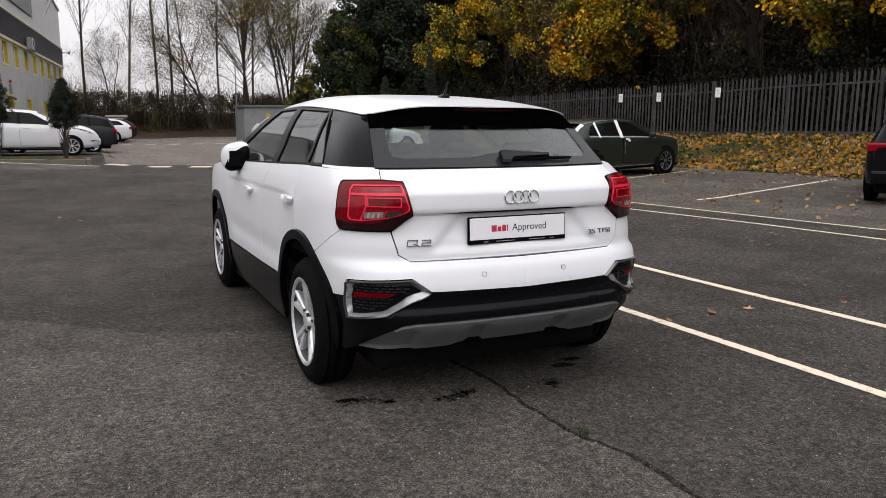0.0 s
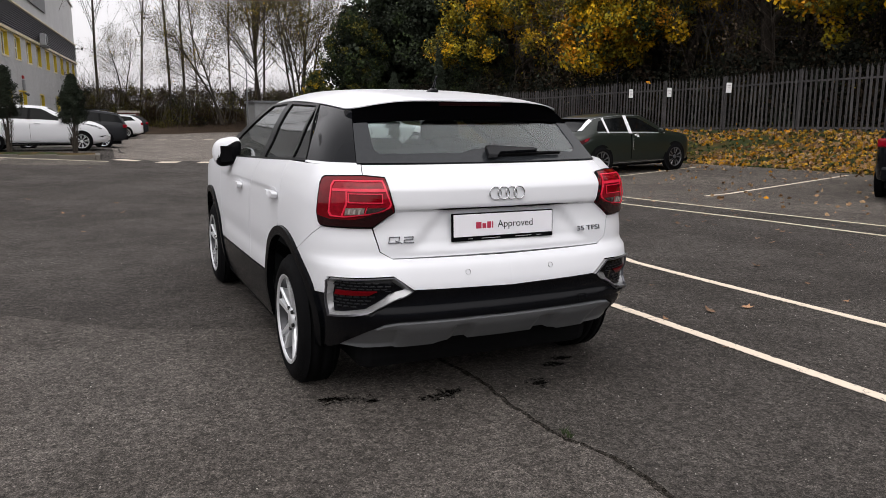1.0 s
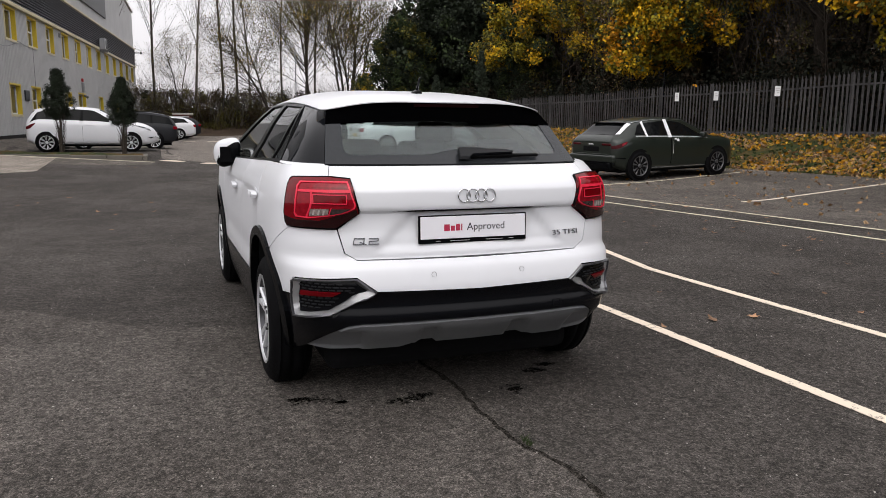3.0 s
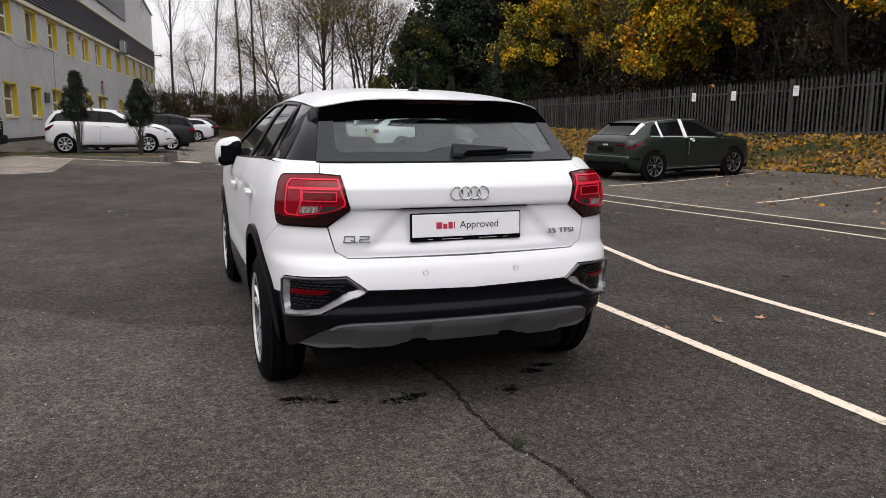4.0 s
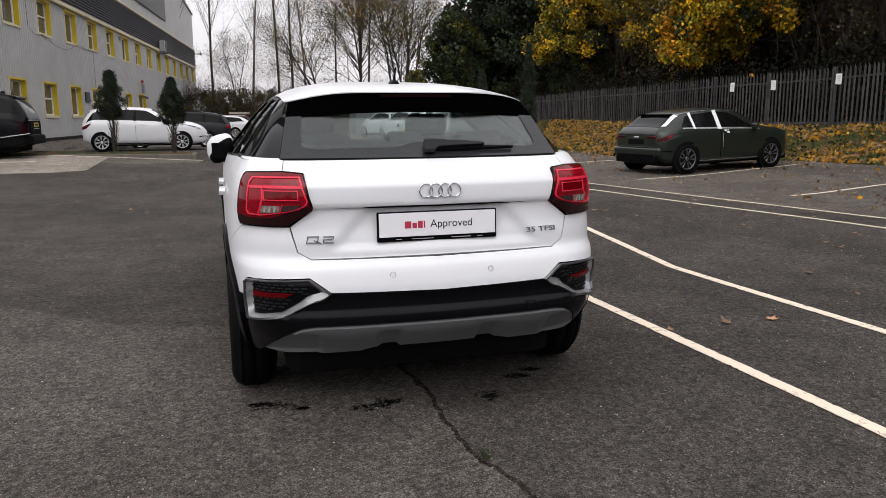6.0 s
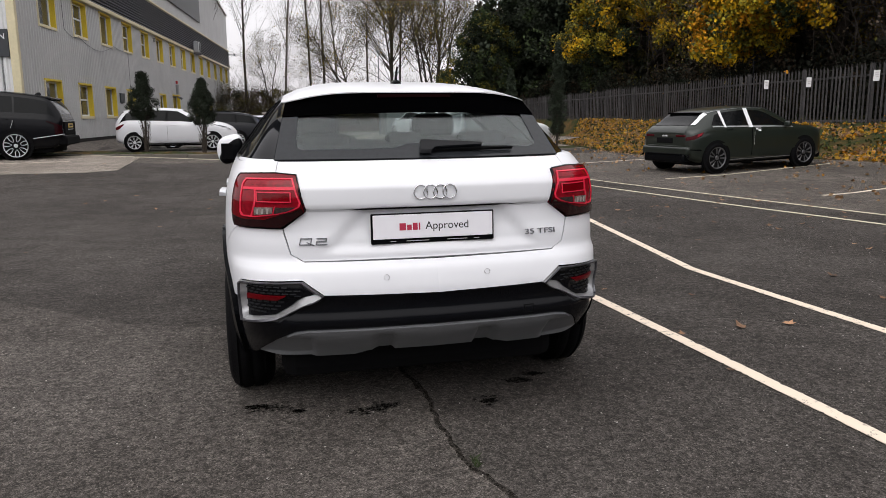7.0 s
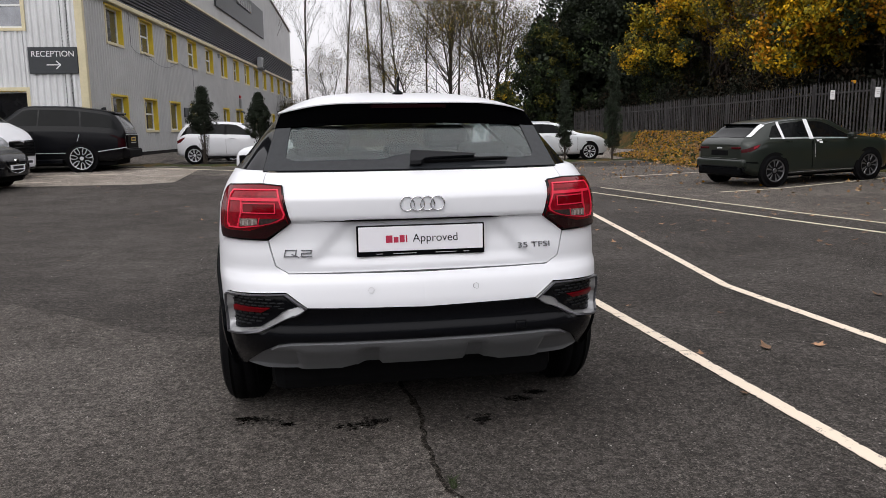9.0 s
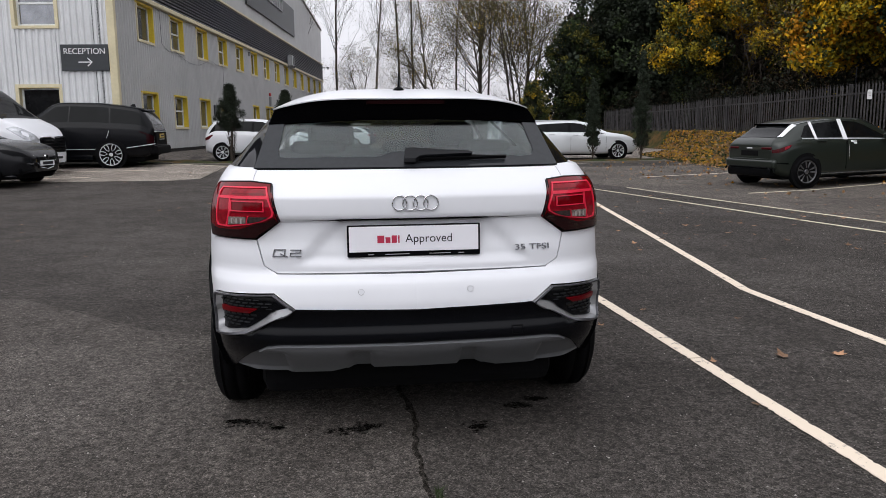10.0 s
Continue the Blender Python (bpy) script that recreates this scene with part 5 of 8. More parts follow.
panel("wiper_blade", [(0.02, 0.075), (0.40, 0.085), (0.64, 0.092), (0.64, 0.112), (0.40, 0.115), (0.02, 0.105)], glass_skin, DARK, wip, step=0.05, out=0.020, thick=0.014)
# aerial
bm = bmesh.new()
bmesh.ops.create_icosphere(bm, subdivisions=3, radius=1)
for v in bm.verts:
    x, y, z = v.co
    v.co = Vector((0.030 * x * (1 - 0.35 * max(z, 0)), 0.86 + 0.060 * y - 0.012 * max(z, 0), 1.489 + 0.022 * z))
fin = part("aerial", bm, BLACK_GLOSS, car, "black roof aerial with a short rod", smooth=True)
part("rod", cyl_bm((0, 0.85, 1.505), (0, 0.80, 1.572), 0.008, 0.0045, n=10), BLACK_PLASTIC, fin, smooth=True)
# badge of four rings, marks and plate
def on_tail(s, z, out):
    p = tail(s, z)
    n = (tail(s + 0.01, z) - tail(s - 0.01, z)).cross(tail(s, z + 0.01) - tail(s, z - 0.01)).normalized()
    right = (tail(s + 0.01, z) - tail(s - 0.01, z)).normalized()
    up = n.cross(right)
    m = Matrix((right, up, n)).transposed().to_4x4()
    m.translation = p + n * out
    return m


for k in range(4):
    v, f = [], []
    for i in range(40):
        a = 2 * math.pi * i / 40
        for j in range(8):
            b = 2 * math.pi * j / 8
            r = 0.0290 + 0.0034 * math.cos(b)
            v.append((r * math.cos(a), r * math.sin(a), 0.004 * math.sin(b) + 0.001 * (k % 2)))
    for i in range(40):
        for j in range(8):
            f.append((i * 8 + j, ((i + 1) % 40) * 8 + j, ((i + 1) % 40) * 8 + (j + 1) % 8, i * 8 + (j + 1) % 8))
    rg = mesh_ob("badge_ring", v, f, CHROME, car, "chrome ring", smooth=True)
    rg.matrix_basis = on_tail(-0.0595 + 0.0430 * k, 1.005, 0.005)
mk = on_tail(0.497, 0.808, 0.003)
letters("engine_mark", "35 TFSI", 0.042, 0.002, mk @ Matrix.Diagonal((1.22, 0.8, 1, 1)), SHADED_CHROME, car, "chrome lettering")
base_m = on_tail(-0.545, 0.808, 0.003)


def bars(name, segs, wdt, m, material, parent):
    bm = bmesh.new()
    for (x0, y0), (x1, y1) in segs:
        d = Vector((x1 - x0, y1 - y0, 0))
        r = bmesh.ops.create_cube(bm, size=1)
        q = Matrix.Translation(((x0 + x1) / 2, (y0 + y1) / 2, 0)) @ Matrix.Rotation(math.atan2(d.y, d.x), 4, "Z") @ Matrix.Diagonal((d.length + wdt, wdt, 0.004, 1))
        bmesh.ops.transform(bm, matrix=q, verts=r["verts"])
    ob = part(name, bm, material, parent, "chrome badge")
    ob.matrix_basis = m
    return ob


bars("model_badge", [((-0.028, -0.013), (0.018, -0.013)), ((0.018, -0.013), (0.022, 0.013)), ((0.022, 0.013), (-0.022, 0.013)), ((-0.022, 0.013), (-0.028, -0.013)), ((0.004, -0.004), (0.032, -0.016))], 0.0042, base_m, SHADED_CHROME, car)
bars("model_badge", [((0.045, 0.012), (0.085, 0.012)), ((0.085, 0.012), (0.083, 0.001)), ((0.083, 0.001), (0.044, -0.001)), ((0.044, -0.001), (0.042, -0.013)), ((0.042, -0.013), (0.086, -0.013))], 0.0042, base_m, SHADED_CHROME, car)
pm_ = Matrix.Translation((0, 0.012, 0.852)) @ pose(0, 0, 0, 87.5, 0, 0)
holder = part("plate_holder", box_bm((-0.272, -0.066, -0.012), (0.272, 0.064, 0.0), 0.004), BLACK_GLOSS, car, "black plate holder")
holder.matrix_basis = pm_
part("plate", box_bm((-0.264, -0.045, 0.0), (0.264, 0.058, 0.005), 0.002), PLATE_WHITE, holder, "white plate with red and grey wording")
letters("lettering", "Approved", 0.048, 0.0004, pose(0.060, 0.006, 0.0056), PLATE_INK, holder)
for a, b, h in ((-0.150, -0.122, 0.021), (-0.117, -0.097, 0.014), (-0.092, -0.071, 0.021), (-0.066, -0.060, 0.021)):
    part("word_bar", box_bm((a, -0.0095, 0.0052), (b, h, 0.0058), 0.0), PLATE_RED, holder)
for a, b in ((-0.19, -0.165), (-0.12, -0.02), (0.06, 0.15), (0.18, 0.205)):
    part("small_print_bar", box_bm((a, -0.0575, 0.0), (b, -0.0548, 0.0012)), mat("grey_print", (0.4, 0.4, 0.4), 0.5), holder)
for g in (-1, 1):
    sm = on_tail(g * 0.221, 0.656, 0.0)
    v, f = [], []
    for i in range(24):
        a = 2 * math.pi * i / 24
        for r, z in ((0.0122, 0.001), (0.0122, 0.003), (0.0115, 0.003), (0.0115, 0.001)):
            v.append((r * math.cos(a), r * math.sin(a), z))
        for j in range(3):
            f.append((i * 4 + j, ((i + 1) % 24) * 4 + j, ((i + 1) % 24) * 4 + j + 1, i * 4 + j + 1))
    sn = mesh_ob("parking_sensor", v, f, DARK, car)
    sn.matrix_basis = sm
# front end, bonnet and windscreen
hood = lambda u, y: Vector((u * (0.80 - 0.05 * (y - 2.9)), y, 1.045 - 0.10 * ((y - 2.9) / 1.2) ** 2 - 0.03 * abs(u) ** 3))
panel("bonnet", [(-1, 3.0), (1, 3.0), (1, 3.95), (-1, 3.95)], hood, WHITE_PAINT, car, step=(0.1, 0.08))
screen = lambda u, t: Vector((u * (0.70 - 0.155 * t), 3.02 - 0.70 * t - 0.10 * u * u * (1 - t * 0.4) + 0.03, 1.045 + 0.445 * t - 0.055 * t * u * u))
panel("windscreen", [(-1, 0), (1, 0), (1, 0.99), (-1, 0.99)], screen, GLASS_CLEAR, car, step=0.1, thick=0.004).visible_shadow = False
panel("front_bumper", [(4.50, 0.30), (S_END, 0.30), (S_END, 0.94), (4.50, 0.86)], skin, WHITE_PAINT, car, step=0.05)
panel("front_bumper", [(-4.50, 0.30), (-S_END, 0.30), (-S_END, 0.94), (-4.50, 0.86)], skin, WHITE_PAINT, car, step=0.05)
# cabin
part("dashboard", box_bm((-0.68, 2.45, 0.60), (0.68, 3.0, 1.03), 0.06), DARK, car)
part("cabin_floor", box_bm((-0.68, 0.35, 0.46), (0.68, 2.6, 0.55)), DARK, car)
part("parcel_shelf", box_bm((-0.60, 0.26, 1.03), (0.60, 0.62, 1.055), 0.01), DARK, car)


def seat(x, y, w, head=True):
    st = part("seat", box_bm((x - w / 2, y, 0.55), (x + w / 2, y + 0.5, 0.74), 0.06), CLOTH, car)
    b = part("seat_back", box_bm((-w / 2, -0.07, 0), (w / 2, 0.07, 0.56), 0.055, 3), CLOTH, st)
    b.matrix_basis = pose(x, y + 0.04, 0.66, 12, 0, 0)
    return st


for x in (-0.36, 0.36):
    st = seat(x, 1.62, 0.50)
    h = part("headrest", box_bm((x - 0.135, 1.50, 1.19), (x + 0.135, 1.60, 1.335), 0.05, 3), CLOTH, st)
st = seat(0, 0.72, 1.24)
for x in (-0.40, 0.0, 0.40):
    part("headrest", box_bm((x - (0.13 if x else 0.10), 0.60, 1.08), (x + (0.13 if x else 0.10), 0.69, 1.245), 0.04, 3), CLOTH, st)


def wheel(parent, x, y, z, r, g, rim_mat, spokes=5, tyre_w=0.215, rim_r=0.225, seg=56, broad=False, bow=None):
    """Tyre with rounded shoulders and grooves, a dished rim and twin or broad grooved spokes; g gives the outer side."""
    h = tyre_w / 2
    prof = [(-h + 0.012, rim_r), (-h, rim_r + 0.03), (-h + 0.004, r - 0.055), (-h + 0.02, r - 0.022), (-h + 0.045, r - 0.004)]
    for c in (-0.055, 0.0, 0.055):
        prof += [(c - 0.007, r), (c - 0.006, r - 0.008), (c + 0.006, r - 0.008), (c + 0.007, r)]
    prof += [(h - 0.045, r - 0.004), (h - 0.02, r - 0.022), (h - 0.004, r - 0.055), (h, rim_r + 0.03), (h - 0.012, rim_r)]
    v, f = lathe(prof, seg)
    wh = mesh_ob("wheel", v, f, RUBBER, parent, "black tyre on silver alloy", smooth=True)
    wh.matrix_basis = pose(x, y, z) @ Matrix.Diagonal((g, 1, 1, 1))
    v, f = lathe([(h - 0.004, rim_r + 0.006), (h - 0.002, rim_r - 0.006), (h - 0.014, rim_r - 0.014)], seg)
    mesh_ob("rim", v, f, rim_mat, wh, smooth=True)
    v, f = lathe([(h - 0.014, rim_r - 0.014), (h - 0.05, rim_r - 0.03), (-h + 0.03, rim_r - 0.03)], 32)
    mesh_ob("rim_barrel", v, f, ALLOY_DARK, wh, smooth=True)
    v, f = lathe([(0.0, 0.17), (0.0, 0.001)], 32)
    mesh_ob("brake_disc", v, f, mat("brake_steel", (0.03, 0.03, 0.03), 0.5, metal=0.5), wh)
    for k in range(spokes if broad else 0):
        a = 2 * math.pi * k / spokes + 0.42
        ca, sa = math.cos(a), math.sin(a)
        vv, ff = [], []
        for rr, wd, gr, xo in ((0.040, 0.026, 0.004, h - 0.034), (0.085, 0.030, 0.008, h - 0.026), (0.150, 0.042, 0.016, h - 0.018), (rim_r - 0.010, 0.060, 0.030, h - 0.010)):
            for t, dx in ((-wd, -0.045), (-wd, -0.010), (-wd * 0.86, 0.0), (-gr, -0.003), (-gr * 0.8, -0.016), (gr * 0.8, -0.016), (gr, -0.003), (wd * 0.86, 0.0), (wd, -0.010), (wd, -0.045)):
                vv.append((xo + dx, rr * ca - t * sa, rr * sa + t * ca))
        for i in range(3):
            for j in range(9):
                ff.append((i * 10 + j, i * 10 + j + 1, i * 10 + 11 + j, i * 10 + 10 + j))
        mesh_ob("spoke", vv, ff, rim_mat, wh)
        c = (h - 0.030, 0.056 * math.cos(a + 0.63), 0.056 * math.sin(a + 0.63))
        part("bolt", cyl_bm(c, (c[0] + 0.012, c[1], c[2]), 0.010, n=10), mat("brake_steel", (0.03, 0.03, 0.03), 0.5, metal=0.5), wh)
    for k in range(0 if broad else spokes):
        for sgn in (-1, 1):
            a = 2 * math.pi * k / spokes + 0.15
            ca, sa = math.cos(a), math.sin(a)
            vv = []
            rows = bow or ((0.035, 0.012, 0.015, 0.032), (0.12, 0.028, 0.018, 0.022), (rim_r - 0.010, 0.058, 0.024, 0.011))
            for rr, off, wd, dip in rows:
                for q, dx in ((-wd, -0.012), (-wd * 0.6, 0), (wd * 0.6, 0), (wd, -0.012)):
                    t = sgn * off + q
                    vv.append((h - dip + dx, rr * ca - t * sa, rr * sa + t * ca))
            ff = []
            for i in range(len(rows) - 1):
                for j in range(3):
                    ff.append((i * 4 + j, i * 4 + j + 1, i * 4 + 5 + j, i * 4 + 4 + j))
            mesh_ob("spoke", vv, ff, rim_mat, wh)
    v, f = lathe([(h - 0.035, 0.055), (h - 0.022, 0.050), (h - 0.018, 0.030), (h - 0.018, 0.001)], 24)
    mesh_ob("hub_cap", v, f, rim_mat, wh, smooth=True)
    return wh


for y in (HUB_R, HUB_F):
    for g in (1, -1):
        wheel(car, g * (0.902 - 0.1075), y, HUB_Z, 0.332, g, ALLOY, broad=True)


# ---- other parked cars ----
def arr(points):
    return curve(points, 400)


def parked_car(label, m, paint, L, W, belt, top, width, roof_w, wheels, r, rim_mat, windows, screens, dark_glass=True, low=0.22, group="", posts=True, spokes=5, rim_k=0.70, bow=None):
    """A car from its side outline: belt and top heights and widths along its length, counted from the tail."""
    ob = empty("car", m, label, "car", group)
    fb, ft, fw, fr = arr(belt), arr(top), arr(width), arr(roof_w)

    def surf(y, q):
        g = 1 if q >= 0 else -1
        v = 9 * (1 - abs(q))
        w, zb, zt, wt = fw(y), fb(y), ft(y), fr(y)
        zt = max(zt, zb + 0.015)
        end = min(y, L - y)
        zl = low + 0.10 * smooth01((0.35 - end) / 0.35)
        pts = [(0.84 * w, zl), (0.955 * w, zl + 0.05), (0.995 * w, zl + 0.20), (w, zl + (zb - zl) * 0.55), (0.985 * w, zb - 0.09), (0.945 * w, zb), (wt, zb + (zt - zb) * 0.90), (wt * 0.90, zb + (zt - zb) * 0.975), (wt * 0.5, zt), (0, zt + 0.006)]
        k = min(int(v), 8)
        t = v - k
        return Vector((g * (pts[k][0] + (pts[k + 1][0] - pts[k][0]) * t), y, pts[k][1] + (pts[k + 1][1] - pts[k][1]) * t))

    ny = 64
    qs = [i / 18 for i in range(18, 0, -1)] + [0.0] + [-i / 18 for i in range(1, 19)]
    ys = [L * i / ny for i in range(ny + 1)]
    verts = [surf(y, q) for y in ys for q in qs]
    w = len(qs)
    faces = [(j * w + i, j * w + i + 1, (j + 1) * w + i + 1, (j + 1) * w + i) for j in range(ny) for i in range(w - 1)]
    faces = [f[::-1] for f in faces]
    faces += [list(range(w)), [ny * w + i for i in reversed(range(w))]]
    body = mesh_ob("body", verts, faces, paint, ob, smooth=True)
    body.data.polygons[len(faces) - 1].use_smooth = False
    body.data.polygons[len(faces) - 2].use_smooth = False
    part("underbody", box_bm((-W * 0.40, 0.25, 0.17), (W * 0.40, L - 0.25, 0.45), 0.04), DARK, ob)
    dg = mat("dark_car_window", (0.005, 0.0055, 0.006), 0.06, spec=0.09, grain=0.3, scale=2.0)
    q0, q1 = (9 - 5.12) / 9, (9 - 5.93) / 9
    for g in (1, -1):
        for wa, wb in zip(windows, windows[1:] if posts else []):
            lo_a, hi_a = [p for p in wa if p[1] < 0.5][-1], max(wa, key=lambda p: p[0] + 3 * p[1])
            lo_b, hi_b = wb[0], wb[-1]
            post = [(lo_a[0] - 0.02, 0.0), (lo_b[0] + 0.02, 0.0), (hi_b[0] + 0.02, min(hi_b[1], 1.0)), (hi_a[0] - 0.02, min(hi_a[1], 1.0))]
            panel("window_post", [(y, g * (q0 + (q1 - q0) * h)) for y, h in post], surf, TRIM_BLACK, ob, step=(0.03, 0.06), out=0.004, thick=0.008, flip=(g > 0))
        for k, o in enumerate(windows):
            o2 = [(y, g * (q0 + (q1 - q0) * h)) for y, h in o]
            panel("side_window", o2, surf, dg, ob, step=(0.12, 0.06), out=0.006, thick=0.01, flip=(g > 0))
    for k, (y0, y1, a, b) in enumerate(screens):
        panel("rear_screen" if k == 0 else "windscreen", [(y0, -a), (y1, -b), (y1, b), (y0, a)], surf, dg, ob, step=(0.08, 0.05), out=0.006, thick=0.01, flip=True)
    for y in wheels:
        for g in (1, -1):
            x = fw(y)
            part("wheel_arch", cyl_bm((g * (x - 0.10), y, r + 0.012), (g * (x + 0.003), y, r + 0.012), r * 1.13, n=32), DARK, ob)
            wheel(ob, g * (x - 0.075), y, r, r, g, rim_mat, spokes, 0.21, r * rim_k, 40, bow=bow)
    ob["length"] = L
    return ob, surf


def lamp_block(ob, lo, hi, material, name="tail_lamp", label=""):
    return part(name, box_bm(lo, hi, 0.03, 3), material, ob, label)


HEAD_LAMP = mat("clear_head_lamp", (0.55, 0.56, 0.58), 0.08, metal=0.6, coat=1.0, grain=0.4, scale=25)
PLATE_YELLOW = mat("yellow_plate", (0.55, 0.38, 0.04), 0.4)
ALLOY_MID = mat("grey_alloy", (0.12, 0.12, 0.125), 0.3, metal=0.6, grain=0.08, scale=60)
# dark green hatchback with white transport tape
SMOKED_LAMP = mat("smoked_red_tail_lens", (0.045, 0.0012, 0.003), 0.2, spec=0.15, grain=0.2, scale=40)
GREEN = mat("dark_green_metallic", (0.013, 0.0175, 0.0135), 0.30, metal=0.1, spec=0.3, coat=0.4, grain=0.08, scale=200)
hatch_belt = [(0, 0.86), (0.5, 0.98), (1.2, 0.96), (2.4, 0.92), (3.2, 0.90), (3.9, 0.80), (4.2, 0.68), (4.34, 0.52)]
hatch_top = [(0, 0.88), (0.10, 1.0), (0.30, 1.11), (0.62, 1.315), (1.0, 1.378), (1.7, 1.418), (2.3, 1.39), (2.75, 1.22), (3.2, 0.98), (3.8, 0.90), (4.2, 0.76), (4.34, 0.56)]
hatch_w = [(0, 0.74), (0.08, 0.82), (0.35, 0.885), (1, 0.905), (3, 0.905), (3.8, 0.87), (4.15, 0.74), (4.34, 0.52)]
hatch_rw = [(0, 0.66), (0.3, 0.60), (0.8, 0.56), (1.5, 0.58), (2.2, 0.58), (2.8, 0.64), (3.3, 0.74), (4.0, 0.70), (4.34, 0.46)]
hw_ = [[(0.62, 0.1), (0.92, 0.04), (0.95, 0.9), (0.83, 0.82)], [(0.98, 0.04), (1.62, 0.03), (1.66, 0.97), (1.02, 0.92)], [(1.74, 0.03), (2.95, 0.06), (2.55, 0.55), (2.12, 0.95), (1.76, 0.97)]]
gc, gs = parked_car("dark green hatchback with white transport tape on its pillars", pose(8.13, 12.17, 0.012, 1.5, 0, -82.3) @ Matrix.Diagonal((1.0, 0.968, 0.985, 1)), GREEN, 4.20, 1.82, [(y * 0.968, z) for y, z in hatch_belt], [(y * 0.968, z) for y, z in hatch_top], [(y * 0.968, w_ * (0.90 if y < 0.05 or y > 4.1 else 1)) for y, w_ in hatch_w], [(y * 0.968, w_) for y, w_ in hatch_rw], (0.70, 3.236), 0.330, ALLOY_MID, hw_, [(0.16, 0.60, 0.30, 0.29), (2.42, 3.12, 0.29, 0.31)])
for g in (1, -1):
    panel("tail_lamp", [(0.015, g * 0.530), (0.22, g * 0.524), (0.36, g * 0.532), (0.30, g * 0.572), (0.14, g * 0.592), (0.015, g * 0.588)], gs, SMOKED_LAMP, gc, step=0.06, out=0.010, thick=0.02, flip=(g > 0), label="smoked red tail lamp")
    panel("lamp_core", [(0.20, g * 0.536), (0.33, g * 0.540), (0.28, g * 0.568), (0.19, g * 0.574)], gs, mat("lit_red_lens", (0.20, 0.004, 0.012), 0.2, spec=0.2), gc, step=0.06, out=0.014, thick=0.02, flip=(g > 0))
    lamp_block(gc, (min(g * 0.36, g * 0.68), -0.010, 0.790), (max(g * 0.36, g * 0.68), 0.10, 0.860), SMOKED_LAMP, label="smoked red tail lamp")
    panel("corner_fin", [(0.02, g * 0.755), (0.26, g * 0.72), (0.30, g * 0.735), (0.02, g * 0.775)], gs, BLACK_GLOSS, gc, step=0.06, out=0.010, thick=0.02, flip=(g > 0))
    panel("sill_strip", [(0.98, g * 0.90), (2.86, g * 0.90), (2.86, g * 0.885), (0.98, g * 0.885)], gs, SATIN_GREY, gc, step=0.2, out=0.010, thick=0.02, flip=(g > 0))
    panel("chrome_trim", [(0.62, g * 0.440), (2.92, g * 0.440), (2.92, g * 0.4335), (0.62, g * 0.4335)], gs, SATIN, gc, step=0.15, out=0.010, thick=0.006, flip=(g > 0))
    tape = mat("white_protective_film", (0.78, 0.78, 0.80), 0.4, grain=0.03, scale=20)
    q0, q1 = (9 - 5.02) / 9, (9 - 6.0) / 9
    for o in ([(0.925, 0.0), (0.985, 0.0), (1.02, 1.0), (0.95, 0.95)], [(1.63, 0.0), (1.74, 0.0), (1.765, 1.0), (1.66, 1.0)]):
        panel("tape_strip", [(y, g * (q0 + (q1 - q0) * h)) for y, h in o], gs, tape, gc, step=0.1, out=0.012, thick=0.006, flip=(g > 0), label="white tape")
    panel("tape_strip", [(0.18, g * 0.325), (0.28, g * 0.365), (0.66, g * 0.345), (0.60, g * 0.27)], gs, tape, gc, step=0.1, out=0.012, thick=0.006, flip=(g > 0), label="white tape")
    panel("chrome_trim", [(0.60, g * 0.336), (0.60, g * 0.330), (1.7, g * 0.3225), (2.2, g * 0.325), (2.2, g * 0.331), (1.7, g * 0.3285)], gs, SATIN, gc, step=0.1, out=0.009, thick=0.004, flip=(g > 0))
    panel("door_tag", [(1.80, g * 0.455), (1.94, g * 0.455), (1.94, g * 0.545), (1.86, g * 0.545), (1.86, g * 0.50), (1.80, g * 0.50)], gs, tape, gc, step=0.1, out=0.02, thick=0.006, flip=(g > 0), label="white paper tag")
    for yy in (0.98, 1.86):
        panel("door_handle", [(yy, g * 0.475), (yy + 0.2, g * 0.475), (yy + 0.2, g * 0.488), (yy, g * 0.488)], gs, GREEN, gc, step=0.1, out=0.03, thick=0.03, flip=(g > 0))
    part("door_mirror", box_bm((min(g * 0.86, g * 1.02), 2.62, 0.93), (max(g * 0.86, g * 1.02), 2.74, 1.05), 0.04, 3), GREEN, gc)
    lamp_block(gc, (min(g * 0.30, g * 0.56), 3.96, 0.60), (max(g * 0.30, g * 0.56), 4.12, 0.68), HEAD_LAMP, "head_lamp")
part("rear_bumper", box_bm((-0.80, -0.035, 0.40), (0.80, 0.30, 0.60), 0.07, 4), GREEN, gc)
part("rear_diffuser", box_bm((-0.70, -0.045, 0.235), (0.70, 0.28, 0.43), 0.05, 3), BLACK_GLOSS, gc)
part("bumper_lip", box_bm((-0.60, -0.052, 0.415), (0.60, 0.0, 0.440), 0.010, 3), BLACK_GLOSS, gc)
for g in (1, -1):
    fin_ = part("bumper_fin", box_bm((-0.012, -0.02, -0.14), (0.012, 0.02, 0.08), 0.008, 3), BLACK_GLOSS, gc)
    fin_.matrix_basis = pose(g * 0.72, 0.0, 0.47, 0, -g * 38, 0)
part("rear_wiper", box_bm((-0.24, 0.275, 1.075), (0.10, 0.305, 1.095), 0.008), BLACK_PLASTIC, gc)
part("plate_recess", box_bm((-0.28, -0.010, 0.66), (0.28, 0.05, 0.78), 0.015), DARK, gc)
part("tailgate_lip", box_bm((-0.60, -0.016, 0.585), (0.60, 0.05, 0.612), 0.012, 3), GREEN, gc)
part("rear_emblem", box_bm((-0.09, -0.012, 0.80), (0.09, 0.02, 0.84), 0.015, 3), SATIN, gc)
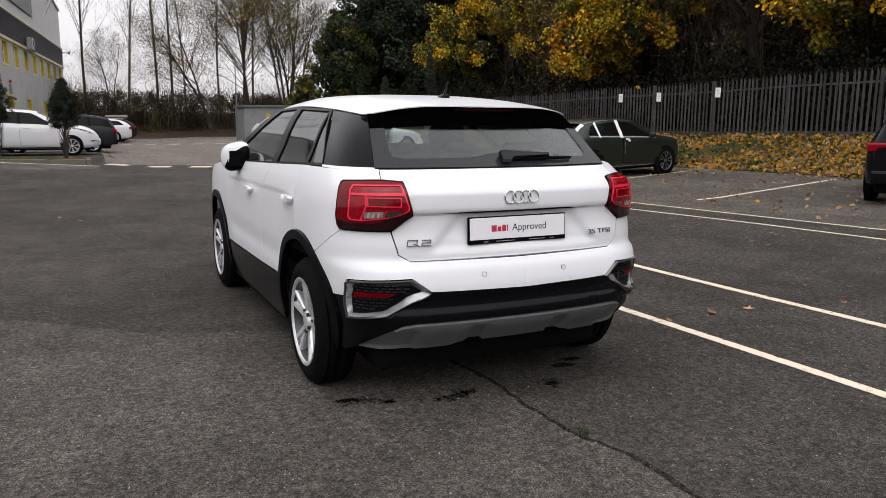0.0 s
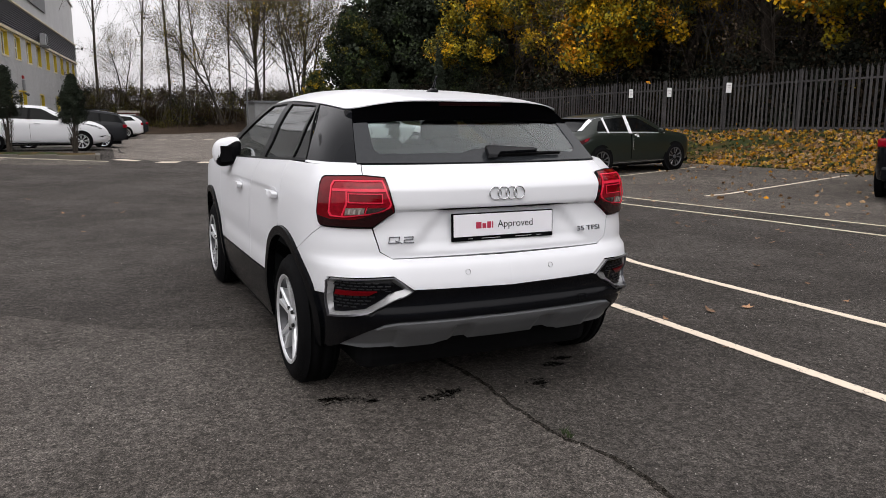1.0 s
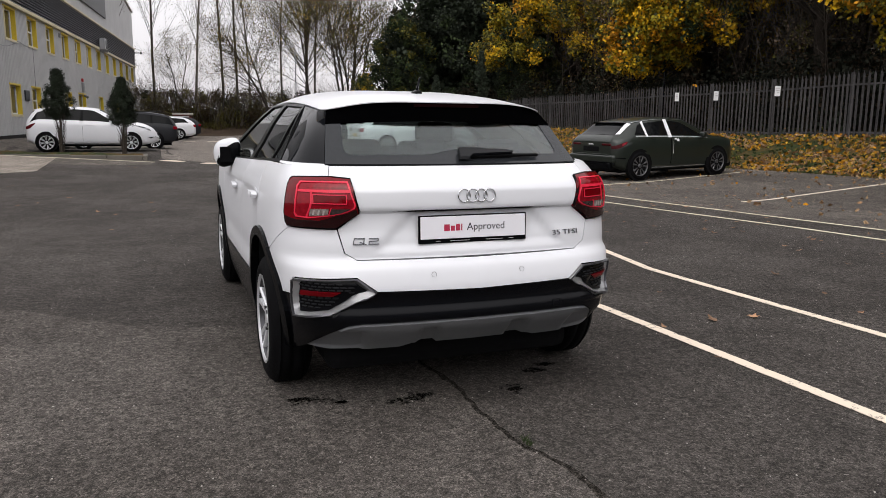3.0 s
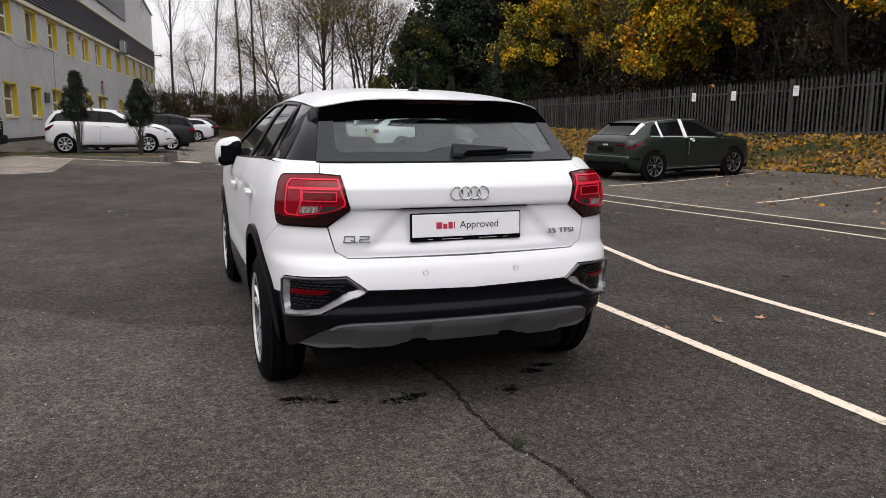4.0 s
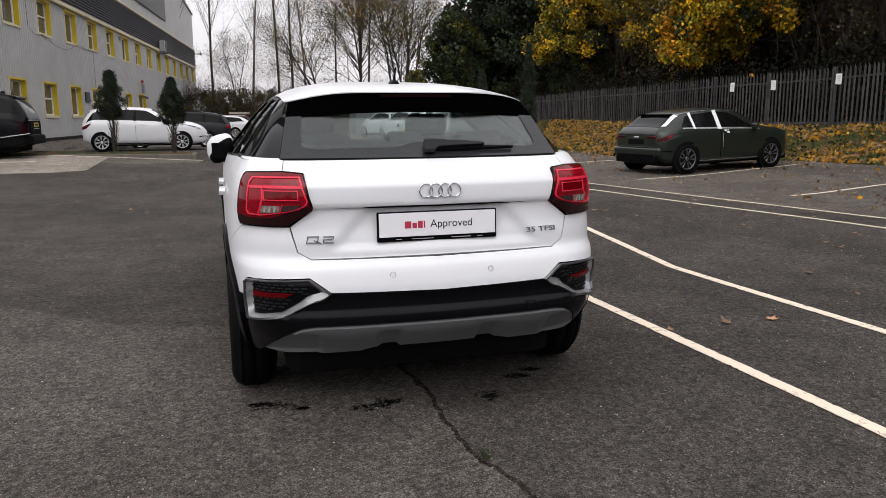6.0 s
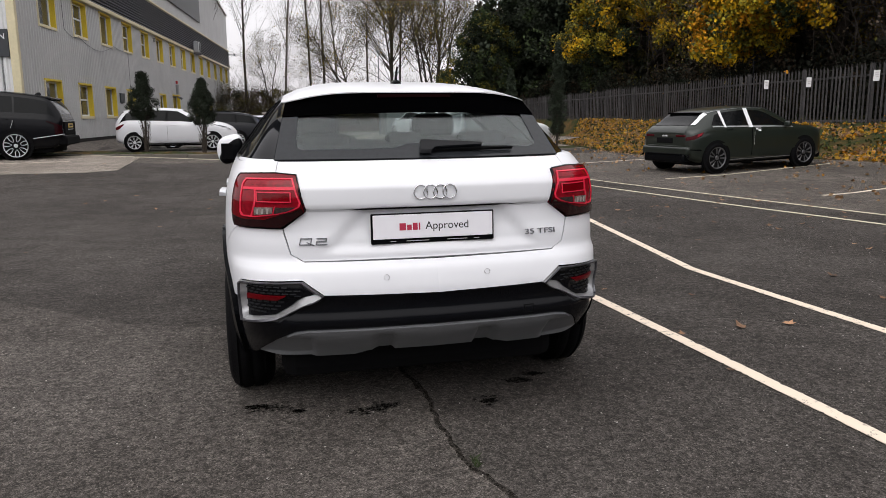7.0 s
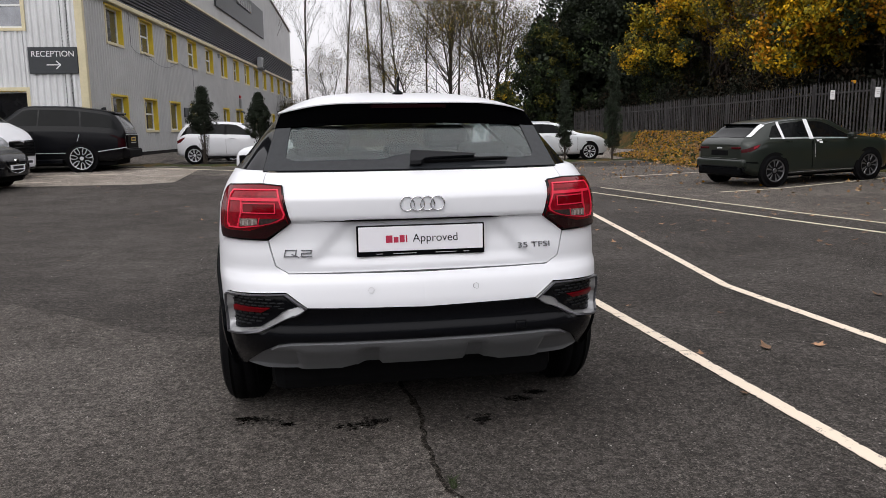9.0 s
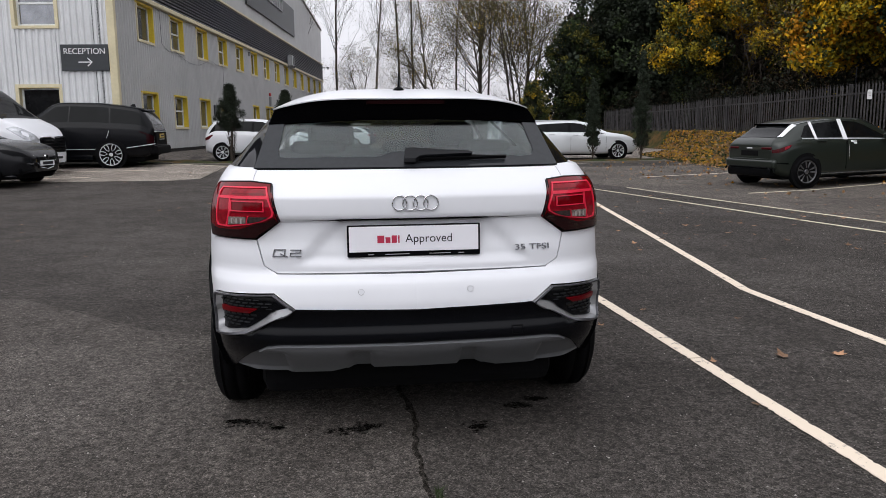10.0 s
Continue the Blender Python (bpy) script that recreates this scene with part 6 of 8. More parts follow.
part("roof_spoiler", box_bm((-0.50, 0.47, 1.288), (0.50, 0.66, 1.316), 0.012), SPOILER_BLACK, gc)
part("tape_string", box_bm((0.912, 1.742, 0.56), (0.915, 1.745, 0.86)), mat("white_protective_film", (0.78, 0.78, 0.80)), gc)
part("door_seam", box_bm((0.885, 1.68, 0.35), (0.911, 1.686, 0.93)), DARK, gc)

# white supermini
LAMP_DEEP = mat("deep_red_lens", (0.075, 0.002, 0.004), 0.15, spec=0.2, grain=0.2, scale=40)
sm_belt = [(0, 0.84), (0.4, 0.98), (1.2, 0.97), (2.4, 0.93), (3.0, 0.92), (3.6, 0.82), (3.9, 0.66), (4.035, 0.5)]
sm_top = [(0, 0.92), (0.05, 1.07), (0.27, 1.35), (0.45, 1.42), (0.8, 1.455), (1.5, 1.474), (2.1, 1.43), (2.55, 1.22), (3.0, 1.02), (3.5, 0.94), (3.85, 0.78), (4.035, 0.54)]
sm_w = [(0, 0.70), (0.08, 0.78), (0.35, 0.85), (1, 0.867), (2.8, 0.867), (3.5, 0.83), (3.85, 0.70), (4.035, 0.5)]
sm_rw = [(0, 0.62), (0.4, 0.57), (1, 0.56), (2, 0.56), (2.6, 0.62), (3.1, 0.70), (3.7, 0.66), (4.035, 0.44)]
sm_win = [[(0.13, 0.10), (0.84, 0.05), (0.88, 0.93), (0.36, 0.86)], [(0.88, 0.04), (1.62, 0.03), (1.66, 0.98), (0.92, 0.94)], [(1.70, 0.03), (2.92, 0.05), (2.50, 0.52), (2.02, 0.97), (1.72, 0.98)]]


def supermini(label, m, paint, rim):
    c, s = parked_car(label, m, paint, 4.035, 1.734, sm_belt, sm_top, sm_w, sm_rw, (0.60, 3.16), 0.305, rim, sm_win, [(0.06, 0.27, 0.31, 0.30), (2.22, 2.94, 0.29, 0.31)], spokes=8, rim_k=0.72, bow=((0.04, 0.006, 0.008, 0.030), (0.12, 0.010, 0.010, 0.022), (0.212, 0.022, 0.012, 0.011)))
    for g in (1, -1):
        panel("tail_lamp", [(0.012, g * 0.480), (0.16, g * 0.472), (0.30, g * 0.482), (0.27, g * 0.545), (0.14, g * 0.585), (0.012, g * 0.580)], s, LAMP_DEEP, c, step=0.05, out=0.008, thick=0.02, label="dark red tail lamp", flip=(g > 0))
        panel("head_lamp", [(3.14, g * 0.462), (3.46, g * 0.44), (3.74, g * 0.45), (3.80, g * 0.49), (3.70, g * 0.535), (3.46, g * 0.515)], s, HEAD_LAMP, c, step=0.05, out=0.008, thick=0.02, label="swept clear head lamp", flip=(g > 0))
        panel("lamp_liner", [(3.30, g * 0.468), (3.60, g * 0.462), (3.66, g * 0.49), (3.50, g * 0.498)], s, BLACK_GLOSS, c, step=0.05, out=0.012, thick=0.012, flip=(g > 0))
        panel("fog_surround", [(3.72, g * 0.735), (3.92, g * 0.705), (3.95, g * 0.765), (3.78, g * 0.78)], s, BLACK_GLOSS, c, step=0.05, out=0.006, thick=0.02, flip=(g > 0))
        panel("fog_trim", [(3.68, g * 0.718), (3.92, g * 0.69), (3.92, g * 0.703), (3.70, g * 0.732)], s, SATIN, c, step=0.05, out=0.010, thick=0.02, flip=(g > 0))
        part("door_mirror", box_bm((min(g * 0.83, g * 1.00), 2.52, 0.945), (max(g * 0.83, g * 1.00), 2.67, 1.075), 0.05, 4), paint, c)
        part("mirror_foot", box_bm((min(g * 0.80, g * 0.90), 2.58, 0.915), (max(g * 0.80, g * 0.90), 2.65, 0.95), 0.01), BLACK_PLASTIC, c)
        for yy in (0.95, 1.80):
            panel("door_handle", [(yy, g * 0.52), (yy + 0.18, g * 0.52), (yy + 0.18, g * 0.535), (yy, g * 0.535)], s, paint, c, step=0.1, out=0.03, thick=0.03, flip=(g > 0))
        for yy in (0.90, 1.68, 2.82):
            part("door_seam", box_bm((min(g * 0.855, g * 0.8690), yy, 0.36), (max(g * 0.855, g * 0.8690), yy + 0.006, 0.86)), DARK, c)
        part("sill_strip", box_bm((min(g * 0.83, g * 0.855), 1.00, 0.235), (max(g * 0.83, g * 0.855), 2.80, 0.262)), BLACK_PLASTIC, c)
    part("plate", box_bm((-0.26, 4.015, 0.42), (0.26, 4.05, 0.53)), PLATE_WHITE, c)
    part("grille", box_bm((-0.50, 3.86, 0.46), (0.50, 4.04, 0.62), 0.03, 3), BLACK_GLOSS, c)
    part("lower_grille", box_bm((-0.46, 3.92, 0.28), (0.46, 4.03, 0.38), 0.02), BLACK_GLOSS, c)
    part("roof_spoiler", box_bm((-0.48, 0.24, 1.345), (0.48, 0.46, 1.385), 0.012), paint, c)
    part("rear_wiper", box_bm((-0.20, 0.085, 1.13), (0.12, 0.105, 1.15), 0.008), BLACK_PLASTIC, c)
    return c


supermini("white supermini hatchback parked behind the kerbed bed", pose(-5.02, 23.71, 0.27, 0, 0, -90) @ Matrix.Scale(0.935, 4), WHITE_PAINT, ALLOY)

# silver estate
SILVER = mat("silver_car_paint", (0.66, 0.68, 0.70), 0.35, metal=0.15, coat=0.8, grain=0.03, scale=100)
es_belt = [(0, 0.86), (0.4, 0.98), (1.5, 0.96), (3.0, 0.92), (3.5, 0.90), (4.2, 0.80), (4.55, 0.66), (4.7, 0.5)]
es_top = [(0, 0.90), (0.10, 1.06), (0.55, 1.33), (1.0, 1.40), (2.0, 1.43), (2.6, 1.39), (3.1, 1.18), (3.5, 1.0), (4.1, 0.91), (4.5, 0.76), (4.7, 0.54)]
es_w = [(0, 0.74), (0.1, 0.82), (0.5, 0.895), (1.2, 0.913), (3.4, 0.913), (4.2, 0.86), (4.55, 0.72), (4.7, 0.52)]
es_rw = [(0, 0.64), (0.6, 0.58), (1.2, 0.57), (2.4, 0.57), (3.1, 0.64), (3.6, 0.74), (4.3, 0.68), (4.7, 0.44)]
es_win = [[(0.42, 0.12), (1.12, 0.04), (1.15, 0.92), (0.66, 0.85)], [(1.18, 0.04), (1.95, 0.03), (1.98, 0.97), (1.21, 0.92)], [(2.04, 0.03), (3.35, 0.06), (2.9, 0.55), (2.45, 0.95), (2.06, 0.97)]]


def estate(label, m, paint, rim):
    c, s = parked_car(label, m, paint, 4.70, 1.83, es_belt, es_top, es_w, es_rw, (1.0, 3.81), 0.325, rim, es_win, [(0.14, 0.56, 0.30, 0.29), (2.72, 3.44, 0.29, 0.31)])
    for g in (1, -1):
        lamp_block(c, (min(g * 0.48, g * 0.82), 0.0, 0.78), (max(g * 0.48, g * 0.82), 0.16, 0.93), LAMP_RED, label="red tail lamp")
        lamp_block(c, (min(g * 0.38, g * 0.76), 4.34, 0.60), (max(g * 0.38, g * 0.76), 4.56, 0.72), HEAD_LAMP, "head_lamp")
        part("roof_rail", box_bm((min(g * 0.50, g * 0.53), 0.7, 1.405), (max(g * 0.50, g * 0.53), 2.4, 1.445), 0.012), SATIN, c)
        part("door_mirror", box_bm((min(g * 0.87, g * 1.02), 3.02, 0.94), (max(g * 0.87, g * 1.02), 3.13, 1.05), 0.04, 3), paint, c)
        for yy in (1.15, 2.02, 3.35):
            part("door_seam", box_bm((min(g * 0.90, g * 0.9155), yy, 0.36), (max(g * 0.90, g * 0.9155), yy + 0.008, 0.84)), DARK, c)
        for yy in (1.22, 2.12):
            panel("door_handle", [(yy, g * 0.48), (yy + 0.2, g * 0.48), (yy + 0.2, g * 0.493), (yy, g * 0.493)], s, CHROME, c, step=0.1, out=0.03, thick=0.03, flip=(g > 0))
    part("plate", box_bm((-0.26, 4.68, 0.40), (0.26, 4.715, 0.51)), PLATE_WHITE, c)
    part("plate", box_bm((-0.26, -0.02, 0.62), (0.26, 0.02, 0.73)), PLATE_YELLOW, c)
    return c


estate("silvery white estate car parked behind the planted bed", pose(5.7, 24.95, rise(8, 24.5), 0, 0, -90), SILVER, ALLOY)

# large black off-roader
BLACK_PAINT = mat("black_car_paint", (0.0040, 0.0043, 0.0055), 0.20, spec=0.16, grain=0.1, scale=100)
rr_belt = [(0, 1.00), (0.3, 1.09), (1.1, 1.155), (2.2, 1.19), (3.4, 1.18), (3.9, 1.12), (4.6, 1.02), (4.9, 0.85), (5.0, 0.7)]
rr_top = [(0, 1.03), (0.03, 1.14), (0.25, 1.53), (0.33, 1.605), (0.55, 1.67), (1.0, 1.745), (1.5, 1.795), (2.42, 1.81), (2.64, 1.75), (3.03, 1.48), (3.45, 1.20), (4.4, 1.10), (4.85, 0.98), (5.0, 0.76)]
rr_w = [(0, 0.80), (0.1, 0.90), (0.4, 0.97), (1.2, 0.99), (4.2, 0.99), (4.75, 0.93), (5.0, 0.80)]
rr_rw = [(0, 0.72), (0.6, 0.70), (1.2, 0.70), (2.4, 0.70), (3.1, 0.76), (3.6, 0.84), (4.7, 0.82), (5.0, 0.70)]
rr_win = [[(0.14, 0.08), (1.10, 0.04), (1.12, 0.95), (0.36, 0.93)], [(1.15, 0.04), (2.18, 0.03), (2.16, 0.97), (1.17, 0.95)], [(2.22, 0.03), (3.36, 0.06), (3.0, 0.55), (2.56, 0.95), (2.20, 0.97)]]
LOOPED = ((0.05, 0.006, 0.010, 0.032), (0.11, 0.010, 0.011, 0.026), (0.16, 0.040, 0.011, 0.020), (0.21, 0.048, 0.012, 0.014), (0.285, 0.044, 0.015, 0.010))


def off_roader(label, m, paint, rim):
    c, s = parked_car(label, m, paint, 5.0, 1.98, rr_belt, rr_top, rr_w, rr_rw, (1.12, 4.04), 0.375, rim, rr_win, [(0.05, 0.25, 0.31, 0.30), (2.70, 3.40, 0.29, 0.31)], low=0.27, posts=False, spokes=7, rim_k=0.79, bow=LOOPED)
    for g in (1, -1):
        panel("tail_lamp", [(0.012, g * 0.575), (0.012, g * 0.715), (0.17, g * 0.715), (0.18, g * 0.585), (0.36, g * 0.565), (0.34, g * 0.555)], s, mat("blackish_red_lens", (0.014, 0.0018, 0.003), 0.25, spec=0.1, grain=0.3, scale=40), c, step=0.05, out=0.010, thick=0.02, label="dark red tail lamp", flip=(g > 0))
        panel("belt_strip", [(0.12, g * 0.463), (3.40, g * 0.457), (3.40, g * 0.449), (0.12, g * 0.455)], s, TRIM_BLACK, c, step=0.2, out=0.012, thick=0.012, flip=(g > 0))
        part("chrome_strip", box_bm((min(g * 0.978, g * 0.996), 1.52, 0.515), (max(g * 0.978, g * 0.996), 3.5, 0.535), 0.004), SATIN, c)
        part("bumper_strip", box_bm((min(g * 0.84, g * 0.99), 0.0, -0.011), (max(g * 0.84, g * 0.99), 0.74, 0.011), 0.006), SATIN, c).matrix_basis = pose(0, 0.02, 0.655, -8, 0, g * -4)
        # narrow bright slanting strip along the rear door's back edge
        part("door_slit", box_bm((min(g * 0.965, g * 0.993), -0.006, 0.0), (max(g * 0.965, g * 0.993), 0.006, 0.21)), SATIN, c).matrix_basis = pose(0, 1.205, 0.83, 19, 0, 0)
        part("door_mirror", box_bm((min(g * 0.95, g * 1.14), 2.86, 1.20), (max(g * 0.95, g * 1.14), 2.99, 1.37), 0.05, 3), paint, c)
        lamp_block(c, (min(g * 0.5, g * 0.9), 4.82, 0.86), (max(g * 0.5, g * 0.9), 4.96, 1.0), HEAD_LAMP, "head_lamp")
        for yy in (1.12, 2.20):
            part("door_seam", box_bm((min(g * 0.97, g * 0.9925), yy, 0.46), (max(g * 0.97, g * 0.9925), yy + 0.009, 1.05)), DARK, c)
        for yy in (1.24, 2.30):
            panel("door_handle", [(yy, g * 0.556), (yy + 0.22, g * 0.556), (yy + 0.22, g * 0.568), (yy, g * 0.568)], s, BLACK_GLOSS, c, step=0.1, out=0.03, thick=0.03, flip=(g > 0))
        part("sill", box_bm((min(g * 0.86, g * 0.985), 1.6, 0.235), (max(g * 0.86, g * 0.985), 3.56, 0.36), 0.02), BLACK_PLASTIC, c)
    part("lower_bumper", box_bm((-0.86, -0.10, 0.36), (0.86, 0.4, 0.60), 0.06, 3), DARK, c)
    part("tailgate", box_bm((-0.66, -0.035, 0.62), (0.66, 0.06, 1.02), 0.03, 3), DARK, c)
    part("plate", box_bm((-0.26, -0.052, 0.82), (0.26, -0.03, 0.93)), PLATE_YELLOW, c)
    part("plate_bar", box_bm((-0.20, -0.056, 0.85), (0.20, -0.050, 0.90)), PLATE_INK, c)
    part("tailgate_strip", box_bm((-0.70, -0.050, 0.985), (0.70, 0.0, 1.010)), SATIN, c)
    part("tailgate_strip", box_bm((-0.30, -0.050, 0.765), (0.30, -0.03, 0.785)), SATIN, c)
    part("roof_spoiler", box_bm((-0.66, 0.0, -0.03), (0.66, 0.42, 0.03), 0.025, 3), paint, c).matrix_basis = pose(0, 0.24, 1.585, 10, 0, 0)
    fin = box_bm((-0.02, 0.0, 0.0), (0.02, 0.20, 0.085))
    for v in fin.verts:
        if v.co.z > 0.05:
            v.co = (v.co.x * 0.4, 0.02 + v.co.y * 0.35, v.co.z)
    part("roof_aerial", fin, paint, c).matrix_basis = pose(0, 0.62, 1.685)
    return c


off_roader("large black off-roader parked beside the building", pose(-5.70, 19.92, rise(-7, 19.3), 0, 0, 91), BLACK_PAINT, ALLOY)

# white panel van and dark hatchback, nose out
van_belt = [(0, 1.0), (0.3, 1.12), (3, 1.20), (4.0, 1.22), (4.6, 1.10), (4.85, 0.95), (4.95, 0.85), (5.0, 0.76)]
van_top = [(0, 2.0), (0.1, 2.2), (0.4, 2.28), (2.9, 2.30), (3.25, 2.22), (4.2, 1.47), (4.32, 1.40), (4.6, 1.27), (4.85, 1.10), (4.95, 0.98), (5.0, 0.82)]
van_w = [(0, 0.86), (0.1, 0.94), (0.5, 0.975), (4.2, 0.97), (4.6, 0.93), (4.85, 0.80), (4.95, 0.66), (5.0, 0.50)]
van_rw = [(0, 0.80), (0.4, 0.84), (3.2, 0.82), (3.6, 0.78), (4.25, 0.86), (4.7, 0.78), (4.9, 0.62), (5.0, 0.44)]
VAN_GREY = mat("grey_bumper_plastic", (0.030, 0.031, 0.034), 0.5, spec=0.2, grain=0.15, scale=60)
LAMP_CLEAR = mat("head_lamp_cover", (0.42, 0.43, 0.45), 0.12, metal=0.3, spec=0.5, grain=0.5, scale=14)
vc, vs = parked_car("white panel van with large headlamps parked nose out", pose(-12.62, 18.06, rise(-8, 17), 0, 0, -99), WHITE_PAINT, 5.0, 1.95, van_belt, van_top, van_w, van_rw, (0.95, 4.05), 0.33, ALLOY, [[(2.95, 0.1), (4.1, 0.1), (3.75, 0.5), (3.4, 0.80), (2.95, 0.85)]], [(0.03, 0.05, 0.2, 0.2), (3.32, 4.26, 0.30, 0.32)])
for g in (1, -1):
    panel("head_lamp", [(4.36, g * 0.435), (4.52, g * 0.375), (4.74, g * 0.345), (4.90, g * 0.345), (4.96, g * 0.375), (4.95, g * 0.50), (4.84, g * 0.575), (4.64, g * 0.53)], vs, LAMP_CLEAR, vc, step=0.04, out=0.012, thick=0.02, label="large clear head lamp", flip=(g > 0))
    panel("lamp_bulb", [(4.68, g * 0.40), (4.80, g * 0.385), (4.84, g * 0.45), (4.72, g * 0.47)], vs, CHROME, vc, step=0.03, out=0.018, thick=0.01, flip=(g > 0))
    part("door_mirror", box_bm((min(g * 0.95, g * 1.15), 3.72, 1.30), (max(g * 0.95, g * 1.15), 3.86, 1.56), 0.05, 3), BLACK_PLASTIC, vc)
for k in range(4):
    part("grille_bar", box_bm((-0.50 + k * 0.03, 4.95, 0.64 + k * 0.075), (0.50 - k * 0.03, 5.045, 0.675 + k * 0.075), 0.012), BLACK_PLASTIC, vc)
part("grille", box_bm((-0.54, 4.72, 0.58), (0.54, 5.028, 0.95), 0.05, 3), TRIM_BLACK, vc)
part("grille_trim", box_bm((-0.50, 4.86, 0.945), (0.50, 5.04, 0.985), 0.015), CHROME, vc)
part("badge", cyl_bm((0, 5.0, 0.88), (0, 5.065, 0.88), 0.085, n=28), CHROME, vc)
part("badge_ring", cyl_bm((0, 5.06, 0.88), (0, 5.07, 0.88), 0.062, n=24), DARK, vc)
bump = box_bm((-0.97, 4.40, 0.24), (0.97, 5.09, 0.63), 0.09, 4)
for v in bump.verts:
    v.co.y -= 0.34 * (abs(v.co.x) / 0.97) ** 2.4 * smooth01((v.co.y - 4.4) / 0.5)
part("lower_bumper", bump, VAN_GREY, vc, smooth=True)
part("plate", box_bm((-0.26, 5.07, 0.40), (0.26, 5.10, 0.51)), PLATE_WHITE, vc)
part("plate_bar", box_bm((-0.2, 5.095, 0.425), (0.2, 5.105, 0.485)), PLATE_INK, vc)
GREY_PAINT = mat("dark_grey_car_paint", (0.009, 0.0095, 0.011), 0.22, spec=0.30, grain=0.06, scale=150)
mz_belt = [(0, 0.86), (0.5, 0.98), (1.2, 0.96), (2.4, 0.93), (3.2, 0.91), (3.9, 0.80), (4.2, 0.70), (4.30, 0.62), (4.34, 0.55)]
mz_top = [(0, 0.88), (0.10, 1.0), (0.30, 1.11), (0.62, 1.315), (1.0, 1.40), (1.7, 1.45), (2.25, 1.40), (2.75, 1.20), (3.15, 1.02), (3.7, 0.96), (4.05, 0.87), (4.24, 0.77), (4.32, 0.69), (4.34, 0.60)]
mz_w = [(0, 0.66), (0.08, 0.80), (0.35, 0.885), (1, 0.895), (3, 0.895), (3.8, 0.87), (4.1, 0.79), (4.27, 0.66), (4.34, 0.48)]
mz_rw = [(0, 0.62), (0.3, 0.60), (0.8, 0.56), (1.5, 0.58), (2.2, 0.58), (2.8, 0.64), (3.3, 0.74), (3.9, 0.72), (4.2, 0.60), (4.34, 0.42)]
mz, ms = parked_car("dark grey hatchback parked nose out beside the van", pose(-11.27, 15.53, rise(-8, 14.9), 0, 0, -99), GREY_PAINT, 4.34, 1.80, mz_belt, mz_top, mz_w, mz_rw, (0.80, 3.45), 0.32, ALLOY, hw_, [(0.16, 0.60, 0.30, 0.29), (2.42, 3.08, 0.29, 0.31)])
for g in (1, -1):
    panel("head_lamp", [(3.72, g * 0.455), (3.98, g * 0.43), (4.20, g * 0.41), (4.29, g * 0.42), (4.24, g * 0.47), (4.08, g * 0.545), (3.92, g * 0.53)], ms, BLACK_GLOSS, mz, step=0.04, out=0.008, thick=0.02, label="dark head lamp", flip=(g > 0))
    part("lamp_bulb", cyl_bm((g * 0.66, 3.98, 0.685), (g * 0.70, 4.155, 0.685), 0.042, n=20), LAMP_CLEAR, mz)
    part("lamp_bulb", cyl_bm((g * 0.56, 4.06, 0.675), (g * 0.59, 4.215, 0.675), 0.032, n=20), LAMP_CLEAR, mz)
    part("door_mirror", box_bm((min(g * 0.86, g * 1.0), 2.62, 0.93), (max(g * 0.86, g * 1.0), 2.74, 1.05), 0.04, 3), GREY_PAINT, mz)
    part("fog_surround", box_bm((min(g * 0.46, g * 0.74), 4.0, 0.30), (max(g * 0.46, g * 0.74), 4.20, 0.43), 0.04, 3), BLACK_GLOSS, mz)
    part("fog_lamp", cyl_bm((g * 0.60, 4.14, 0.37), (g * 0.60, 4.215, 0.37), 0.04, n=16), CHROME, mz)
part("grille", box_bm((-0.38, 4.20, 0.36), (0.38, 4.352, 0.66), 0.06, 3), BLACK_GLOSS, mz)
for k in range(4):
    part("grille_bar", box_bm((-0.34, 4.345, 0.40 + k * 0.062), (0.34, 4.36, 0.412 + k * 0.062)), TRIM_BLACK, mz)
wing = [(-0.62, 4.20, 0.695), (-0.42, 4.30, 0.665), (-0.37, 4.335, 0.54), (-0.25, 4.355, 0.41), (0.0, 4.362, 0.365), (0.25, 4.355, 0.41), (0.37, 4.335, 0.54), (0.42, 4.30, 0.665), (0.62, 4.20, 0.695)]
for p0, p1 in zip(wing, wing[1:]):
    part("grille_trim", cyl_bm(p0, p1, 0.013, n=8), CHROME, mz)
part("badge", cyl_bm((0, 4.33, 0.625), (0, 4.372, 0.625), 0.060, n=24), CHROME, mz)
part("badge_ring", cyl_bm((0, 4.37, 0.625), (0, 4.376, 0.625), 0.045, n=24), DARK, mz)
lip = box_bm((-0.80, 3.95, 0.20), (0.80, 4.36, 0.27), 0.03, 2)
for v in lip.verts:
    v.co.y -= 0.30 * (abs(v.co.x) / 0.80) ** 2.4
part("lower_lip", lip, BLACK_PLASTIC, mz)
part("plate", box_bm((-0.26, 4.352, 0.445), (0.26, 4.378, 0.555)), PLATE_WHITE, mz)
part("plate_bar", box_bm((-0.2, 4.374, 0.47), (0.2, 4.382, 0.53)), PLATE_INK, mz)
# cars beyond the bed, tails towards the lane
FAR_GREY = mat("mid_grey_car_paint", (0.016, 0.017, 0.020), 0.3, spec=0.2, grain=0.05, scale=100)
BLUE_PAINT = mat("dark_blue_car_paint", (0.012, 0.02, 0.045), 0.3, spec=0.3, grain=0.05, scale=100)


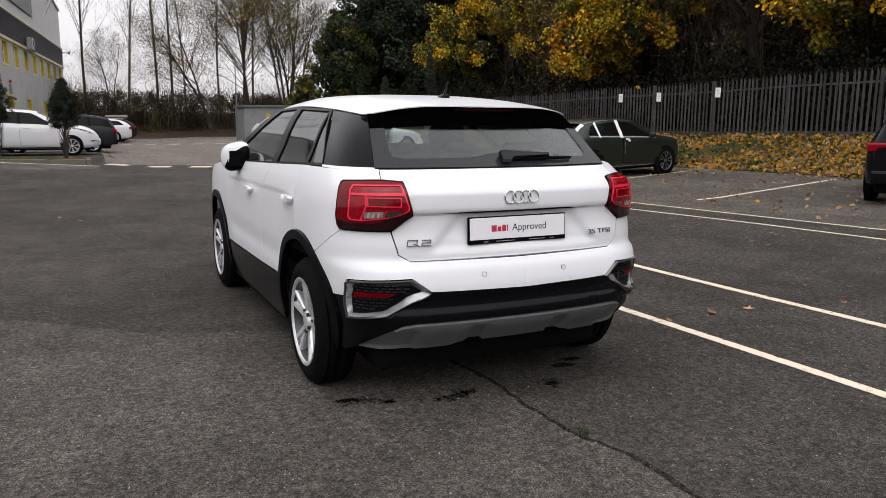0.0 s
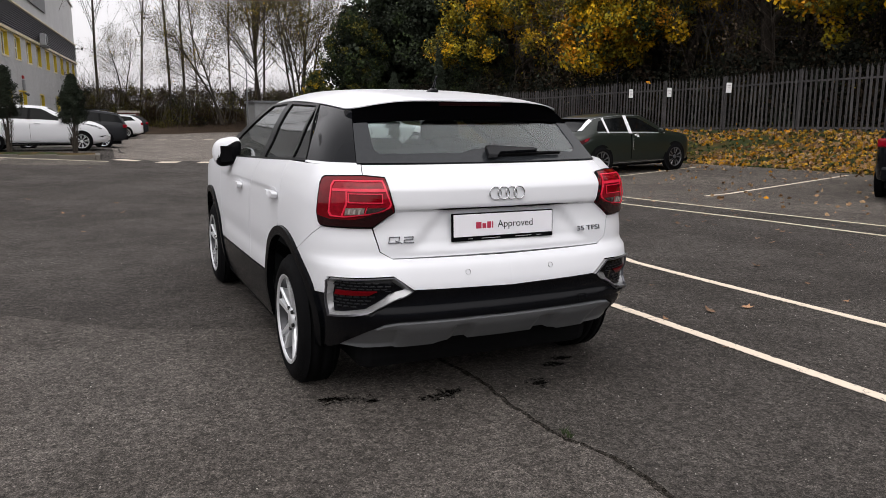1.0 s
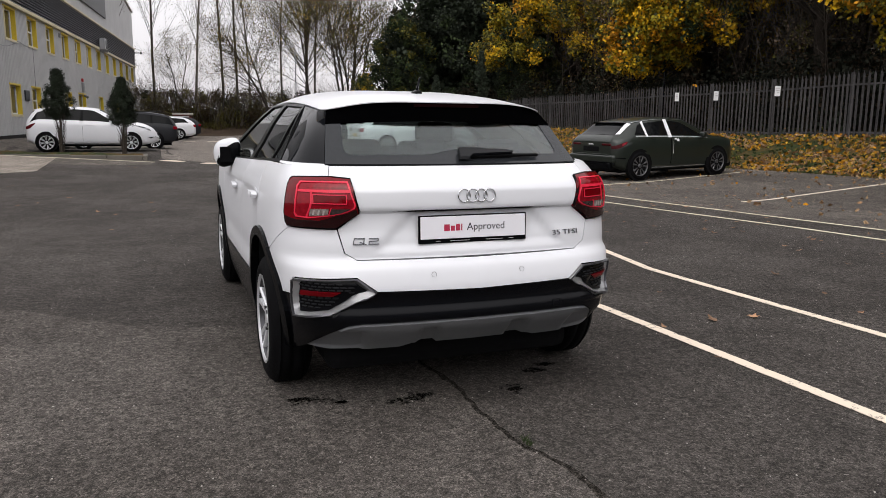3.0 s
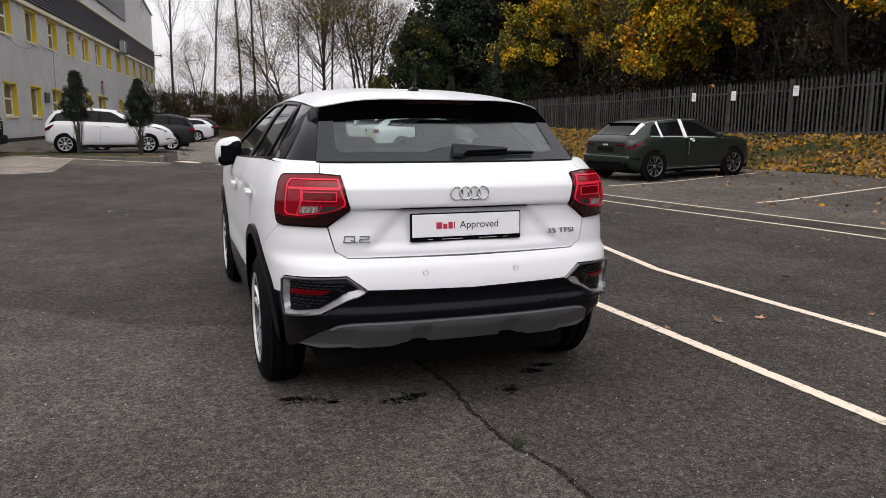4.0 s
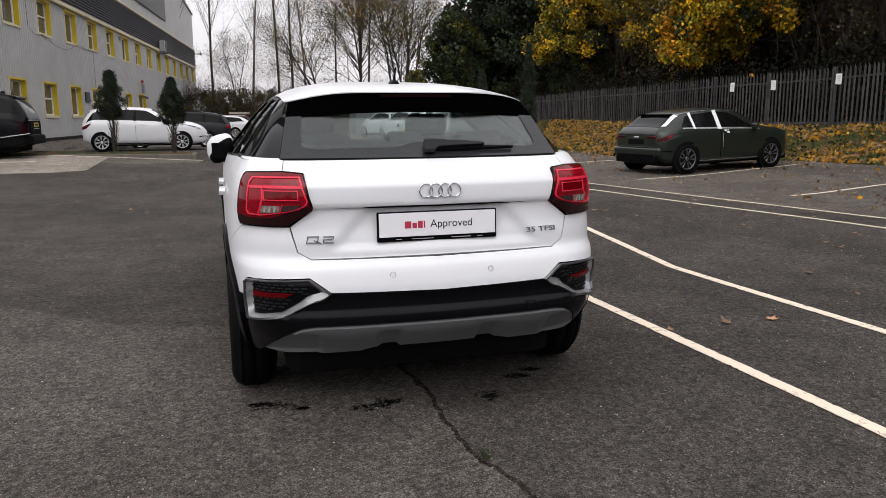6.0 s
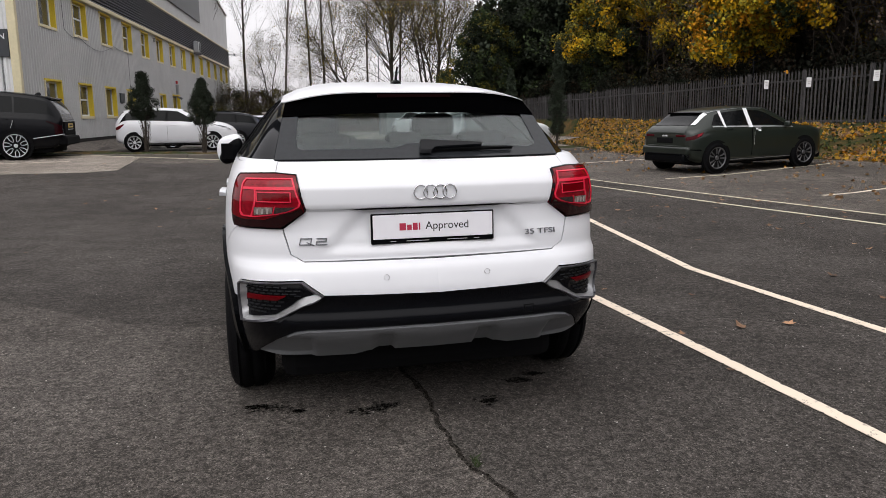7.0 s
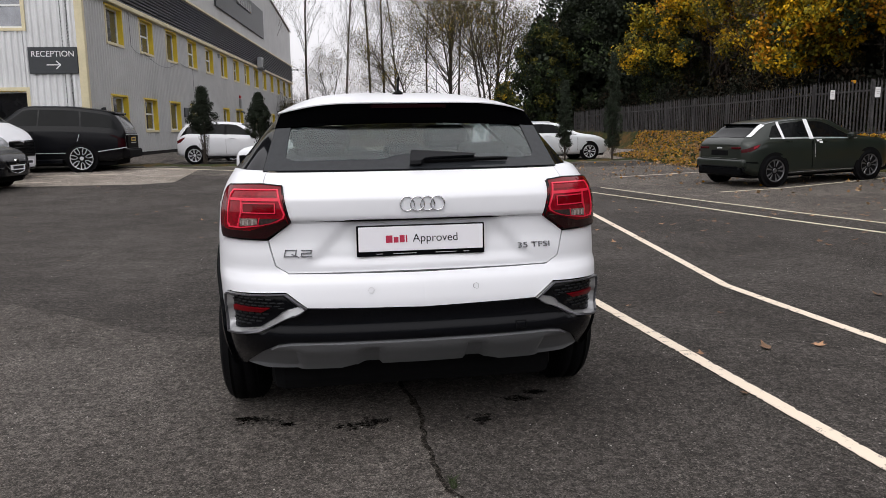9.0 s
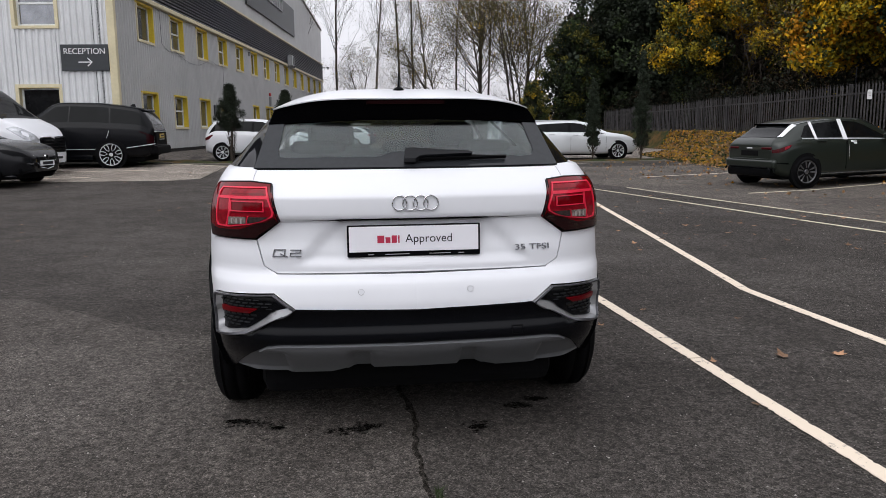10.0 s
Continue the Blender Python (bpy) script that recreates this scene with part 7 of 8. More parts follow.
def suv(label, m, paint, rim):
    c, s = parked_car(label, m, paint, 4.66, 1.9, [(y * 0.932, z * 0.92) for y, z in rr_belt], [(y * 0.932, z * 0.9) for y, z in rr_top], [(y * 0.932, w * 0.955) for y, w in rr_w], [(y * 0.932, w * 0.90) for y, w in rr_rw], (0.98, 3.8), 0.36, rim, [[(y * 0.932, h) for y, h in o] for o in rr_win], [(0.15, 0.47, 0.31, 0.30), (2.72, 3.43, 0.29, 0.31)], low=0.28)
    for g in (1, -1):
        lamp_block(c, (min(g * 0.50, g * 0.88), 0.0, 0.86), (max(g * 0.50, g * 0.88), 0.18, 1.0), LAMP_RED, label="red tail lamp")
        part("roof_rail", box_bm((min(g * 0.55, g * 0.58), 0.6, 1.60), (max(g * 0.55, g * 0.58), 2.3, 1.635), 0.012), BLACK_PLASTIC, c)
        panel("window_trim", [(0.42, g * 0.444), (3.30, g * 0.444), (3.30, g * 0.434), (0.42, g * 0.434)], s, SATIN, c, step=0.2, out=0.010, thick=0.006, flip=(g > 0))
        panel("window_trim", [(0.62, g * 0.343), (2.50, g * 0.338), (3.20, g * 0.42), (3.30, g * 0.434), (3.24, g * 0.434), (2.46, g * 0.346), (0.64, g * 0.351)], s, SATIN, c, step=0.2, out=0.010, thick=0.006, flip=(g > 0))
    part("lower_bumper", box_bm((-0.80, -0.03, 0.34), (0.80, 0.4, 0.56), 0.05, 3), BLACK_PLASTIC, c)
    part("plate", box_bm((-0.26, -0.02, 0.72), (0.26, 0.02, 0.83)), PLATE_YELLOW, c)
    return c


suv("grey sport utility car parked tail out", pose(-0.50, 30.9, rise(-1.5, 31), 0, 0, 92) @ Matrix.Scale(0.93, 4), FAR_GREY, ALLOY)
supermini("dark blue supermini parked tail out", pose(-0.38, 36.4, rise(-1.5, 36), 0, 0, 93) @ Matrix.Scale(0.93, 4), BLUE_PAINT, ALLOY)
estate("white saloon car parked tail out in the far row", pose(0.93, 45.7, rise(-1, 46), 0, 0, 93) @ Matrix.Scale(0.95, 4), WHITE_PAINT, ALLOY)
estate("dark grey car parked at the end of the far row", pose(1.40, 48.8, rise(-1, 49), 0, 0, 93) @ Matrix.Scale(0.95, 4), FAR_GREY, ALLOY)
supermini("white supermini parked in the far row", pose(8.3, 31.5, rise(8, 32), 0, 0, 10), WHITE_PAINT, ALLOY)
supermini("white hatchback parked at the far end of the lane", pose(8.9, 38.6, rise(8, 39), 0, 0, 14), WHITE_PAINT, ALLOY)
suv("black sport utility car parked near the bank", pose(9.98, 4.28, rise(10.5, 5), 1.0, 0, -62), BLACK_PAINT, ALLOY)


# ---- kerbed beds, hut, lamp post ----
def bed(name, x0, x1, y0, y1, h, label, fall=0.0):
    ob = empty(name, pose(0, 0, 0), label, "planted bed", kind="structure")
    n = int((x1 - x0) / 0.9)
    za, zb = rise(x0, y0), max(rise(x1, y0), fall)
    level = lambda x: za + (zb - za) * (x - x0) / (x1 - x0)
    for k in range(n):
        a, b = x0 + (x1 - x0) * k / n, x0 + (x1 - x0) * (k + 1) / n - 0.012
        z = level((a + b) / 2)
        part("kerb_stone", box_bm((a, y0, z - 0.25), (b, y0 + 0.125, z + h), 0.015), KERB, ob)
        part("kerb_stone", box_bm((a, y1 - 0.125, z - 0.25), (b, y1, z + h), 0.015), KERB, ob)
    for x in (x0 - 0.126, x1 + 0.001):
        z = level(x)
        part("kerb_stone", box_bm((x, y0, z - 0.25), (x + 0.125, y1, z + h), 0.015), KERB, ob)
    xs = [x0 + 0.0 + (x1 - x0) * i / 24 for i in range(25)]
    ys = [y0 + 0.126, y0 + 0.4, (y0 + y1) / 2, y1 - 0.4, y1 - 0.126]
    v = [(x, y, level(x) + h - 0.02 + 0.05 * noise.noise((x * 2, y * 2, 1)) + (0.05 if 0 < j < 4 else 0)) for j, y in enumerate(ys) for x in xs]
    f = [(j * 25 + i, j * 25 + i + 1, (j + 1) * 25 + i + 1, (j + 1) * 25 + i) for j in range(4) for i in range(24)]
    mesh_ob("soil", v, f, GRASS, ob, smooth=True)
    return ob


bed("bed_1", -7.4, -1.72, 20.35, 21.65, 0.06, "low kerbed bed of grass and soil", 0.19)
bn = empty("storage_bin", pose(0.54, 53.0, 0.0, 0, 0, -18) @ Matrix.Scale(0.95, 4), "dark red storage bin with a pale lid before the hedge", "bin")
part("bin_body", box_bm((-0.6, -0.35, 0.0), (0.6, 0.35, 1.58), 0.03), mat("dull_red_paint", (0.10, 0.022, 0.018), 0.6, grain=0.15, scale=12, big=0.2, big_scale=2), bn)
part("lid", box_bm((-0.66, -0.40, 1.581), (0.66, 0.40, 1.74), 0.03), mat("weathered_pale_lid", (0.42, 0.38, 0.34), 0.7, grain=0.15, scale=10), bn)
bed("bed_2", 5.6, 10.5, 22.0, 23.3, 0.06, "low kerbed bed of grass and soil")
hut = empty("service_cabin", pose(8.9, 46.5, 0.05, 0, 0, 0), "flat-roofed grey service cabin at the woodland edge", "cabin")
part("cabin_body", box_bm((-1.4, -1.2, 0), (2.0, 1.6, 2.1), 0.02), GREY_BOX, hut)
part("roof_slab", box_bm((-1.5, -1.3, 2.101), (2.1, 1.7, 2.24), 0.02), CLAD_DARK, hut)
part("door_leaf", box_bm((0.5, -1.225, 0.05), (1.4, -1.201, 1.95), 0.01), mat("cabin_door", (0.17, 0.175, 0.18), 0.5, grain=0.08, scale=10), hut)
part("warning_plate", box_bm((-0.05, -1.215, 1.45), (0.2, -1.201, 1.75)), mat("yellow_plate_sign", (0.45, 0.36, 0.05), 0.5), hut)
post = empty("lamp_post", pose(6.95, 44.6, 0.0), "slim galvanised lamp post", "lamp post")
part("pole", cyl_bm((0, 0, 0), (0, 0, 5.2), 0.04, 0.028, n=12), GALV, post)
part("lantern", box_bm((-0.10, -0.30, 5.2), (0.10, 0.1, 5.29), 0.03), GREY_BOX, post)
pole2 = empty("fence_lamp_post", pose(16.6, 21.0, 0.8), "slim galvanised post behind the fence", "lamp post")
part("pole", cyl_bm((0, 0, 0), (0, 0, 2.4), 0.030, 0.024, n=12), BLACK_PLASTIC, pole2)


# ---- trees and leaves ----
class Wood:
    """Gathers tapered limbs into one mesh."""

    def __init__(self, seed):
        self.v, self.f, self.tips, self.taper, self.reach = [], [], [], 0.42, 1.0
        self.rnd = random.Random(seed)

    def limb(self, pts, r0, r1, n=6):
        k = len(self.v)
        for i, p in enumerate(pts):
            d = (pts[min(i + 1, len(pts) - 1)] - pts[max(i - 1, 0)]).normalized()
            a = d.orthogonal().normalized()
            b = d.cross(a)
            r = r0 + (r1 - r0) * i / (len(pts) - 1)
            for j in range(n):
                t = 2 * math.pi * j / n
                self.v.append(p + (a * math.cos(t) + b * math.sin(t)) * r)
        for i in range(len(pts) - 1):
            for j in range(n):
                q = (j + 1) % n
                self.f.append((k + i * n + j, k + i * n + q, k + (i + 1) * n + q, k + (i + 1) * n + j))

    def grow(self, p, d, length, r, level, spread, up, kids, wob=0.12):
        R = self.rnd
        n = 5 if level else 7
        pts = [p.copy()]
        d = d.normalized()
        for i in range(n):
            d = (d + Vector((R.uniform(-wob, wob), R.uniform(-wob, wob), R.uniform(-wob, wob) + up))).normalized()
            pts.append(pts[-1] + d * length / n)
        self.limb(pts, r, r * (0.35 if level < 3 else 0.5), 7 if r > 0.08 else (5 if r > 0.03 else 3))
        if level >= 3 or kids[level] == 0:
            self.tips.append((pts[-1], length))
            return
        for k in range(kids[level]):
            t = R.uniform(0.35 if level else 0.30, 1.0)
            i = min(int(t * n), n - 1)
            q = pts[i].lerp(pts[i + 1], t * n - i)
            a = R.uniform(0, 2 * math.pi)
            side = d.orthogonal().normalized()
            side.rotate(Matrix.Rotation(a, 3, d))
            nd = (d * (1 - spread[level]) + side * spread[level]).normalized()
            self.grow(q, nd, length * R.uniform(0.35, 0.6) * ((1.15 - 0.5 * t) * self.reach if level == 0 else 1), max(r * self.taper, 0.006), level + 1, spread, up, kids, wob)
        self.tips.append((pts[-1], length * 0.4))


def leaf_mesh(name, centres, count, size, spread, mats, seed, weights=None, flat=0.0, droop=0.0):
    """Many small folded leaves round the given centres, in one mesh."""
    R = np.random.RandomState(seed)
    c = np.array([tuple(p[:3]) for p in centres])
    idx = R.randint(0, len(c), count)
    sp = np.array([p[3] if len(p) > 3 else spread for p in centres])[idx][:, None]
    off = R.normal(0, 1, (count, 3))
    off /= np.maximum(np.linalg.norm(off, axis=1, keepdims=True), 1e-6)
    off *= (R.uniform(0, 1, (count, 1)) ** 0.45) * sp
    off[:, 2] *= (1 - flat)
    p = c[idx] + off
    a = R.normal(0, 1, (count, 3))
    a[:, 2] -= droop
    a /= np.linalg.norm(a, axis=1, keepdims=True)
    b = np.cross(a, R.normal(0, 1, (count, 3)))
    b /= np.maximum(np.linalg.norm(b, axis=1, keepdims=True), 1e-6)
    s = size * R.uniform(0.6, 1.3, (count, 1))
    nrm = np.cross(a, b) * 0.12
    v = np.empty((count, 4, 3))
    v[:, 0] = p - a * s * 0.5
    v[:, 1] = p + b * s * 0.36 + nrm * s
    v[:, 2] = p + a * s * 0.5
    v[:, 3] = p - b * s * 0.36 + nrm * s
    me = bpy.data.meshes.new(name)
    me.vertices.add(count * 4)
    me.vertices.foreach_set("co", v.reshape(-1).astype(np.float32))
    me.loops.add(count * 4)
    me.loops.foreach_set("vertex_index", np.arange(count * 4, dtype=np.int32))
    me.polygons.add(count)
    me.polygons.foreach_set("loop_start", np.arange(0, count * 4, 4, dtype=np.int32))
    for m in mats:
        me.materials.append(m)
    if len(mats) > 1:
        w = np.array(weights or [1] * len(mats), float)
        pick = R.choice(len(mats), len(c), p=w / w.sum())[idx]
        jit = R.uniform(0, 1, count) < 0.25
        pick[jit] = R.choice(len(mats), jit.sum(), p=w / w.sum())
        me.polygons.foreach_set("material_index", pick.astype(np.int32))
    me.update(calc_edges=True)
    me.validate()
    return me


def tree(label, m, height, r, seed, kids, spread, up, bark, leaves=None, category="tree", group="", base=0.0, wob=0.12, lean=(0, 0), trunks=1, length=None, taper=0.42, reach=1.0):
    ob = empty("tree", m, label, category, group)
    w = Wood(seed)
    w.taper, w.reach = taper, reach
    for k in range(trunks):
        dv = Vector((lean[0] + (w.rnd.uniform(-0.25, 0.25) if trunks > 1 else 0), lean[1] + (w.rnd.uniform(-0.25, 0.25) if trunks > 1 else 0), 1))
        w.grow(Vector((w.rnd.uniform(-0.2, 0.2) if trunks > 1 else 0, 0, -0.1)), dv, length or height * 0.8, r, 0, spread, up, kids, wob)
    mesh_ob("trunk", w.v, w.f, bark, ob, smooth=True)
    if leaves:
        count, size, sp, mats, weights, lo = leaves
        cs = [(*p, sp) for p, L in w.tips if p.z > lo]
        if cs:
            o = new("crown", leaf_mesh("crown", cs, count, size, sp, mats, seed, weights))
            o.parent = ob
    return ob


def place(proto, spots):
    for x, y, z, turn, k in spots:
        copy_thing(proto, pose(x, y, z, 0, 0, turn) @ Matrix.Scale(k, 4))


# tall bare poplars and birches at the back
bare = [tree("tall bare slender tree at the woodland edge", pose(x, y, 1.0, 0, 0, t), h, 0.11, 100 + i, (36, 5, 3, 0), (0.36, 0.42, 0.5, 0.5), 0.05, BARK_PALE if i % 2 else BARK, (420, 0.09, 0.35, [LEAF_OLIVE, LEAF_BROWN], [2, 1], 3.0), group="bare trees", wob=0.06, taper=0.20, length=h * 0.97, reach=0.42) for i, (x, y, t, h) in enumerate([(-1.1, 60, 0, 17), (1.9, 62, 40, 18), (3.9, 60, 100, 19)])]
place(bare[0], [(5.0, 61, 0.9, 130, 1.05), (9.2, 64, 1, 20, 0.9)])
place(bare[1], [(6.6, 65, 1, 280, 0.9), (-4.4, 62, 1, 10, 1.0)])
place(bare[2], [(11.5, 62, 1, 250, 0.9)])
# half-bare broadleaf trees in the middle distance
half = [tree("half-bare broadleaf tree with sparse olive leaves", pose(x, y, 0.8, 0, 0, t), h, 0.10, 200 + i, (14, 5, 4, 0), (0.5, 0.55, 0.55, 0.5), 0.06, BARK, (12000, 0.08, 0.55, [LEAF_OLIVE, LEAF_BROWN, LEAF_YELLOW, LEAF_GREEN], [5, 5, 0.4, 1], 1.5), group="half-bare trees", wob=0.12, taper=0.32, trunks=2) for i, (x, y, t, h) in enumerate([(7.0, 55, 0, 9), (10.2, 56, 60, 12), (12.0, 52, 120, 11)])]
place(half[0], [(13.2, 55, 0.8, 90, 1.1)])
place(half[1], [(14.0, 60, 1, 240, 1.2), (1.0, 61, 1, 30, 0.6)])
place(half[2], [(10.9, 63, 1, 200, 1.3)])


def scrub(name, spots, count, size, mats, weights, seed, label, category="undergrowth"):
    me = leaf_mesh(name, spots, count, size, 0.8, mats, seed, weights)
    return tagged(new(name, me), label, category, kind="stuff")


rnd = random.Random(77)
spots = [(rnd.uniform(-8, 18), rnd.uniform(58.5, 63), 0.4 + 2.9 * rnd.random() ** 1.2, rnd.uniform(0.4, 0.9)) for _ in range(900)]
scrub("hedgerow", spots, 150000, 0.105, [HEDGE_BROWN, LEAF_BROWN, LEAF_OLIVE, LEAF_DARK], [4.5, 2, 2.2, 1.6], 3, "brown tangled hedgerow at the woodland edge")
tw = Wood(31)
for k in range(520):
    x, y = rnd.uniform(-8, 18), rnd.uniform(58, 63)
    tw.grow(Vector((x, y, 0.7)), Vector((rnd.uniform(-0.5, 0.5), rnd.uniform(-0.3, 0.3), 1)), rnd.uniform(1.8, 4.0), 0.016, 2, (0.5, 0.5, 0.5, 0.5), 0.05, (0, 0, 4, 0))
tagged(mesh_ob("bare_shrubs", tw.v, tw.f, BARK_PALE), "bare brown shrubs along the woodland edge", "undergrowth", kind="stuff")


# evergreens
def evergreen(label, m, height, radius, seed, count, size, mats, weights, rough=1.0, group="evergreens"):
    ob = empty("evergreen_tree", m, label, "tree", group)
    R = random.Random(seed)
    w = Wood(seed)
    w.limb([Vector((0, 0, -0.2)), Vector((0.1, 0, height * 0.5)), Vector((0, 0.1, height * 0.95))], radius * 0.09, 0.03, 7)
    cs = []
    for k in range(190):
        t = R.random() ** 0.8
        z = height * (0.06 + 0.92 * t)
        rr = radius * (math.sin(math.pi * min(0.16 + 0.80 * t, 1)) ** 0.7) * R.uniform(0.45, 1.08)
        a = R.uniform(0, 6.283)
        p = Vector((rr * math.cos(a), rr * math.sin(a), z))
        cs.append((*p, radius * R.uniform(0.10, 0.24) * rough))
        if k % 4 == 0:
            w.limb([Vector((0, 0, z * 0.8)), Vector((p.x * 0.6, p.y * 0.6, z * 0.95)), p], 0.05, 0.012, 4)
    mesh_ob("trunk", w.v, w.f, BARK, ob, smooth=True)
    o = new("crown", leaf_mesh("crown", cs, count, size, 0.5, mats, seed, weights))
    o.parent = ob
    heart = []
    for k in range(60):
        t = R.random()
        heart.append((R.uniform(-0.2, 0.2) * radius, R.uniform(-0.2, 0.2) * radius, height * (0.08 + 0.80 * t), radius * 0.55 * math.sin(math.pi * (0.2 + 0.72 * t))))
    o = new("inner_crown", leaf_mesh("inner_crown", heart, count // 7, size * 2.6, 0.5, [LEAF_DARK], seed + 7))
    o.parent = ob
    return ob


ev = evergreen("tall dark evergreen tree behind the car park", pose(19.8, 43, 0.9), 13.5, 4.2, 301, 31000, 0.20, [LEAF_DARK, LEAF_GREEN], [4, 1])
place(ev, [(19.6, 50.5, 0.9, 80, 1.0), (23.5, 46, 1, 170, 1.1), (22.0, 57, 1, 230, 1.0), (26.5, 41, 1.0, 20, 1.0)])
ol = evergreen("olive-green conifer with a soft outline", pose(15.2, 49.0, 0.8), 7.4, 2.5, 302, 22000, 0.15, [LEAF_GREEN, LEAF_OLIVE, LEAF_DARK], [4, 1.4, 2])
place(ol, [(18.9, 36.5, 0.8, 200, 0.8)])
yb = evergreen("small yellow-green shrub at the wood's edge", pose(11.8, 47, 0.4), 3.9, 1.2, 303, 9000, 0.10, [LEAF_OLIVE, LEAF_GREEN, LEAF_YELLOW], [3, 2, 0.3], group="shrubs")

# yellow maples behind the fence
maple_mix = [LEAF_YELLOW, LEAF_ORANGE, LEAF_LIME, LEAF_OLIVE, LEAF_GREEN]
mp = tree("autumn maple with yellow and green leaves behind the fence", pose(20.6, 35.6, 1.0, 0, 0, 0), 10.2, 0.27, 411, (16, 8, 5, 0), (0.70, 0.6, 0.55, 0.5), 0.01, BARK_DARK, (76000, 0.15, 0.46, maple_mix, [2.6, 0.6, 4.2, 3.2, 2.6], 3.4), group="maples", wob=0.10, reach=0.85)
mp2 = tree("autumn maple with orange and yellow leaves behind the fence", pose(20.1, 23.2, 0.9, 0, 0, 60), 8.2, 0.25, 415, (16, 8, 5, 0), (0.80, 0.62, 0.58, 0.5), 0.0, BARK_DARK, (90000, 0.15, 0.44, maple_mix, [4.0, 1.5, 3.6, 2.4, 1.6], 2.5), group="maples", wob=0.10, reach=1.05)
place(mp2, [(19.6, 11.0, 1.1, 210, 0.98)])
place(mp, [(20.8, 4.0, 1.2, 40, 1.0)])
# dark half-bare wood between and behind them
bw = tree("brown half-bare woodland tree behind the fence", pose(19.2, 20.5, 1.1, 0, 0, 0), 12, 0.30, 431, (13, 7, 5, 0), (0.55, 0.55, 0.5, 0.5), 0.04, BARK_DARK, (15000, 0.12, 0.7, [LEAF_BROWN, LEAF_OLIVE, LEAF_YELLOW, LEAF_DARK], [6, 3.5, 0.5, 0.8], 2.0), group="woodland trees", wob=0.16)
bw2 = tree("brown half-bare woodland tree behind the fence", pose(21.0, 12.0, 1.2, 0, 0, 0), 13, 0.22, 433, (13, 7, 5, 0), (0.5, 0.55, 0.5, 0.5), 0.04, BARK_DARK, (15000, 0.12, 0.7, [LEAF_BROWN, LEAF_OLIVE, LEAF_YELLOW, LEAF_DARK], [5, 3.5, 0.5, 1.2], 2.0), group="woodland trees", wob=0.14)
place(bw, [(19.4, 15.9, 1.1, 130, 0.9), (23, 20, 1.3, 70, 1.1), (24, 28, 1.3, 150, 1.1), (22.5, 8, 1.3, 220, 1.0), (26, 15, 1.5, 300, 1.2), (27, 34, 1.4, 10, 1.2), (29, 24, 1.6, 190, 1.3)])
place(bw2, [(22, 25, 1.3, 90, 1.0), (20.6, 7.2, 1.3, 140, 1.0), (23.6, 12.8, 1.3, 20, 1.1), (25, 10, 1.4, 40, 1.1), (22.5, 33, 1.2, 170, 1.0), (28, 19, 1.5, 260, 1.2), (21.8, 16.8, 1.2, 330, 0.95)])
rnd = random.Random(78)
spots = []
for _ in range(620):
    x, y = rnd.uniform(16.6, 36), rnd.uniform(-6, 46)
    spots.append((x, y, 0.9 + 0.05 * (x - 16) + rnd.uniform(0, 1.0 + 0.30 * (x - 16)), rnd.uniform(0.5, 1.2)))
scrub("undergrowth", spots, 60000, 0.19, [LEAF_SHADE, LEAF_UMBER, LEAF_DARK, LEAF_ORANGE], [6, 4, 1.5, 0.12], 4, "dark tangled undergrowth behind the fence")
spots = [(rnd.uniform(31, 44), rnd.uniform(-14, 60), rnd.uniform(0, 19), rnd.uniform(1.4, 2.6)) for _ in range(1300)]
spots += [(rnd.uniform(20, 44), rnd.uniform(52, 66), rnd.uniform(0, 12), rnd.uniform(1.2, 2.2)) for _ in range(260)]
spots = [p for p in spots if not (24.5 < p[0] < 31 and p[1] > 50 and p[2] > 3.0)]
scrub("far_wood", spots, 110000, 0.70, [LEAF_DARK, LEAF_BROWN, LEAF_OLIVE, TWIG_TAN], [2.2, 5, 1.2, 2.0], 5, "dense dark wood beyond the fence", "woodland")
# thin saplings and twigs that fill the wood behind the fence
spots = []
for _ in range(900):
    x, y = rnd.uniform(19.6, 27), rnd.uniform(0, 34)
    spots.append((x, y, 1.6 + 0.05 * (x - 16) + rnd.uniform(0, 8.0), rnd.uniform(0.5, 1.2)))
scrub("thicket", spots, 90000, 0.12, [TWIG_TAN, LEAF_BROWN, LEAF_OLIVE, LEAF_LIME], [7, 3, 2.6, 1.2], 24, "brown tangle of twigs and dry leaves in the wood", "woodland")
tw = Wood(37)
for k in range(330):
    x, y = rnd.uniform(18.2, 27), rnd.uniform(4, 36)
    tw.grow(Vector((x, y, 1.0)), Vector((rnd.uniform(-0.35, 0.35), rnd.uniform(-0.35, 0.35), 1)), rnd.uniform(3.5, 7.5), 0.019, 1, (0.5, 0.5, 0.5, 0.5), 0.03, (0, 7, 4, 0), 0.16)
tagged(mesh_ob("saplings", tw.v, tw.f, BARK), "thin bare brown saplings behind the fence", "undergrowth", kind="stuff")
# added, unseen belt of wood: closes the place behind the viewer, blocks low sky light
spots = []
for _ in range(700):
    a = rnd.uniform(math.radians(205), math.radians(350))
    d = rnd.uniform(38, 50)
    spots.append((d * math.cos(a), d * math.sin(a), rnd.uniform(0, 4.2), rnd.uniform(1.5, 2.4)))
scrub("wood_behind", spots, 32000, 0.75, [LEAF_DARK, LEAF_BROWN, LEAF_GREEN], [5, 3, 2], 15, "added unseen belt of wood that blocks low sky light", "woodland")
spots = []
for _ in range(420):
    x, y = rnd.uniform(16.5, 19.0), rnd.uniform(-4, 44)
    spots.append((x, y, bank_height(x, y) + rnd.uniform(0, 2.1), rnd.uniform(0.35, 0.8)))
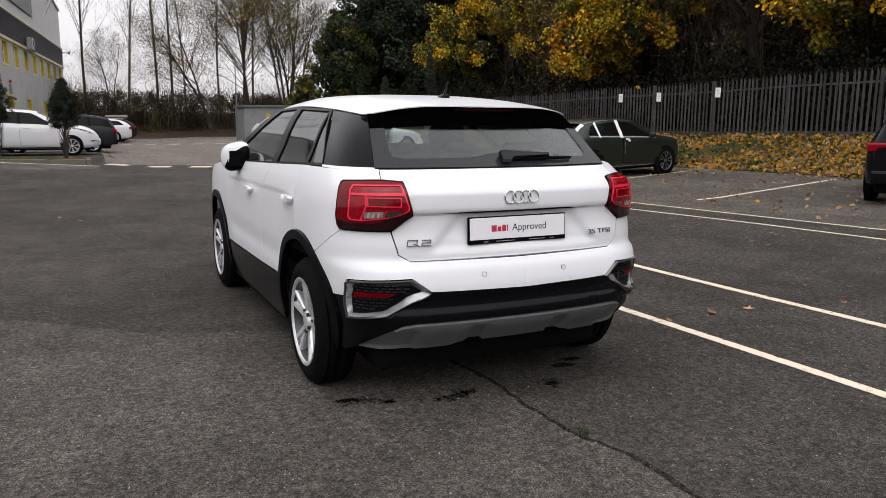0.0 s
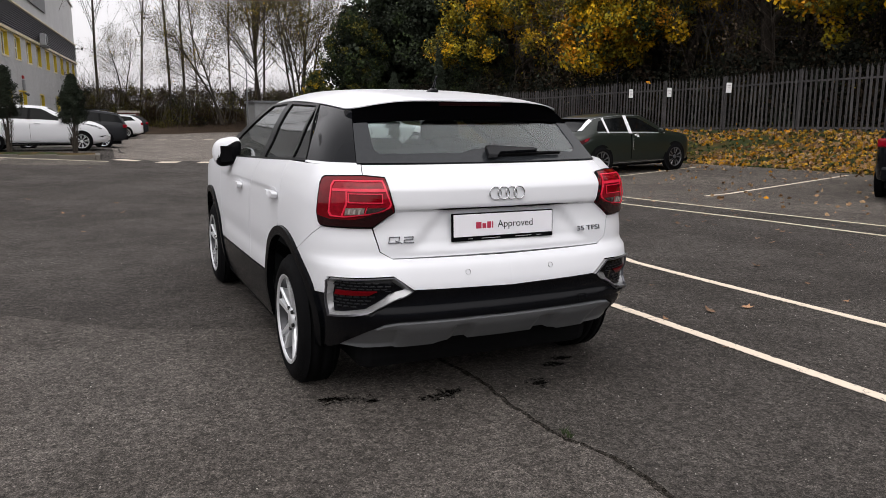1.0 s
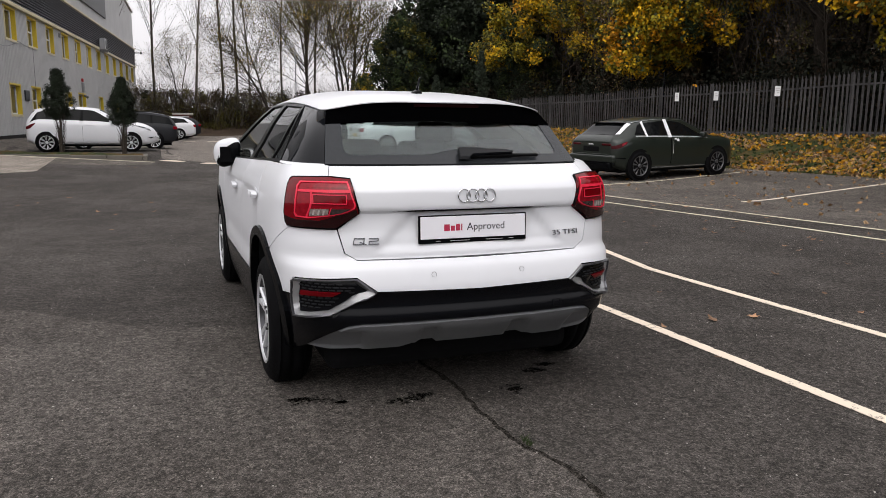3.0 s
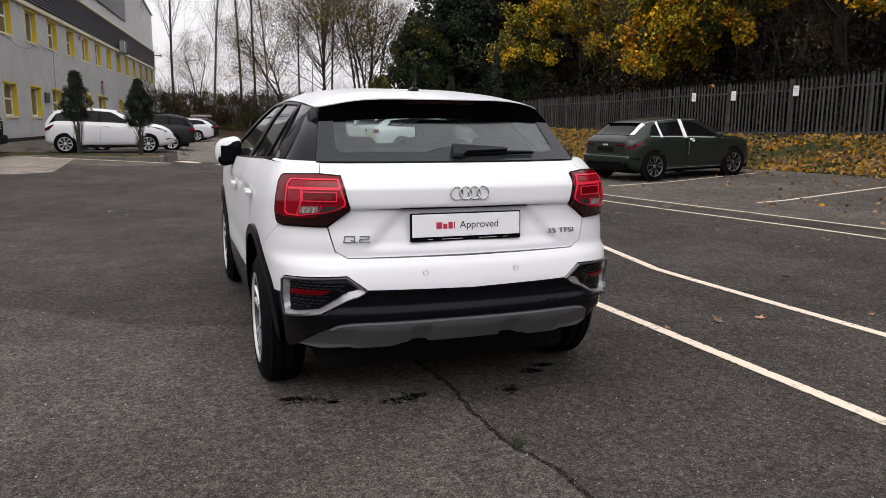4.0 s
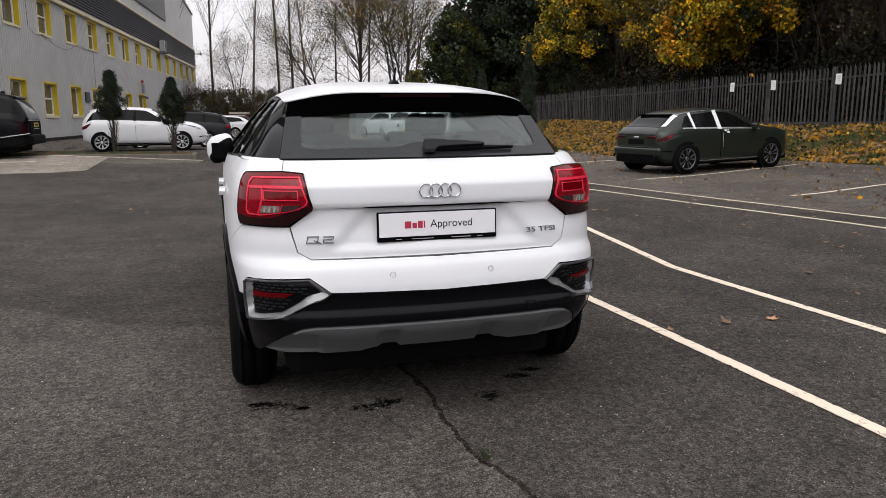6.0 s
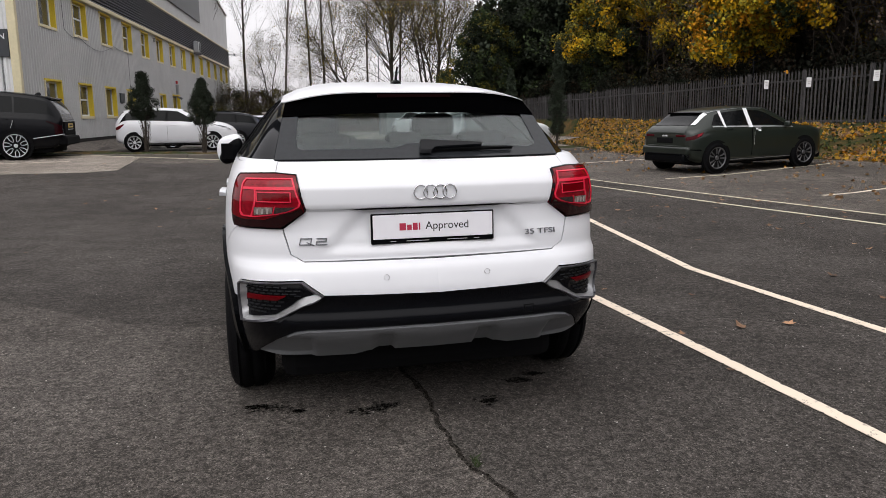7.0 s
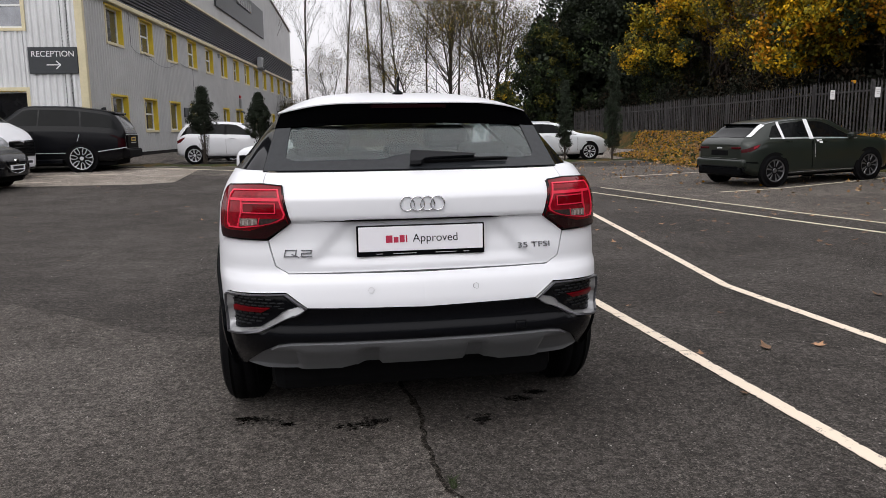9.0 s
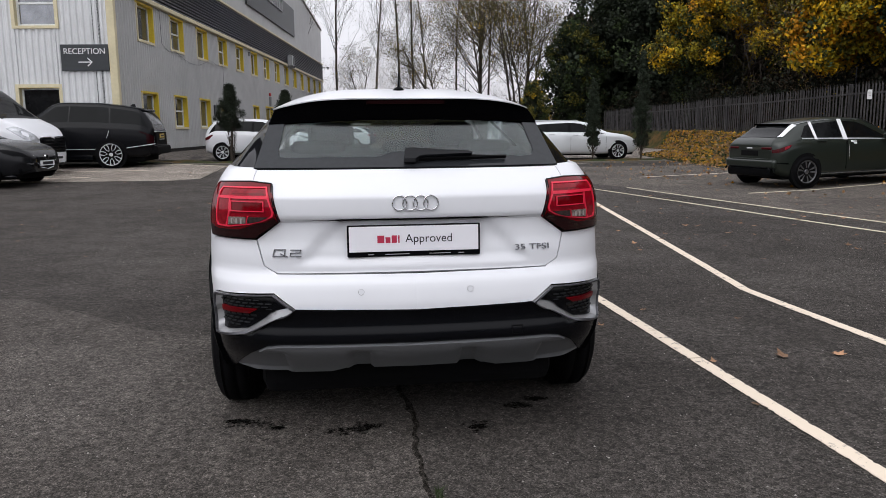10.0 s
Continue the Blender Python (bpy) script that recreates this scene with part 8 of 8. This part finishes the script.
scrub("brambles", spots, 52000, 0.12, [LEAF_SHADE, LEAF_UMBER, LEAF_DARK], [6, 2, 0.6], 14, "dark brambles and ivy close behind the fence")
# ivy and stray stems in the fence
spots = [(FENCE_X + 0.12, y, fence_base(y) + rnd.uniform(0.0, 0.5) ** 1.5, rnd.uniform(0.08, 0.25)) for y in [rnd.uniform(2, 34) for _ in range(150)]]
scrub("fence_ivy", spots, 5200, 0.09, [LEAF_DARK, LEAF_OLIVE, LEAF_ORANGE, LEAF_BROWN], [4, 2, 1, 3], 6, "ivy and leaves caught along the fence")


# clipped trees in the left bed, cypresses in the right one
def bed_tree(m, seed, h0, h1, rad, label):
    ob = empty("bed_tree", m, label, "tree", "bed trees")
    R = random.Random(seed)
    w = Wood(seed)
    for k in range(9):
        a = R.uniform(0, 6.28)
        p0 = Vector((0.05 * math.cos(a), 0.05 * math.sin(a), 0))
        p2 = Vector((0.10 * math.cos(a), 0.10 * math.sin(a), R.uniform(0.5, 0.95) * h0))
        w.limb([p0, p0.lerp(p2, 0.5) + Vector((0.01, 0, 0.05)), p2], 0.016, 0.006, 5)
    for k in range(70):
        a, z = R.uniform(0, 6.28), R.uniform(0.1, h0 * 0.8)
        rr = 0.03 + 0.05 * z
        p = Vector((rr * math.cos(a), rr * math.sin(a), z))
        w.limb([p, p + Vector((0.12 * math.cos(a), 0.12 * math.sin(a), 0.28))], 0.006, 0.002, 3)
    w.limb([Vector((0, 0, -0.05)), Vector((0.02, 0, h0)), Vector((0, 0, h1 * 0.9))], 0.04, 0.012, 7)
    mesh_ob("stem", w.v, w.f, BARK, ob, smooth=True)
    cs = []
    for k in range(260):
        t = R.random()
        z = h0 * 0.85 + (h1 - h0 * 0.85) * t
        rr = rad * (1.0 - 0.86 * t ** 1.3) * (0.55 + 0.45 * min(t * 6, 1)) * R.uniform(0.2, 1.0)
        a = R.uniform(0, 6.28)
        cs.append((rr * math.cos(a), rr * math.sin(a), z, rad * R.uniform(0.14, 0.24)))
    o = new("crown", leaf_mesh("crown", cs, 30000, 0.029, 0.1, [LEAF_DARK, LEAF_SHADE, LEAF_CYPRESS], seed, [4, 2.5, 1.5]))
    o.parent = ob
    return ob


bed_tree(pose(-3.86, 21.0, rise(-3.9, 20.4) + 0.10), 501, 1.15, 2.27, 0.54, "small clipped evergreen on bare stems in the bed")
bed_tree(pose(-2.22, 21.0, rise(-2.2, 20.4) + 0.14), 502, 1.02, 2.14, 0.50, "small clipped evergreen on bare stems in the bed")


def cypress(m, seed, h, rad, label):
    ob = empty("cypress", m, label, "tree", "cypresses")
    R = random.Random(seed)
    w = Wood(seed)
    w.limb([Vector((0, 0, -0.05)), Vector((0, 0, h * 0.9))], 0.035, 0.01, 7)
    for k in range(40):
        a, z = R.uniform(0, 6.28), R.uniform(0.1, 0.7)
        p = Vector((0.03 * math.cos(a), 0.03 * math.sin(a), z))
        w.limb([p, p + Vector((0.2 * math.cos(a), 0.2 * math.sin(a), 0.35))], 0.008, 0.003, 3)
    mesh_ob("stem", w.v, w.f, BARK, ob, smooth=True)
    cs = []
    for k in range(260):
        t = R.random()
        z = 0.50 + (h - 0.55) * t
        rr = rad * min(1.0, 0.55 + 2.2 * t) * (1 - t) ** 0.62 * R.uniform(0.1, 0.95)
        a = R.uniform(0, 6.28)
        cs.append((rr * math.cos(a), rr * math.sin(a), z, rad * R.uniform(0.14, 0.30)))
    o = new("crown", leaf_mesh("crown", cs, 34000, 0.032, 0.1, [LEAF_DARK, LEAF_CYPRESS], seed, [2, 4]))
    o.parent = ob
    return ob


cypress(pose(8.1, 22.65, rise(8.1, 22) + 0.08), 511, 2.75, 0.36, "slim dark cypress with bare lower stems in the bed")
cypress(pose(9.75, 22.4, rise(9.75, 22) + 0.08), 512, 3.65, 0.42, "taller slim dark cypress in the bed")

# fallen leaves
GOLD_FALLEN = mat("fallen_golden_leaf", (0.42, 0.25, 0.035), 0.75, spec=0.15, grain=0.3, scale=60, island=0.35)
TAN_FALLEN = mat("fallen_tan_leaf", (0.36, 0.24, 0.13), 0.75, grain=0.3, scale=60, island=0.35)
rnd = random.Random(91)
ls = []
for _ in range(11000):
    y = rnd.uniform(-2, 34)
    f = foot(y)
    t = rnd.random()
    dens = (0.05 if y < 15 else 0.45) + 0.95 * smooth01((noise.noise((y * 0.45, t * 2.6, 3)) + 0.10) / 0.35)
    if rnd.random() > max(dens, 1 - max(y - 9, 0) / 5):
        continue
    x = f + (FENCE_X - f) * t
    ls.append((x, y, bank_height(x, y) + 0.02, 0.03))
me = leaf_mesh("leaf_litter", ls, 44000, 0.118, 0.09, [GOLD_FALLEN, LEAF_ORANGE, BROWN_FALLEN, TAN_FALLEN], 9, [3.6, 1.4, 4.2, 1.0], flat=0.5)
tagged(new("leaf_litter", me), "carpet of yellow and brown fallen leaves on the bank", "fallen leaves", kind="stuff")
ls = []
while len(ls) < 900:
    y = rnd.uniform(-2, 22)
    x = foot(y) - rnd.random() ** 2.2 * 6.0
    if x > 5.5:
        ls.append((x, y, rise(x, y) + 0.02, 0.015))
me = leaf_mesh("leaf_drift", ls, 1300, 0.085, 0.012, [BROWN_FALLEN, TAN_FALLEN, LEAF_ORANGE], 10, [5, 4, 0.5], flat=0.5)
tagged(new("leaf_drift", me), "drift of fallen leaves blown onto the bays", "fallen leaves", kind="stuff")
# grass tufts on the bank
ls = []
for _ in range(5000):
    y = rnd.uniform(-2, 34)
    f = foot(y)
    x = f + (FENCE_X - f) * rnd.random()
    ls.append((x, y, bank_height(x, y) + 0.03, 0.05))
me = leaf_mesh("grass_tufts", ls, 9000, 0.09, 0.05, [LEAF_GREEN, LEAF_OLIVE], 11, [2, 1])
tagged(new("grass_tufts", me), "short grass on the bank", "grass", kind="stuff")


def curled_leaf(seed):
    """A dry leaf with pointed lobes, curled up at its edges."""
    R = random.Random(seed)
    n = 15
    v = [(0, 0, 0.004)]
    for i in range(n):
        a = 2 * math.pi * i / n
        r = (1.0 if i % 3 == 0 else 0.62) * (0.75 + 0.25 * math.cos(a)) * R.uniform(0.85, 1.1)
        v.append((r * 0.05 * math.cos(a), r * 0.042 * math.sin(a), 0.004 + 0.022 * r * r * R.uniform(0.2, 1.0)))
    me = bpy.data.meshes.new("fallen_leaf")
    me.from_pydata(v, [], [(0, i + 1, (i + 1) % n + 1) for i in range(n)])
    me.materials.append(mat("dry_leaf", (0.27, 0.15, 0.08), 0.75, grain=0.35, scale=60, rand=0.55))
    return me


lm = [curled_leaf(k) for k in range(5)]
known = [(2.15, 0.84), (2.48, 0.84), (3.78, 1.94), (4.87, 6.43), (4.08, 6.38), (4.18, 6.26), (5.08, 4.48), (5.01, 4.21), (4.35, 7.75), (6.54, 6.71), (4.27, 5.6), (5.41, 4.17), (7.78, 10.5)]
known += [(1.79, 2.03), (3.32, 0.68), (4.84, 2.12), (5.67, 2.46), (6.79, 3.54), (5.49, 6.16), (3.73, 3.83), (1.72, 0.81), (1.61, 0.17), (2.34, 1.69), (3.57, 1.22), (2.78, 4.69)]
near = len(known)
k = 0
while len(known) < 300:
    x, y = rnd.uniform(-9, 9), rnd.uniform(-1, 18)
    if 1.4 < x < 4.8 and y < 4.5:
        continue
    if x > 1.2 and rnd.random() < 0.25 + 0.09 * x or (x < -1.3 and y > 4 and rnd.random() < 0.22):
        known.append((x, y))
for i, (x, y) in enumerate(known):
    ob = new("fallen_leaf", lm[i % 5])
    s = rnd.uniform(0.6, 1.25) if i >= near else (1.3 if i < 13 else 0.8)
    ob.matrix_basis = pose(x, y, rise(x, y) + 0.004, rnd.uniform(-8, 8), rnd.uniform(-8, 8), rnd.uniform(0, 360)) @ Matrix.Scale(s, 4)
    tagged(ob, "dry curled brown leaf lying on the asphalt", "leaf", "scattered leaves")

# weed in the seam
bl = Wood(95)
for k in range(26):
    a = bl.rnd.uniform(0, 6.28)
    p = Vector((0.012 * math.cos(a), 0.03 * math.sin(a), 0))
    q = p + Vector((bl.rnd.uniform(-0.03, 0.03), bl.rnd.uniform(-0.03, 0.03), bl.rnd.uniform(0.012, 0.032)))
    bl.limb([p, p.lerp(q, 0.6) + Vector((0, 0, 0.006)), q], 0.0022, 0.0008, 3)
weed = mesh_ob("weed", bl.v, bl.f, LEAF_GREEN)
weed.matrix_basis = pose(0.034, -0.52, 0.004)
tagged(weed, "tiny green weed growing out of the asphalt seam", "weed")

# pale grit lying on the old asphalt
rnd = random.Random(97)
gv, gf = [], []
for _ in range(2600):
    x, y, r = rnd.uniform(-6, 6.5), rnd.uniform(-2.2, 6), rnd.uniform(0.0022, 0.0052)
    if abs(x) < 0.9 and y > 0.1 and rnd.random() < 0.9:
        continue
    z, k, a = rise(x, y) + 0.002, len(gv), rnd.uniform(0, 1.5)
    for i in range(4):
        q = a + i * 1.571
        gv.append((x + r * rnd.uniform(0.7, 1.3) * math.cos(q), y + r * rnd.uniform(0.7, 1.3) * math.sin(q), z))
    gv.append((x, y, z + r))
    gf += [(k + i, k + (i + 1) % 4, k + 4) for i in range(4)]
grit = mesh_ob("grit", gv, gf, mat("pale_grit", (0.42, 0.39, 0.36), 0.85, spec=0.2, island=0.45))
tagged(grit, "pale loose grit scattered on the asphalt", "grit", kind="stuff")
